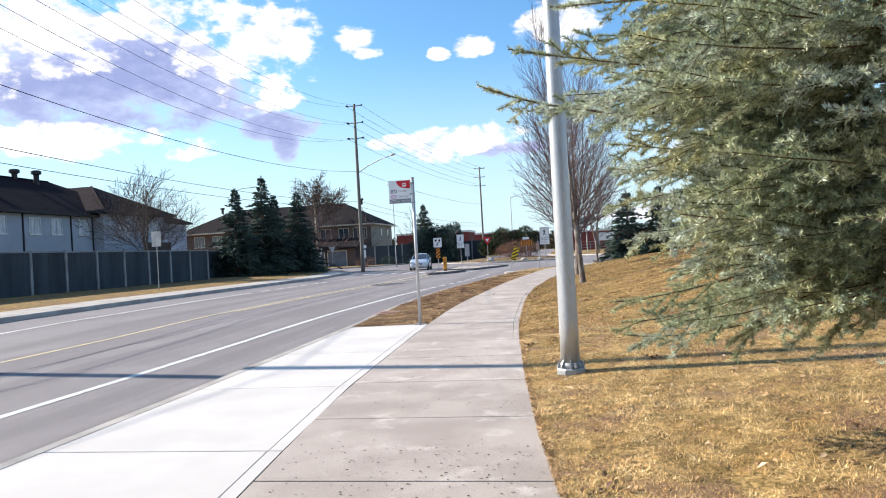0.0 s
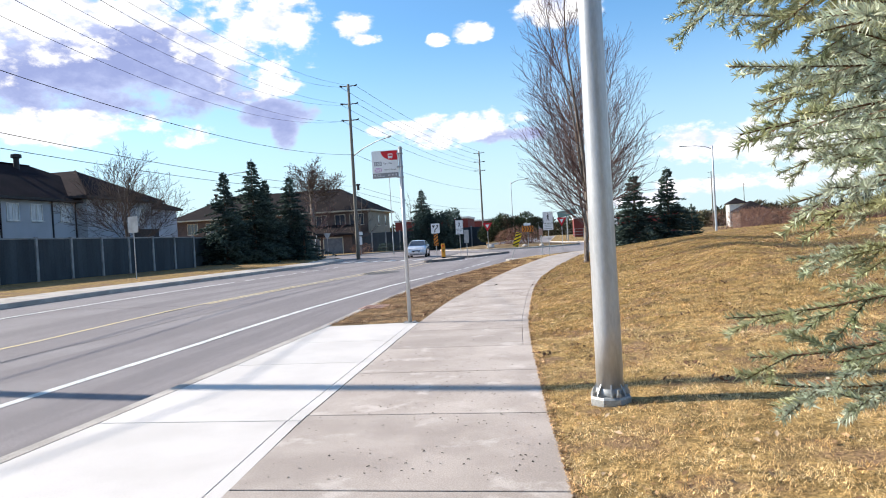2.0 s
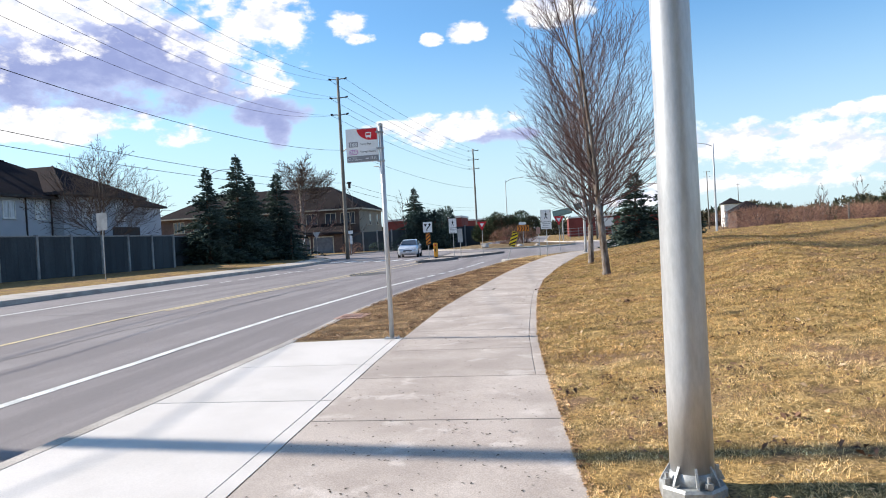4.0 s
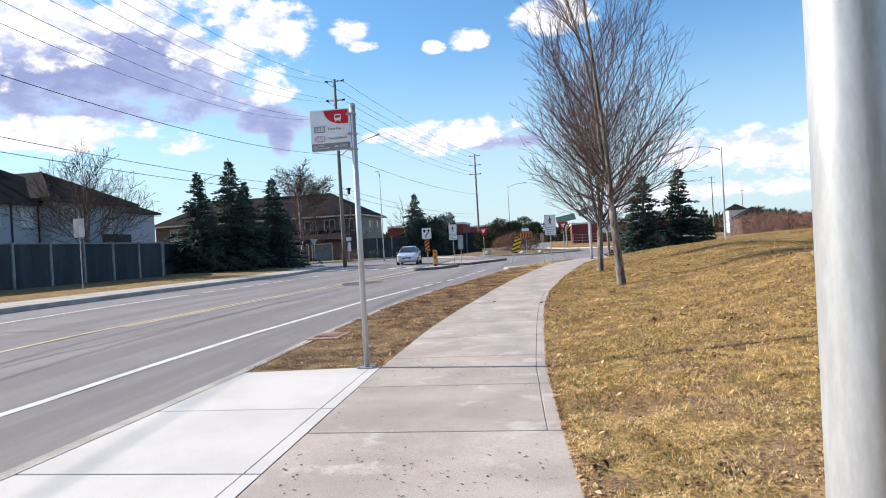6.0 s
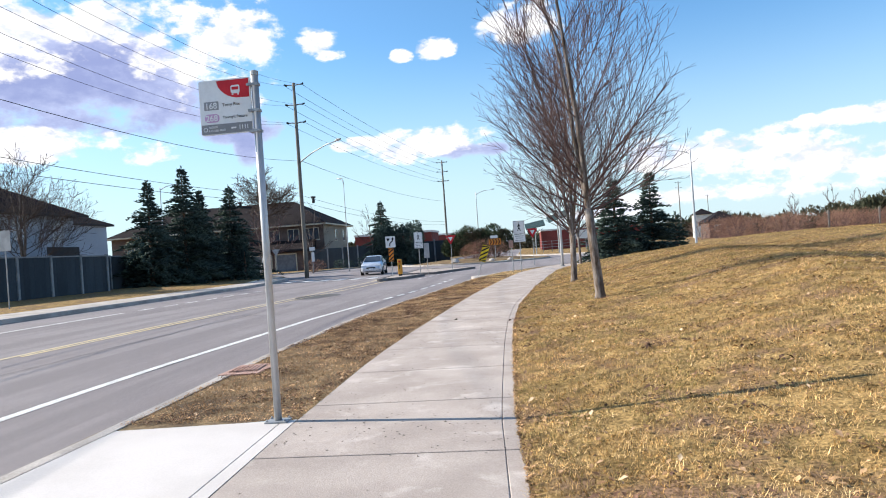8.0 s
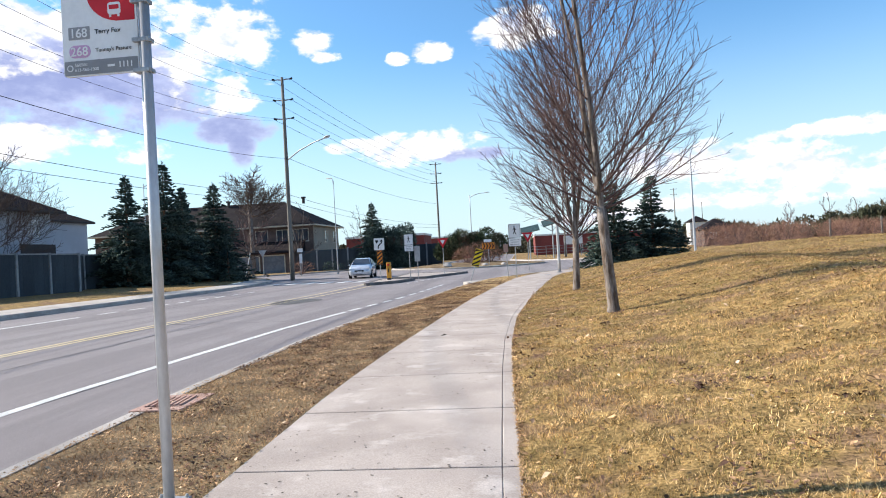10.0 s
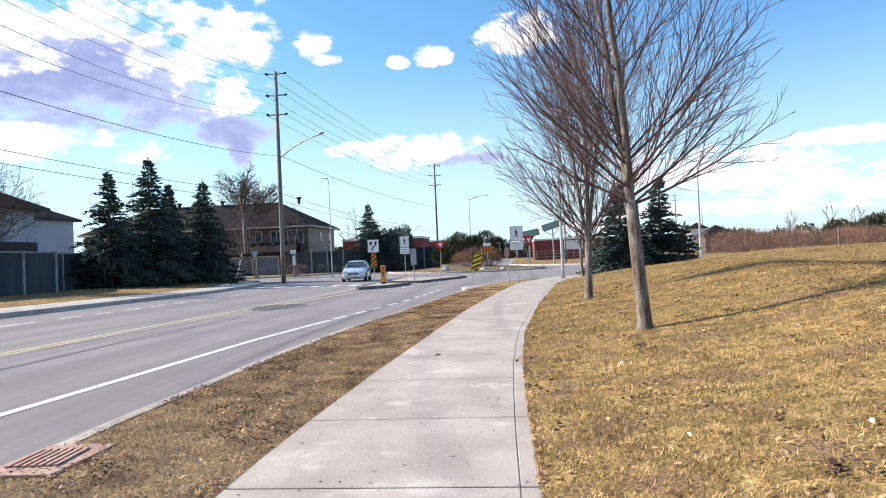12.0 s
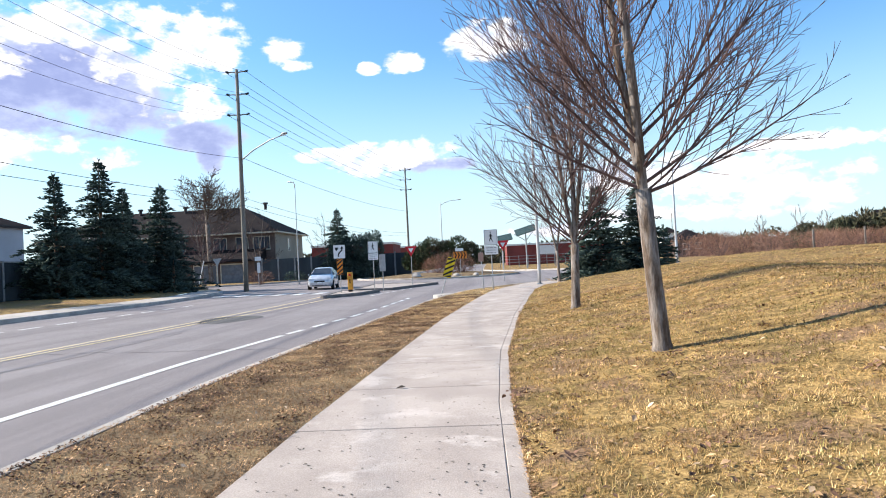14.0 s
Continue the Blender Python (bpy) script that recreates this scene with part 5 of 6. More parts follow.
# ---- plants ----
def grow(s, rng, p, d, length, radius, depth, sides, bend, opts):
    """A branch with its side branches; it bends upwards as it goes."""
    n = max(2, opts["segs"][depth])
    pts, rad = [p], [radius]
    step = length / n
    q, v = p.copy(), d.copy()
    for i in range(n):
        wob = Vector((rng.gauss(0, 1), rng.gauss(0, 1), rng.gauss(0, 0.6))) * opts["wobble"]
        v = (v + Vector((0, 0, bend * step)) + wob * min(1.0, step * 3)).normalized()
        q = q + v * step
        pts.append(q.copy())
        rad.append(radius * (1 - (i + 1) / n) ** 0.8 * 0.85 + opts["thin"])
    s.tube(pts, rad, sides, caps=False)
    if depth + 1 >= len(opts["segs"]):
        return
    count = max(1, int(length * opts["per_metre"][depth]))
    for k in range(count):
        f = opts["start"][depth] + (0.97 - opts["start"][depth]) * (k + rng.random() * 0.8) / count
        i = min(n - 1, int(f * n))
        a = pts[i].lerp(pts[i + 1], f * n - i)
        axis = (pts[i + 1] - pts[i]).normalized()
        side = axis.orthogonal().normalized()
        side.rotate(Matrix.Rotation(k * 2.4 + rng.random() * 1.2, 3, axis))
        spread = radians(opts["angle"][depth] + rng.gauss(0, 7))
        nd = (axis * math.cos(spread) + side * math.sin(spread) + Vector((0, 0, 0.12))).normalized()
        nl = length * opts["ratio"][depth] * (1.05 - 0.72 * f) * (0.75 + rng.random() * 0.5)
        if nl > 0.06:
            grow(s, rng, a, nd, nl, max(opts["thin"] * 1.2, rad[i] * 0.42), depth + 1, 3 if depth >= 1 else 4, bend * 0.9, opts)


def bare_tree(name, at, height, trunk_r, fork, spread, seed, label, group="", dense=1.0, levels=4, forked=2, low=(), thin=0.0022, wide=0.0, twig=None, tilt=None, main_count=32, upright=0.0, curve=0.17, leaders=None, angles=(27, 29, 32), wobble=0.06):
    rng = random.Random(seed)
    ob = thing(name, at, label, "bare tree", group)
    trunk = Shape()
    lean = Vector((rng.uniform(-0.04, 0.04), rng.uniform(-0.04, 0.04), 1)).normalized()
    if tilt:
        lean = Vector((*tilt, 1)).normalized()
    pts = [Vector((0, 0, -0.25)), Vector((0, 0, 0.0)), Vector((0, 0, 0.12)), lean * fork * 0.5, lean * fork]
    trunk.tube(pts, [trunk_r * 1.5, trunk_r * 1.35, trunk_r * 1.08, trunk_r * 0.97, trunk_r * 0.95], 12)
    stems = []
    for k in range(forked):
        a = rng.uniform(0, 0.6) + k * 2 * math.pi / forked
        way = leaders[k] if leaders else (math.cos(a) * 0.16, math.sin(a) * 0.10, 0.72)
        p = lean * fork
        path, rad = [p - Vector((0, 0, 0.1))], [trunk_r * way[2]]
        v = Vector((way[0], way[1], 1)).normalized()
        L = (height - fork) * (1.0 if k == 0 else 0.9)
        for i in range(9):
            v = (v + Vector((rng.gauss(0, 0.035), rng.gauss(0, 0.035), 0.03))).normalized()
            p = p + v * L / 9
            path.append(p.copy())
            rad.append(trunk_r * way[2] * 0.95 * (1 - (i + 1) / 9.3) ** (1.15 if leaders else 0.9) + 0.006)
        trunk.tube(path, rad, 8, caps=False)
        stems.append((path, rad))
    part("trunk", trunk, BARK, ob, "grey ridged bark trunk", smooth=True)
    s = Shape()
    opts = {"segs": [7, 5, 4, 3][:levels], "per_metre": [(8.5 if levels == 3 and curve > 0.2 else 6.5) * dense, 6.5 * dense, 6.5 * dense], "start": [0.10, 0.12, 0.2], "angle": list(angles), "ratio": [0.52, 0.46, 0.42], "wobble": wobble, "thin": thin}
    main = int(main_count * dense)
    for k in range(main):
        path, rad = stems[k % forked]
        f = (k + 0.5) / main
        f = f ** 1.15
        i = min(len(path) - 2, int(f * (len(path) - 1)))
        a = path[i].lerp(path[i + 1], f * (len(path) - 1) - i)
        az = k * 2.4 + rng.random()
        out = radians(54 + wide - upright - (30 - upright) * f + rng.gauss(0, 6))
        d = Vector((math.cos(az) * math.sin(out), math.sin(az) * math.sin(out), math.cos(out)))
        L = spread * (1.22 - 0.75 * f) * (0.8 + rng.random() * 0.35)
        grow(s, rng, a, d, L, max(0.007, trunk_r * 0.155 * (1.1 - 0.6 * f)), 0, 5, curve, opts)
    for az, up, L, *lift in low:
        d = Vector((math.cos(radians(az)) * math.cos(radians(up)), math.sin(radians(az)) * math.cos(radians(up)), math.sin(radians(up))))
        grow(s, rng, lean * fork + Vector((0, 0, lift[0] if lift else 0)), d, L, trunk_r * 0.25, 0, 6, 0.17, opts)
    part("crown", s, twig or TWIG, ob, "fine ascending leafless twigs", kind="stuff")
    return ob


TREES = "bare maples along the sidewalk"
bare_tree("maple_tree", (0.56, 21.9, land_z(0.56, 21.9) - 0.02), 8.8, 0.086, 1.72, 2.55, 11, "leafless maple with a grey ridged trunk forked low above dry lawn", TREES,
          levels=3, tilt=(-0.062, 0.0), dense=0.8, main_count=54, wide=1, curve=0.27, leaders=((-0.005, -0.03, 0.66), (-0.12, 0.04, 0.56)), angles=(31, 33, 32), wobble=0.06,
          low=((-8, 16, 2.1, -0.05), (8, 27, 2.5, 0.05), (24, 34, 2.5, 0.2), (-32, 36, 2.2, 0.3), (0, 40, 2.6, 0.55), (172, 24, 1.9, 0.0), (188, 33, 2.3, 0.15), (150, 42, 2.4, 0.3), (-150, 36, 2.1, 0.45), (168, 46, 2.3, 0.6)))
bare_tree("maple_tree", (0.56, 29.3, land_z(0.56, 29.3) - 0.02), 8.2, 0.09, 1.35, 2.8, 23, "leafless maple with reddish twigs on the dry lawn slope", TREES, dense=0.85, levels=3, forked=3, main_count=64, upright=6, thin=0.003, leaders=((0.0, 0.02, 0.66), (-0.14, 0.05, 0.5), (0.12, -0.05, 0.5)), angles=(30, 32, 32), wobble=0.06,
          low=((5, 38, 2.4), (178, 36, 2.4, 0.1), (25, 46, 2.3, 0.2), (200, 44, 2.2, 0.3), (150, 40, 2.2, 0.1), (-20, 42, 2.2, 0.3)))
bare_tree("maple_tree", (2.5, 52.6, land_z(2.5, 52.6) - 0.02), 7.0, 0.08, 1.7, 2.0, 31, "smaller leafless maple near the spruces and lamp post", TREES, dense=0.8, levels=3, thin=0.004)
bare_tree("bare_yard_tree", (-27.9, 43.4, 0.45), 6.5, 0.12, 1.8, 3.9, 41, "wide leafless tree behind the noise fence", dense=0.75, levels=3, forked=3, thin=0.006, wide=16, angles=(40, 42, 36), wobble=0.1, twig=TWIG_GREY)
bare_tree("bare_yard_tree", (-33.3, 92.9, 0.3), 12.0, 0.26, 7.0, 4.6, 43, "tall rounded leafless tree behind the house roof", dense=0.6, levels=3, forked=3, thin=0.014, wide=36, twig=TWIG_GREY, angles=(42, 44, 36), wobble=0.12)
bare_tree("bare_street_tree", (-23.3, 80.0, 0.3), 6.8, 0.09, 1.6, 2.2, 47, "thin leafless tree in front of the brick house", dense=0.5, levels=3, thin=0.008, wide=15, twig=TWIG_GREY)
bare_tree("bare_street_tree", (-27.4, 76.5, 0.4), 6.0, 0.12, 1.5, 3.2, 53, "pale leafless tree beside the dark spruces", dense=0.5, levels=3, thin=0.010, wide=20)
bare_tree("bare_street_tree", (-19.8, 94.0, 0.3), 7.0, 0.10, 2.0, 3.2, 59, "thin leafless tree before the dark hedge", dense=0.4, levels=3, thin=0.009, wide=15, twig=TWIG_GREY)
for k, (x, y, h) in enumerate(((66, 170, 9), (72, 172, 8), (60, 176, 8), (97, 165, 9))):
    bare_tree("bare_far_tree", (x, y, 0.6), h, 0.12, 2.0, 2.4, 61 + k, "far pale leafless tree at the field edge", "far bare trees", dense=0.5, levels=3, thin=0.016)


def tuft_cloud(rs, centres, sizes, per, length, width):
    """Small folded leaf pieces scattered in ellipsoids: arrays of vertices and triangles."""
    n = len(centres) * per
    c = np.repeat(np.asarray(centres, float), per, axis=0)
    r = np.repeat(np.asarray(sizes, float), per, axis=0)
    d = rs.normal(size=(n, 3))
    d /= np.linalg.norm(d, axis=1)[:, None]
    rad = rs.uniform(0.45, 1.05, n) ** 0.6
    p = c + d * r * rad[:, None]
    a = d + rs.normal(size=(n, 3)) * 0.7
    a[:, 2] += 0.3
    a /= np.linalg.norm(a, axis=1)[:, None]
    b = np.cross(a, rs.normal(size=(n, 3)))
    b /= np.linalg.norm(b, axis=1)[:, None] + 1e-9
    L = length * rs.uniform(0.6, 1.4, n)[:, None]
    W = width * rs.uniform(0.6, 1.4, n)[:, None]
    v = np.stack([p - b * W, p + b * W, p + a * L], axis=1).reshape(-1, 3)
    return v, np.arange(n * 3).reshape(-1, 3)


def spruce(at, height, radius, seed, label, skirt=0.15, group="dark spruces"):
    """A spruce with whorls of drooping boughs made of many small sprays."""
    rs = np.random.RandomState(seed)
    ob = thing("spruce_tree", at, label, "spruce tree", group)
    part("trunk", lathe(Shape(), [(0.16, -0.3), (0.12, height * 0.4), (0.02, height * 0.98)], 8), SPRUCE_BARK, ob)
    base, direc, length, width = [], [], [], []
    z = skirt
    while z < height - 0.1:
        f = z / height
        R = radius * (1 - f) ** 0.98 * rs.uniform(0.70, 1.18) + 0.05
        nb = int(7 + 7 * (1 - f))
        for k in range(nb):
            a = rs.uniform(0, 2 * np.pi)
            r = R * rs.uniform(0.55, 1.25)
            out = np.array([np.cos(a), np.sin(a), 0.0])
            side = np.array([-np.sin(a), np.cos(a), 0.0])
            rise = 0.15 + 0.6 * f
            ns = max(4, int(r * 11))
            for j in range(ns):
                t = (j + rs.uniform()) / ns
                p = out * r * t + np.array([0, 0, z + rise * r * t * 0.45 - 0.28 * r * t * t + rs.normal() * 0.05])
                for sgn in (-1, 1):
                    w = (1 - t) * 0.30 * r + 0.10
                    d = out * 0.75 + side * sgn * rs.uniform(0.3, 1.0) + np.array([0, 0, rs.uniform(-0.15, 0.45)])
                    base.append(p + side * sgn * rs.uniform(0, 0.35) * w)
                    direc.append(d / np.linalg.norm(d))
                    length.append(0.16 + w * rs.uniform(0.5, 1.0))
                    width.append(rs.uniform(0.035, 0.065))
        z += rs.uniform(0.22, 0.33) * (0.75 + 0.5 * (1 - f))
    for k in range(14):
        a = rs.uniform(0, 6.28)
        base.append(np.array([0, 0, height * rs.uniform(0.93, 1.0)]))
        d = np.array([np.cos(a) * 0.5, np.sin(a) * 0.5, 0.9])
        direc.append(d / np.linalg.norm(d)), length.append(0.25), width.append(0.03)
    p, d, L, W = np.array(base), np.array(direc), np.array(length)[:, None], np.array(width)[:, None]
    b = np.cross(d, np.array([0, 0, 1.0]))
    b /= np.linalg.norm(b, axis=1)[:, None] + 1e-9
    u = np.cross(b, d)
    mid = p + d * L * 0.45
    v = np.stack([p, mid + b * W + u * W * 0.3, mid - b * W + u * W * 0.3, mid - u * W * 1.1, p + d * L], axis=1).reshape(-1, 3)
    tri = np.array([(0, 1, 2), (0, 3, 1), (0, 2, 3), (4, 2, 1), (4, 1, 3), (4, 3, 2)])
    k = np.arange(len(p))[:, None, None] * 5
    big_mesh("foliage", v, (tri[None] + k).reshape(-1, 3), SPRUCE_DARK, ob, "dark green layered boughs", "stuff")
    return ob


for k, (x, y, top, r) in enumerate(((-25.6, 52.3, 7.45, 3.0), (-24.6, 55.2, 8.65, 3.0), (-25.0, 58.5, 7.2, 2.8), (-24.6, 63.0, 7.95, 3.1), (-26.2, 61.0, 6.6, 2.7), (-21.9, 58.9, 2.6, 1.2))):
    z = land_z(x, y)
    spruce((x, y, z), top - z, r, 70 + k, "dense dark blue-green spruce beside the noise fence" if k < 5 else "low young spruce before the taller spruces")
for k, (x, y, top, r) in enumerate(((4.9, 53.9, 5.3, 2.7), (7.3, 54.6, 5.6, 2.4), (9.6, 58.5, 2.9, 1.2))):
    z = land_z(x, y)
    spruce((x, y, z - 0.3), top - z + 0.3, r, 80 + k, "dark spruce at the foot of the lawn slope near the roundabout", group="spruces near the roundabout")
spruce((-17.9, 90.8, 0.2), 7.7, 2.9, 90, "tall dark spruce behind the roundabout", group="spruces near the roundabout")


def leafy(name, at, blobs, mat, label, category, seed, per=260, length=0.22, width=0.05, stems=0, stem_mat=None, group=""):
    rs = np.random.RandomState(seed)
    ob = thing(name, at, label, category, group)
    c, r = [b[:3] for b in blobs], [b[3:] for b in blobs]
    v, t = tuft_cloud(rs, c, r, per, length, width)
    v[:, 2] = np.maximum(v[:, 2], -0.1)
    big_mesh("foliage", v, t, mat, ob, "", "stuff")
    if stems:
        s = Shape()
        for k in range(stems):
            b = blobs[rs.randint(len(blobs))]
            a, q = rs.uniform(0, 6.28), rs.uniform(0, 0.5)
            foot = Vector((b[0] + math.cos(a) * q * b[3] * 0.5, b[1] + math.sin(a) * q * b[4] * 0.5, -0.05))
            tip = Vector((b[0] + math.cos(a) * b[3] * rs.uniform(0.5, 1.1), b[1] + math.sin(a) * b[4] * rs.uniform(0.5, 1.1), b[2] + b[5] * rs.uniform(0.3, 1.1)))
            s.tube([foot, foot.lerp(tip, 0.5) + Vector((0, 0, 0.1)), tip], [0.02, 0.014, 0.006], 3, caps=False)
        part("brush_stem", s, stem_mat or TWIG, ob, "", kind="stuff")
    return ob


rs0 = np.random.RandomState(5)
leafy("cedar_hedge", (0, 90, 0.2), [(-18.0 + k * 0.9 + rs0.normal() * 0.1, rs0.normal() * 0.4, 2.2, 0.8, 0.9, 2.6 + rs0.uniform(-0.3, 0.7)) for k in range(6)], SPRUCE_DARK, "tall dark cedar hedge behind the roundabout", "hedge", 91, 2200, 0.25, 0.06)
leafy("juniper_bush", (-8.3, 88.0, 0.8), [(0, 0, 1.3, 1.6, 1.4, 1.5), (1.0, 0.4, 1.8, 1.3, 1.2, 1.5), (-1.0, 0.2, 0.9, 1.2, 1.2, 1.1)], JUNIPER, "olive green juniper bush in the roundabout", "bush", 92, 1700, 0.25, 0.06)
leafy("juniper_bush", (-4.6, 89.0, 0.8), [(0, 0, 1.7, 1.3, 1.2, 1.7), (1.2, 0.4, 1.4, 1.0, 1.0, 1.3), (-1.2, 0.2, 1.5, 1.0, 1.0, 1.5)], JUNIPER, "dark upright juniper bush in the roundabout", "bush", 93, 1700, 0.25, 0.06)
leafy("dry_bush", (-5.2, 84.0, 0.4), [(0, 0, 0.9, 1.9, 1.4, 1.2), (1.2, 0, 0.7, 1.4, 1.2, 1.0), (-1.3, 0, 0.7, 1.5, 1.2, 0.9)], BRUSH, "rounded reddish-brown leafless bush in the roundabout", "bush", 94, 1500, 0.28, 0.012, 60)
leafy("dry_bush", (-22.6, 78.2, 0.3), [(0, 0, 0.5, 1.3, 0.9, 0.7)], BRUSH, "low brown leafless bush beside the side street", "bush", 95, 700, 0.2, 0.015, 20)
leafy("dark_shrub", (-19.5, 89.0, 0.2), [(0, 0, 0.6, 1.4, 0.9, 0.7), (-3, 0.5, 0.5, 1.3, 0.9, 0.6)], SPRUCE_DARK, "low dark shrub before the board fence", "bush", 96, 500, 0.2, 0.04)
blobs = []
for k in range(46):
    u = k / 45
    blobs.append((17.5 + u * 24 + rs0.normal() * 0.6, 78 + u * 9 + rs0.uniform(0, 9), 0.65, 1.5, 1.6, 1.1 + rs0.uniform(0, 0.55) * (1 - 0.4 * u)))
leafy("sumac_thicket", (0, 0, 0.8), blobs, BRUSH, "reddish-brown leafless sumac thicket along the field edge", "thicket", 97, 620, 0.45, 0.012, 520)
blobs = [(42 + k * 2.4 + rs0.normal(), 92 + k * 0.8 + rs0.uniform(0, 6), 0.4, 2.2, 1.8, 0.9 + rs0.uniform(0, 0.5)) for k in range(40)]
leafy("brush_row", (0, 0, 0.8), blobs, BRUSH, "low brown brush along the far field edge", "thicket", 98, 420, 0.5, 0.016, 100)
blobs = []
for k in range(24):
    a = radians(23.4 + k * 0.5)
    h = 1.7 + min(1.0, k / 5) * 0.8 + rs0.uniform(-0.4, 0.5)
    blobs.append((124 * math.sin(a), 14 + 124 * math.cos(a) + rs0.uniform(-3, 3), h * 0.9, 2.4, 2.2, h))
leafy("evergreen_row", (0, 0, 0.8), blobs, FAR_WOOD, "dark far evergreen row beyond the field", "trees", 99, 900, 0.6, 0.14, 0)
blobs = []
for k in range(230):
    a = radians(-62 + k * 0.62)
    dist = 330 + rs0.uniform(-30, 40)
    h = rs0.uniform(3.2, 6.5) * (1.0 if k > 60 else 0.7)
    blobs.append((dist * math.sin(a), 20 + dist * math.cos(a), h * 0.55, 5.5, 4.5, h))
rsw = np.random.RandomState(100)
v, t = tuft_cloud(rsw, [b[:3] for b in blobs], [b[3:] for b in blobs], 420, 1.6, 0.5)
v[:, 2] = np.maximum(v[:, 2], -0.3)
big_mesh("far_woods", v, t, FAR_WOOD, None, "dark far woods along the horizon", "stuff", "woods")
for k in range(9):
    ob = thing("wire_fence_post", (30 + k * 5.5, 84 + k * 1.3, 0.85), "weathered far fence post in the field", "fence post", "field fence posts")
    part("post", Shape().box((-0.07, -0.07, -0.2), (0.07, 0.07, 2.0)), POLE_WOOD, ob)
for k, (x, y, sz) in enumerate(((-8.2, 80.3, 0.5), (-4.4, 79.6, 0.35), (-2.6, 80.0, 0.3))):
    ob = thing("boulder", (x, y, gz_at(x, y) + 0.05), "rough grey boulder at the roundabout edge", "boulder", "roundabout boulders")
    bm = bmesh.new()
    bmesh.ops.create_icosphere(bm, subdivisions=2, radius=sz)
    for q in bm.verts:
        q.co *= 1 + 0.25 * noise.noise(q.co * 2.5 + Vector((k, 0, 0)))
        q.co.z *= 0.65
    me = bpy.data.meshes.new("stone")
    bm.to_mesh(me), bm.free()
    me.materials.append(KERB)
    new("stone", me).parent = ob


# ---- the near spruce ----
NEEDLE_BUDGET = 1080000
BOUGHS = 128


def near_spruce(at):
    rng = random.Random(77)
    rs = np.random.RandomState(77)
    ob = thing("blue_spruce", at, "large blue spruce with dense needled branches overhanging the lawn edge", "spruce tree")
    part("trunk", lathe(Shape(), [(0.17, -0.2), (0.14, 0.3), (0.12, 3), (0.05, 7), (0.015, 8.4)], 12), SPRUCE_BARK, ob, smooth=True)
    wood, seg_a, seg_b, dens = Shape(), [], [], []

    def shoot(p, d, L, depth, droop, r, full, bare=0.3, target=None):
        """A bough (depth 0), a flat spray on it (1) or a straight brush-like tip (2)."""
        n = max(2, int(L / (0.13, 0.09, 0.06)[depth]))
        q, v = p.copy(), d.copy()
        pts = [q.copy()]
        for i in range(n):
            wob = (0.04, 0.055, 0.05)[depth]
            v = (v + Vector((rng.gauss(0, wob), rng.gauss(0, wob), rng.gauss(0, wob) + droop * (0.12 if i < n * 0.6 else -0.20)))).normalized()
            q = q + v * L / n
            pts.append(q.copy())
        if target is not None:
            miss = target - pts[-1]
            pts = [q + miss * (i / n) for i, q in enumerate(pts)]
        wood.tube(pts, [r * (1 - 0.8 * i / n) + 0.0012 for i in range(n + 1)], (5, 3, 3)[depth], caps=False)
        for i in range(int(n * (bare if depth == 0 else 0.0)), n):
            seg_a.append(pts[i]), seg_b.append(pts[i + 1]), dens.append(full)
        if depth == 2 or (depth == 1 and L < 0.12):
            return
        start = (max(0.2, bare), 0.18)[depth]
        count = int(L * (1 - start) / (0.12, 0.10)[depth])
        for k in range(count):
            f = start + (0.97 - start) * (k + rng.random() * 0.6) / max(1, count)
            i = min(n - 1, int(f * n))
            a = pts[i].lerp(pts[i + 1], min(1, f * n - i))
            ax = (pts[i + 1] - pts[i]).normalized()
            side = ax.cross(Vector((0, 0, 1))).normalized() * (1 if k % 2 else -1)
            down = rng.uniform(-0.75, 0.3) if depth == 0 else rng.uniform(-0.4, 0.4)
            nd = (ax * rng.uniform(0.65, 0.95) + side * rng.uniform(0.6, 0.9) + Vector((0, 0, down))).normalized()
            g = (f - start) / (1 - start)
            nl = (0.15 + min(0.40, L * 0.22) * (1 - g) ** 0.8 if depth == 0 else 0.05 + min(0.10, L * 0.26) * (1 - g)) * rng.uniform(0.8, 1.2)
            shoot(a, nd, nl, depth + 1, droop * 0.4 + 0.1, 0.0032 if depth == 0 else 0.0015, full)

    z = 1.25
    level = 0
    while z < 7.6:
        R = 2.7 * (1 - max(0, z - 1.0) / 9.5)
        for k in range(7):
            a = k * 2 * math.pi / 7 + level * 0.9 + rng.uniform(-0.2, 0.2)
            toward = -math.cos(a) * 0.75 - math.sin(a) * 0.45
            if toward < -0.1 and (z < 4 or rng.random() < 0.7):
                continue
            L = R * rng.uniform(0.8, 1.0)
            d = Vector((math.cos(a), math.sin(a), 0.02 + 0.05 * z / 3))
            shoot(Vector((0, 0, z + rng.uniform(-0.1, 0.1))), d.normalized(), L, 0, -0.1, 0.014, (0.45 if toward > 0.1 else 0.15) * (1.0 if z < 3.8 else 0.3), 0.35)
        z += 0.45 if z < 4.0 else 0.6
        level += 1
    reach = lambda h: float(np.interp(h, [1.0, 1.35, 1.6, 2.1, 2.3, 3.0, 3.4, 4.2], [2.2, 2.5, 2.7, 2.85, 2.95, 3.02, 3.1, 2.7]))
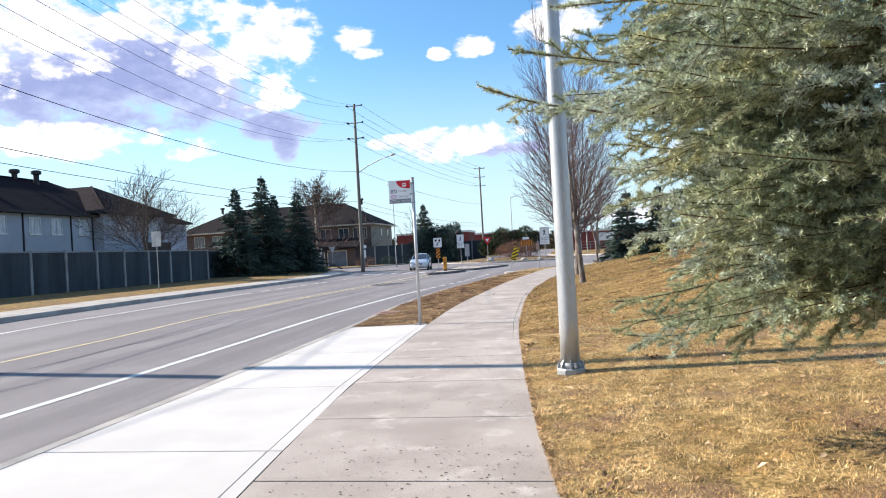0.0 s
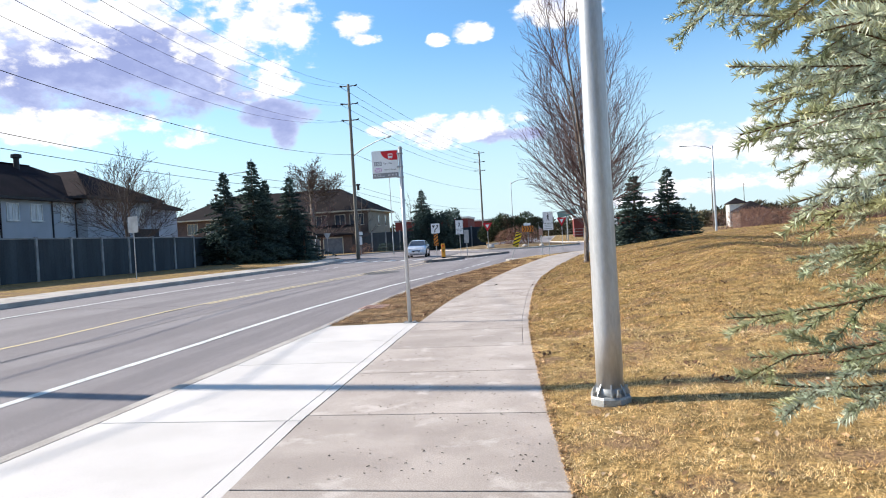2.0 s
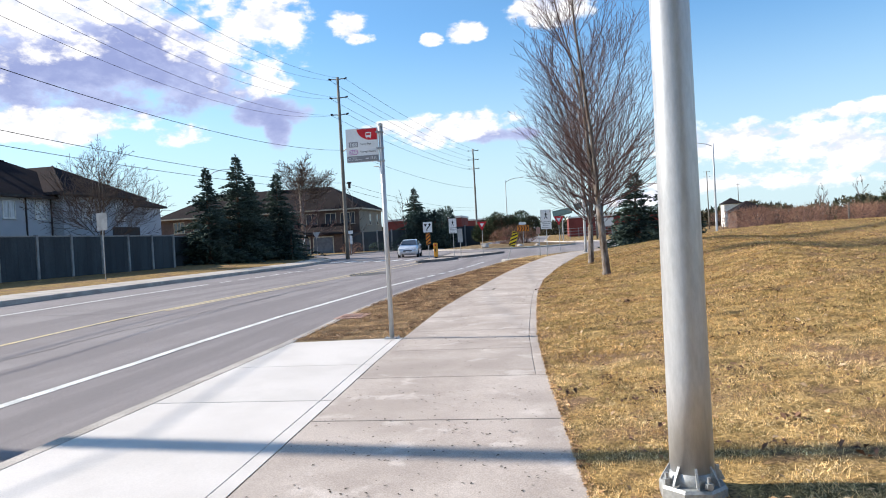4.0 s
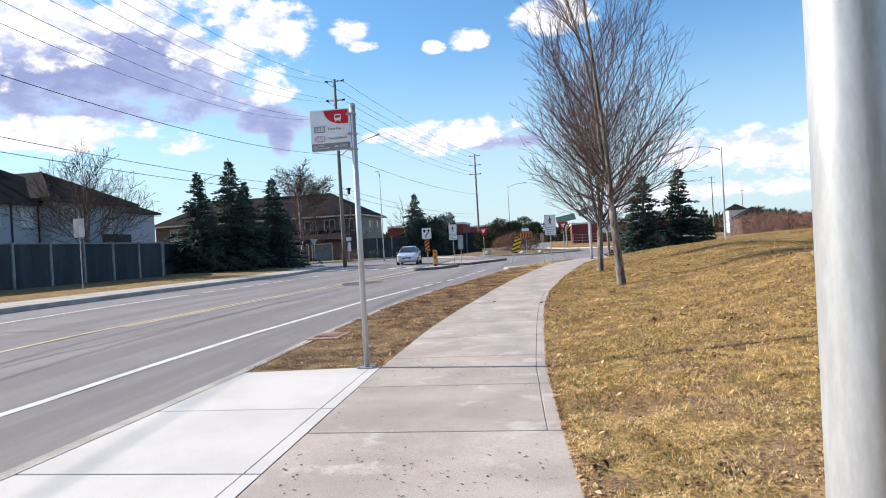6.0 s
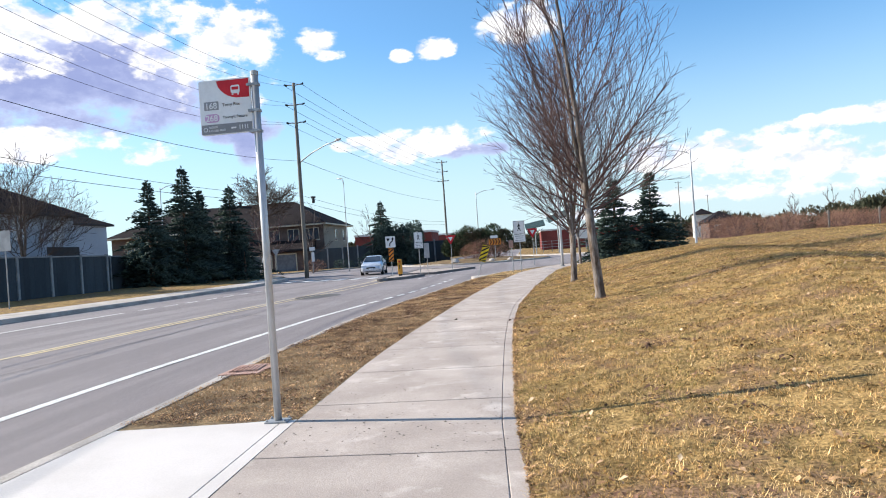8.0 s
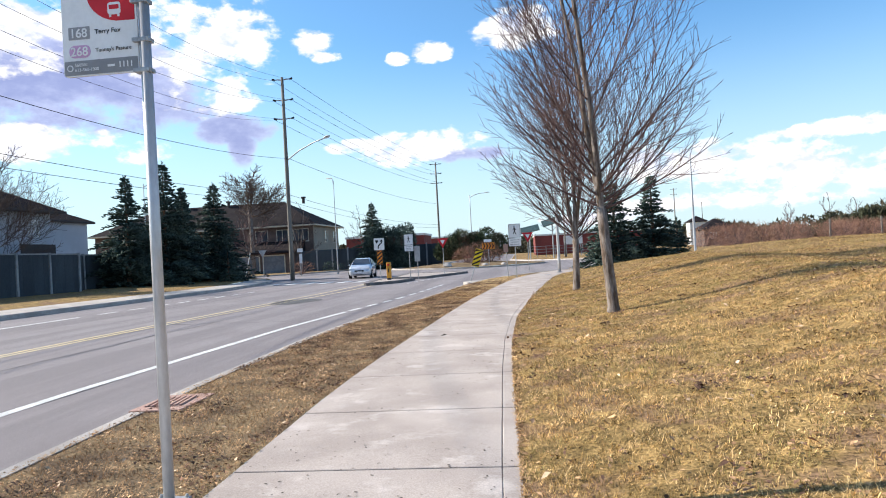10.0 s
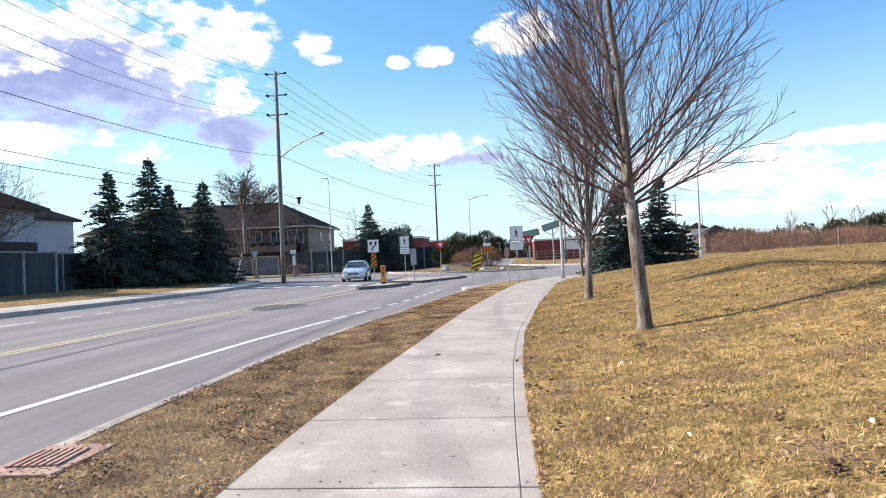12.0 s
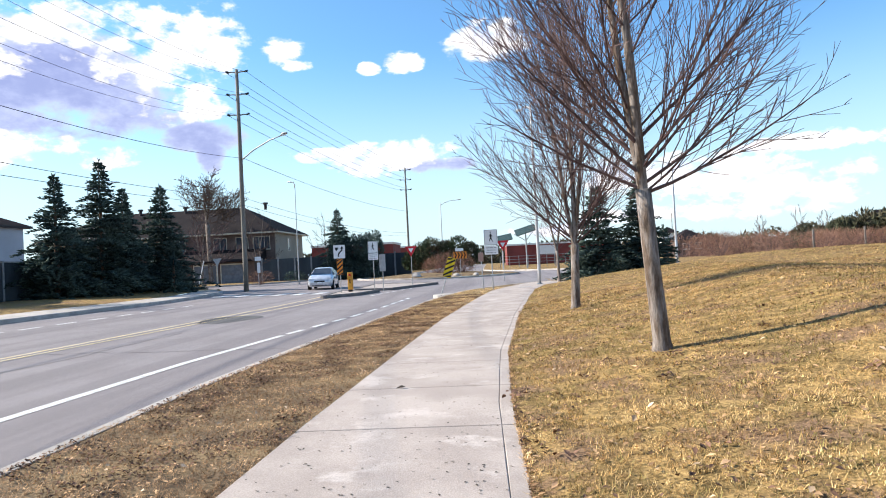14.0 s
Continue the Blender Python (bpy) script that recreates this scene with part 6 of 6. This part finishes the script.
    for k in range(BOUGHS):
        z = 1.32 + 0.40 * (k % 7) + rng.uniform(-0.07, 0.07)
        a = radians(138 + 112 * ((k * 0.5698) % 1.0))
        if a < radians(188) and z < 1.5:
            continue
        rise = rng.uniform(-0.05, 0.14)
        L = reach(z + 2.6 * rise) * (1.04 - 0.30 * rng.random() ** 1.3)
        if z + 2.6 * rise < 2.75 and a < radians(190):
            L = min(L, 2.98 / (0.435 * math.sin(a) - math.cos(a)))
        shoot(Vector((0, 0, z)), Vector((math.cos(a), math.sin(a), rise)).normalized(), L, 0, rng.uniform(-0.2, 0.05), 0.009, 1.0, 0.45)
    for k in range(30):
        a = radians(146 + 66 * ((k * 0.7548) % 1.0))
        L = min(2.55 * (1.04 - 0.24 * rng.random()), 2.70 / (0.435 * math.sin(a) - math.cos(a)) if a < radians(190) else 3)
        shoot(Vector((0, 0, 1.38 + 0.14 * (k % 5))), Vector((math.cos(a), math.sin(a), rng.uniform(-0.02, 0.08))).normalized(), L, 0, rng.uniform(-0.15, 0.02), 0.008, 1.0, 0.45)
    for k in range(30):
        a = radians(138 + 36 * ((k * 0.5698) % 1.0))
        z = 1.5 + 1.9 * ((k * 0.7548) % 1.0)
        L = min(reach(z) * (1.02 - 0.2 * rng.random()), 2.98 / (0.435 * math.sin(a) - math.cos(a)))
        shoot(Vector((0, 0, z)), Vector((math.cos(a), math.sin(a), rng.uniform(-0.03, 0.1))).normalized(), L, 0, rng.uniform(-0.15, 0.05), 0.009, 1.0, 0.45)
    for k in range(11):
        a = radians(160 + 44 * ((k * 0.5698) % 1.0))
        shoot(Vector((0, 0, rng.uniform(1.0, 1.3))), Vector((math.cos(a), math.sin(a), 0.0)).normalized(), rng.uniform(1.8, 2.15), 0, -0.1, 0.008, 1.0, 0.4)
    for k in range(12):
        a = radians(192 + 46 * ((k * 0.5698) % 1.0))
        shoot(Vector((0, 0, 1.2 + 0.2 * (k % 3))), Vector((math.cos(a), math.sin(a), rng.uniform(-0.02, 0.08))).normalized(), 2.5 * (1.03 - 0.22 * rng.random()), 0, rng.uniform(-0.2, 0.0), 0.008, 1.0, 0.5)
    for tip, h, r in (((-0.54, 5.06, 2.74), 2.3, 0.020), ((-0.30, 4.95, 2.95), 2.6, 0.014), ((-0.15, 5.3, 2.55), 2.2, 0.014), ((0.33, 5.36, 1.10), 1.35, 0.015), ((0.62, 5.0, 0.98), 1.25, 0.012), ((0.3, 5.75, 2.72), 2.3, 0.018), ((0.0, 5.2, 3.3), 2.9, 0.018), ((0.40, 5.3, 0.95), 1.25, 0.017), ((0.40, 5.15, 0.88), 1.1, 0.012), ((0.7, 4.4, 1.05), 1.3, 0.012), ((1.25, 2.9, 0.98), 1.25, 0.012)):
        root = Vector((0, 0, h))
        way = Vector(tip) - Vector(at) - root
        shoot(root, (way + Vector((0, 0, 0.15))).normalized(), way.length, 0, -0.12, r, 1.0, 0.4, root + way)
    part("limb", wood, SHOOT, ob, "brown twigs", kind="stuff")
    A = np.array([tuple(p) for p in seg_a])
    B = np.array([tuple(p) for p in seg_b])
    full = np.array(dens)
    length = np.linalg.norm(B - A, axis=1)
    per_metre = min(1200, NEEDLE_BUDGET / float(np.sum(length * full)))
    count = np.maximum(1, length * per_metre * full).astype(int)
    idx = np.repeat(np.arange(len(A)), count)
    n = len(idx)
    axis = (B - A)[idx] / length[idx][:, None]
    p = A[idx] + (B - A)[idx] * rs.uniform(0, 1, n)[:, None]
    rand = rs.normal(size=(n, 3)) + np.array([0, 0, 0.35])
    perp = rand - axis * np.sum(rand * axis, axis=1)[:, None]
    perp /= np.linalg.norm(perp, axis=1)[:, None] + 1e-9
    d = perp * 0.85 + axis * rs.uniform(0.35, 0.95, n)[:, None]
    d /= np.linalg.norm(d, axis=1)[:, None]
    w = np.cross(d, rs.normal(size=(n, 3)))
    w /= np.linalg.norm(w, axis=1)[:, None] + 1e-9
    L = rs.uniform(0.030, 0.045, n)[:, None]
    W = rs.uniform(0.0030, 0.0047, n)[:, None] / np.maximum(full[idx], 0.3)[:, None]
    v = np.stack([p - w * W, p + w * W, p + d * L], axis=1).reshape(-1, 3)
    big_mesh("needles", v, np.arange(n * 3).reshape(-1, 3), NEEDLE, ob, "stiff blue-green needles", "stuff")
    return ob


near_spruce((3.1, 4.9, land_z(3.1, 4.9)))


# ---- grass and litter ----
def blades(name, pts, length, width, flat, mat, seed, label, simple=False):
    rs = np.random.RandomState(seed)
    n = len(pts)
    z = np.array([land_z(x, y) for x, y in pts]) - 0.004
    p = np.column_stack([pts, z])
    a = rs.uniform(0, 2 * np.pi, n)
    el = rs.uniform(flat[0], flat[1], n)
    d = np.column_stack([np.cos(a) * np.cos(el), np.sin(a) * np.cos(el), np.sin(el)])
    L = (length * rs.uniform(0.5, 1.3, n))[:, None]
    W = (width * rs.uniform(0.6, 1.3, n))[:, None]
    side = np.column_stack([-np.sin(a), np.cos(a), np.zeros(n)])
    mid = p + d * L * 0.55 + np.array([0, 0, 1]) * L * 0.12
    tip = p + d * L
    if simple:
        return big_mesh(name, np.stack([p - side * W, p + side * W, tip], axis=1).reshape(-1, 3), np.arange(n * 3).reshape(-1, 3), mat, None, label, "stuff", "grass")
    v = np.stack([p - side * W, p + side * W, mid - side * W * 0.8, mid + side * W * 0.8, tip], axis=1).reshape(-1, 3)
    t = (np.array([(0, 1, 3), (0, 3, 2), (2, 3, 4)])[None] + np.arange(n)[:, None, None] * 5).reshape(-1, 3)
    return big_mesh(name, v, t, mat, None, label, "stuff", "grass")


def lawn_points(n, y0, y1, w0, w1, seed, power=1.6):
    rs = np.random.RandomState(seed)
    y = rs.uniform(y0, y1, n)
    edge = np.interp(y, [p[0] for p in WALK_RIGHT], [p[1] for p in WALK_RIGHT])
    x = edge - 0.015 + (w0 + (w1 - w0) * rs.uniform(0, 1, n) ** power)
    keep = np.array([0.22 + 1.2 * (noise.noise(Vector((a * 3.5, b * 3.5, 0))) + 0.35) + 0.9 * noise.noise(Vector((a * 22, b * 22, 5))) for a, b in zip(x, y)]) > rs.uniform(0, 0.8, n)
    return np.column_stack([x, y])[keep]


def verge_points(n, y0, y1, seed):
    rs = np.random.RandomState(seed)
    y = rs.uniform(y0, y1, n)
    l = np.interp(y, [p[0] for p in WALK_LEFT], [p[1] for p in WALK_LEFT])
    kx = np.interp(y, [p[1] for p in NEAR_KERB[1:12]], [p[0] for p in NEAR_KERB[1:12]]) + 0.085
    x = kx + (l - kx) * rs.uniform(0, 1, n)
    return np.column_stack([x, y])


blades("lawn_grass", lawn_points(175000, 3.0, 12, 0, 4.2, 31, 1.2), 0.040, 0.0021, (0.02, 0.6), BLADE_PALE, 32, "bleached flattened straw grass beside the sidewalk", True)
blades("lawn_grass", lawn_points(300000, 3.0, 20, 0, 4.8, 1, 1.25), 0.044, 0.0021, (0.05, 1.05), BLADE, 2, "dry straw grass beside the sidewalk", True)
blades("lawn_grass", lawn_points(190000, 12, 34, 0, 9, 3, 1.2), 0.056, 0.0042, (0.1, 1.1), BLADE_OLD, 4, "dry straw grass on the slope", True)
blades("lawn_grass", lawn_points(70000, 26, 60, 0, 22, 5, 1.0), 0.08, 0.009, (0.1, 0.9), BLADE_OLD, 6, "dry straw grass near the crest", True)
blades("verge_grass", verge_points(60000, 14.4, 34, 17), 0.048, 0.0026, (0.1, 1.1), LITTER, 9, "short weathered grass of the verge", True)
blades("verge_grass", verge_points(40000, 14.4, 34, 7), 0.045, 0.0024, (0.05, 0.9), LITTER, 8, "short brown dead grass of the verge", True)
blades("verge_grass", verge_points(16000, 30, 48, 9), 0.06, 0.005, (0.05, 0.9), BLADE, 10, "short dry grass at the end of the verge", True)


def litter(name, pts, heights, size, mat, seed, label, curl=0.4):
    rs = np.random.RandomState(seed)
    n = len(pts)
    p = np.column_stack([pts, heights])
    a = rs.uniform(0, 2 * np.pi, n)
    u = np.column_stack([np.cos(a), np.sin(a), rs.uniform(-curl, curl, n)])
    w = np.column_stack([-np.sin(a), np.cos(a), rs.uniform(-curl, curl, n)])
    S = (size * rs.uniform(0.5, 1.4, n))[:, None]
    up = np.array([0, 0, 1.0])
    v = np.stack([p - u * S, p - w * S * 0.55 + up * S * curl * 0.4, p + u * S, p + w * S * 0.55 + up * S * curl * 0.4], axis=1).reshape(-1, 3)
    t = (np.array([(0, 1, 2), (0, 2, 3)])[None] + np.arange(n)[:, None, None] * 4).reshape(-1, 3)
    return big_mesh(name, v, t, mat, None, label, "stuff", "litter")


def tufts(n, y0, y1, w1, per, length, width, mat, seed, label):
    """Taller clumps of upright blades in the lawn."""
    c = lawn_points(n, y0, y1, 0.05, w1, seed, 1.15)
    rs = np.random.RandomState(seed + 1)
    pts = np.repeat(c, per, axis=0) + rs.normal(size=(len(c) * per, 2)) * 0.035
    return blades("lawn_tuft", pts, length, width, (0.1, 1.1), mat, seed + 2, label, True)


tufts(3500, 4, 24, 6, 13, 0.040, 0.0018, BLADE, 61, "taller clumps of straw grass")
tufts(6000, 9, 26, 7, 13, 0.038, 0.0022, BLADE_GREEN, 71, "taller clumps of olive grass")
tufts(6000, 16, 46, 13, 10, 0.060, 0.0040, BLADE_GREEN, 81, "olive grass clumps on the slope")

P = np.vstack([lawn_points(9000, 4, 34, 0, 8, 11, 1.2), lawn_points(16000, 12, 40, 0, 12, 22, 1.0)])
litter("dead_leaves", P, [land_z(x, y) + 0.02 for x, y in P], 0.022, LITTER, 12, "curled brown leaves in the dry lawn")
P = lawn_points(95000, 9, 44, 0, 13, 41, 1.1)
keep = np.array([noise.noise(Vector((a * 0.8, b * 0.8, 9))) + 0.7 * noise.noise(Vector((a * 3.1, b * 3.1, 2))) for a, b in P]) + np.random.RandomState(42).normal(0, 0.12, len(P)) > 0.17
P = P[keep]
litter("leaf_patches", P, [land_z(x, y) + 0.022 for x, y in P], 0.017, LEAF_DARK, 43, "patches of dark rotting leaves in the dry lawn", 0.5)
P = lawn_points(1900, 3.5, 32, 0, 9, 51, 1.1)
litter("curled_leaves", P, [land_z(x, y) + 0.03 for x, y in P], 0.025, LEAF_PALE, 52, "large pale curled leaves on the lawn", 0.6)
P = lawn_points(1500, 3.5, 32, 0, 9, 53, 1.1)
P = np.repeat(P[::6], 6, axis=0) + np.random.RandomState(54).normal(size=(len(P[::6]) * 6, 2)) * 0.05
litter("curled_leaves", P, [land_z(x, y) + 0.028 for x, y in P], 0.026, LEAF_DARK, 55, "small heaps of dark curled leaves on the lawn", 0.7)
P = verge_points(26000, 14.4, 42, 56)
keep = np.array([noise.noise(Vector((a * 1.3, b * 1.1, 7))) for a, b in P]) > 0.02
P = P[keep]
litter("leaf_patches", P, [land_z(x, y) + 0.018 for x, y in P], 0.015, LEAF_DARK, 57, "patches of dark rotting leaves on the verge", 0.6)
P = verge_points(900, 14.4, 34, 58)
litter("curled_leaves", P, [land_z(x, y) + 0.028 for x, y in P], 0.018, LEAF_PALE, 59, "pale curled leaves on the verge", 0.6)
P = verge_points(20000, 14.4, 40, 13)
litter("dead_leaves", P, [land_z(x, y) + 0.015 for x, y in P], 0.013, LITTER, 14, "curled brown leaves on the verge")
P = np.column_stack([np.interp(q := np.random.RandomState(18).uniform(3, 30, 7000), [p[0] for p in WALK_RIGHT], [p[1] for p in WALK_RIGHT]) + np.abs(np.random.RandomState(19).normal(0, 0.035, 7000)) - 0.012, q])
litter("edge_litter", P, [walk_h(x, y) + 0.004 for x, y in P], 0.013, LITTER, 20, "brown dead leaf bits along the sidewalk edge")
rs = np.random.RandomState(15)
yy = 3 + 33 * rs.uniform(0, 1, 4500) ** 1.2
l = np.interp(yy, [p[0] for p in WALK_LEFT], [p[1] for p in WALK_LEFT])
r = np.interp(yy, [p[0] for p in WALK_RIGHT], [p[1] for p in WALK_RIGHT])
clump = np.array([noise.noise(Vector((q * 0.9, 3, 0))) for q in yy])
xx = l + (r - l) * (0.03 + 0.94 * rs.uniform(0, 1, 4500) ** 0.9)
keep = clump + rs.uniform(-0.25, 0.25, 4500) > 0.02
P = np.column_stack([xx, yy])[keep]
litter("walk_debris", P, [walk_h(x, y) + 0.0035 for x, y in P], 0.0115, SPECK, 16, "small dark specks of grit on the sidewalk", 0.2)
ob = thing("fallen_leaf", (-2.16, 21.47, walk_h(0, 21.5) + 0.004), "single dark curled leaf on the sidewalk", "leaf")
part("blade", Shape().add([(-0.06, 0, 0), (-0.01, -0.028, 0.022), (0.05, -0.006, 0.012), (0.0, 0.026, 0.03), (-0.01, 0, 0.006)], [(0, 1, 4), (1, 2, 4), (2, 3, 4), (3, 0, 4)]), SPECK, ob)


# ---- car ----
def saloon_car(at, turn):
    ob = thing("car", at, "small silver saloon car with dark windows on the road", "car", turn=turn)
    # sections along the length: y, half width, sill, shoulder, roof height, roof half width
    rows = [(-2.15, 0.60, 0.32, 0.60, 0.62, 0.50), (-2.02, 0.76, 0.22, 0.72, 0.76, 0.62), (-1.4, 0.83, 0.19, 0.84, 0.92, 0.68), (-0.95, 0.84, 0.19, 0.90, 1.00, 0.70),
            (-0.30, 0.845, 0.19, 0.93, 1.38, 0.58), (0.35, 0.845, 0.19, 0.94, 1.46, 0.56), (0.95, 0.84, 0.19, 0.95, 1.40, 0.56), (1.55, 0.83, 0.20, 0.97, 1.06, 0.62), (1.95, 0.78, 0.26, 0.92, 0.98, 0.60), (2.12, 0.66, 0.34, 0.74, 0.76, 0.54)]
    s = Shape()
    v = []
    for y_, w, lo, sh, top, rw in rows:
        v += [(-w * 0.9, y_, lo), (-w, y_, lo + 0.14), (-w, y_, sh - 0.12), (-w * 0.96, y_, sh), (-rw, y_, top - 0.03), (-rw * 0.8, y_, top), (rw * 0.8, y_, top), (rw, y_, top - 0.03), (w * 0.96, y_, sh), (w, y_, sh - 0.12), (w, y_, lo + 0.14), (w * 0.9, y_, lo)]
    f = [(i * 12 + j, i * 12 + (j + 1) % 12, (i + 1) * 12 + (j + 1) % 12, (i + 1) * 12 + j) for i in range(9) for j in range(12)] + [tuple(range(11, -1, -1)), tuple(108 + j for j in range(12))]
    s.add(v, f)
    part("body", s, CAR_PAINT, ob, "silver painted body", smooth=True, bevel=0.0)
    g = Shape()
    g.add([(-0.66, -0.985, 1.0), (0.66, -0.985, 1.0), (0.54, -0.33, 1.385), (-0.54, -0.33, 1.385)], [(0, 1, 2, 3)])
    part("windscreen", g.move(pose(0, -0.015, 0.012)), GLASS, ob)
    part("rear_window", Shape().add([(-0.56, 1.02, 1.38), (0.56, 1.02, 1.38), (0.62, 1.50, 1.10), (-0.62, 1.50, 1.10)], [(0, 1, 2, 3)]).move(pose(0, 0.012, 0.015)), GLASS, ob)
    for sgn in (-1, 1):
        for y0, y1, t0, t1 in ((-0.80, 0.28, -0.32, 0.26), (0.36, 1.40, 0.36, 1.0)):
            part("side_window", Shape().add([(sgn * 0.822, y0, 0.955), (sgn * 0.822, y1, 0.965), (sgn * 0.605, t1, 1.37), (sgn * 0.605, t0, 1.36)], [(0, 1, 2, 3)]), GLASS, ob)
        part("mirror", Shape().box((sgn * 0.86 - 0.07, -0.72, 0.93), (sgn * 0.94 + 0.07, -0.60, 1.06)), CAR_PAINT, ob, bevel=0.02)
        part("headlight", Shape().box((sgn * 0.60 - 0.14, -2.09, 0.60), (sgn * 0.60 + 0.14, -1.86, 0.76)), LAMP_LENS, ob, bevel=0.03)
        part("tail_light", Shape().box((sgn * 0.62 - 0.12, 1.98, 0.68), (sgn * 0.62 + 0.12, 2.10, 0.86)), SIGN_RED, ob, bevel=0.02)
        for y_ in (-1.32, 1.28):
            m = pose(sgn * 0.76, y_, 0.31, 0, 90, 0)
            wheel = part("wheel", lathe(Shape(), [(0.20, -0.10), (0.29, -0.10), (0.31, -0.07), (0.31, 0.07), (0.29, 0.10), (0.20, 0.10)], 20).move(m), TYRE, ob, smooth=False)
            part("rim", lathe(Shape(), [(0.20, -0.105), (0.18, -0.08), (0.18, 0.08), (0.20, 0.105)], 16).move(m), STEEL, wheel)
    part("grille", Shape().box((-0.34, -2.165, 0.50), (0.34, -2.10, 0.60)), SIGN_BLACK, ob, bevel=0.01)
    part("lower_grille", Shape().box((-0.48, -2.14, 0.28), (0.48, -2.05, 0.42)), SIGN_BLACK, ob, bevel=0.01)
    part("number_plate", Shape().box((-0.16, -2.18, 0.42), (0.16, -2.15, 0.52)), SIGN_WHITE, ob)
    return ob


saloon_car((-12.6, 61.5, road_z(-12.6, 61.5)), 6)
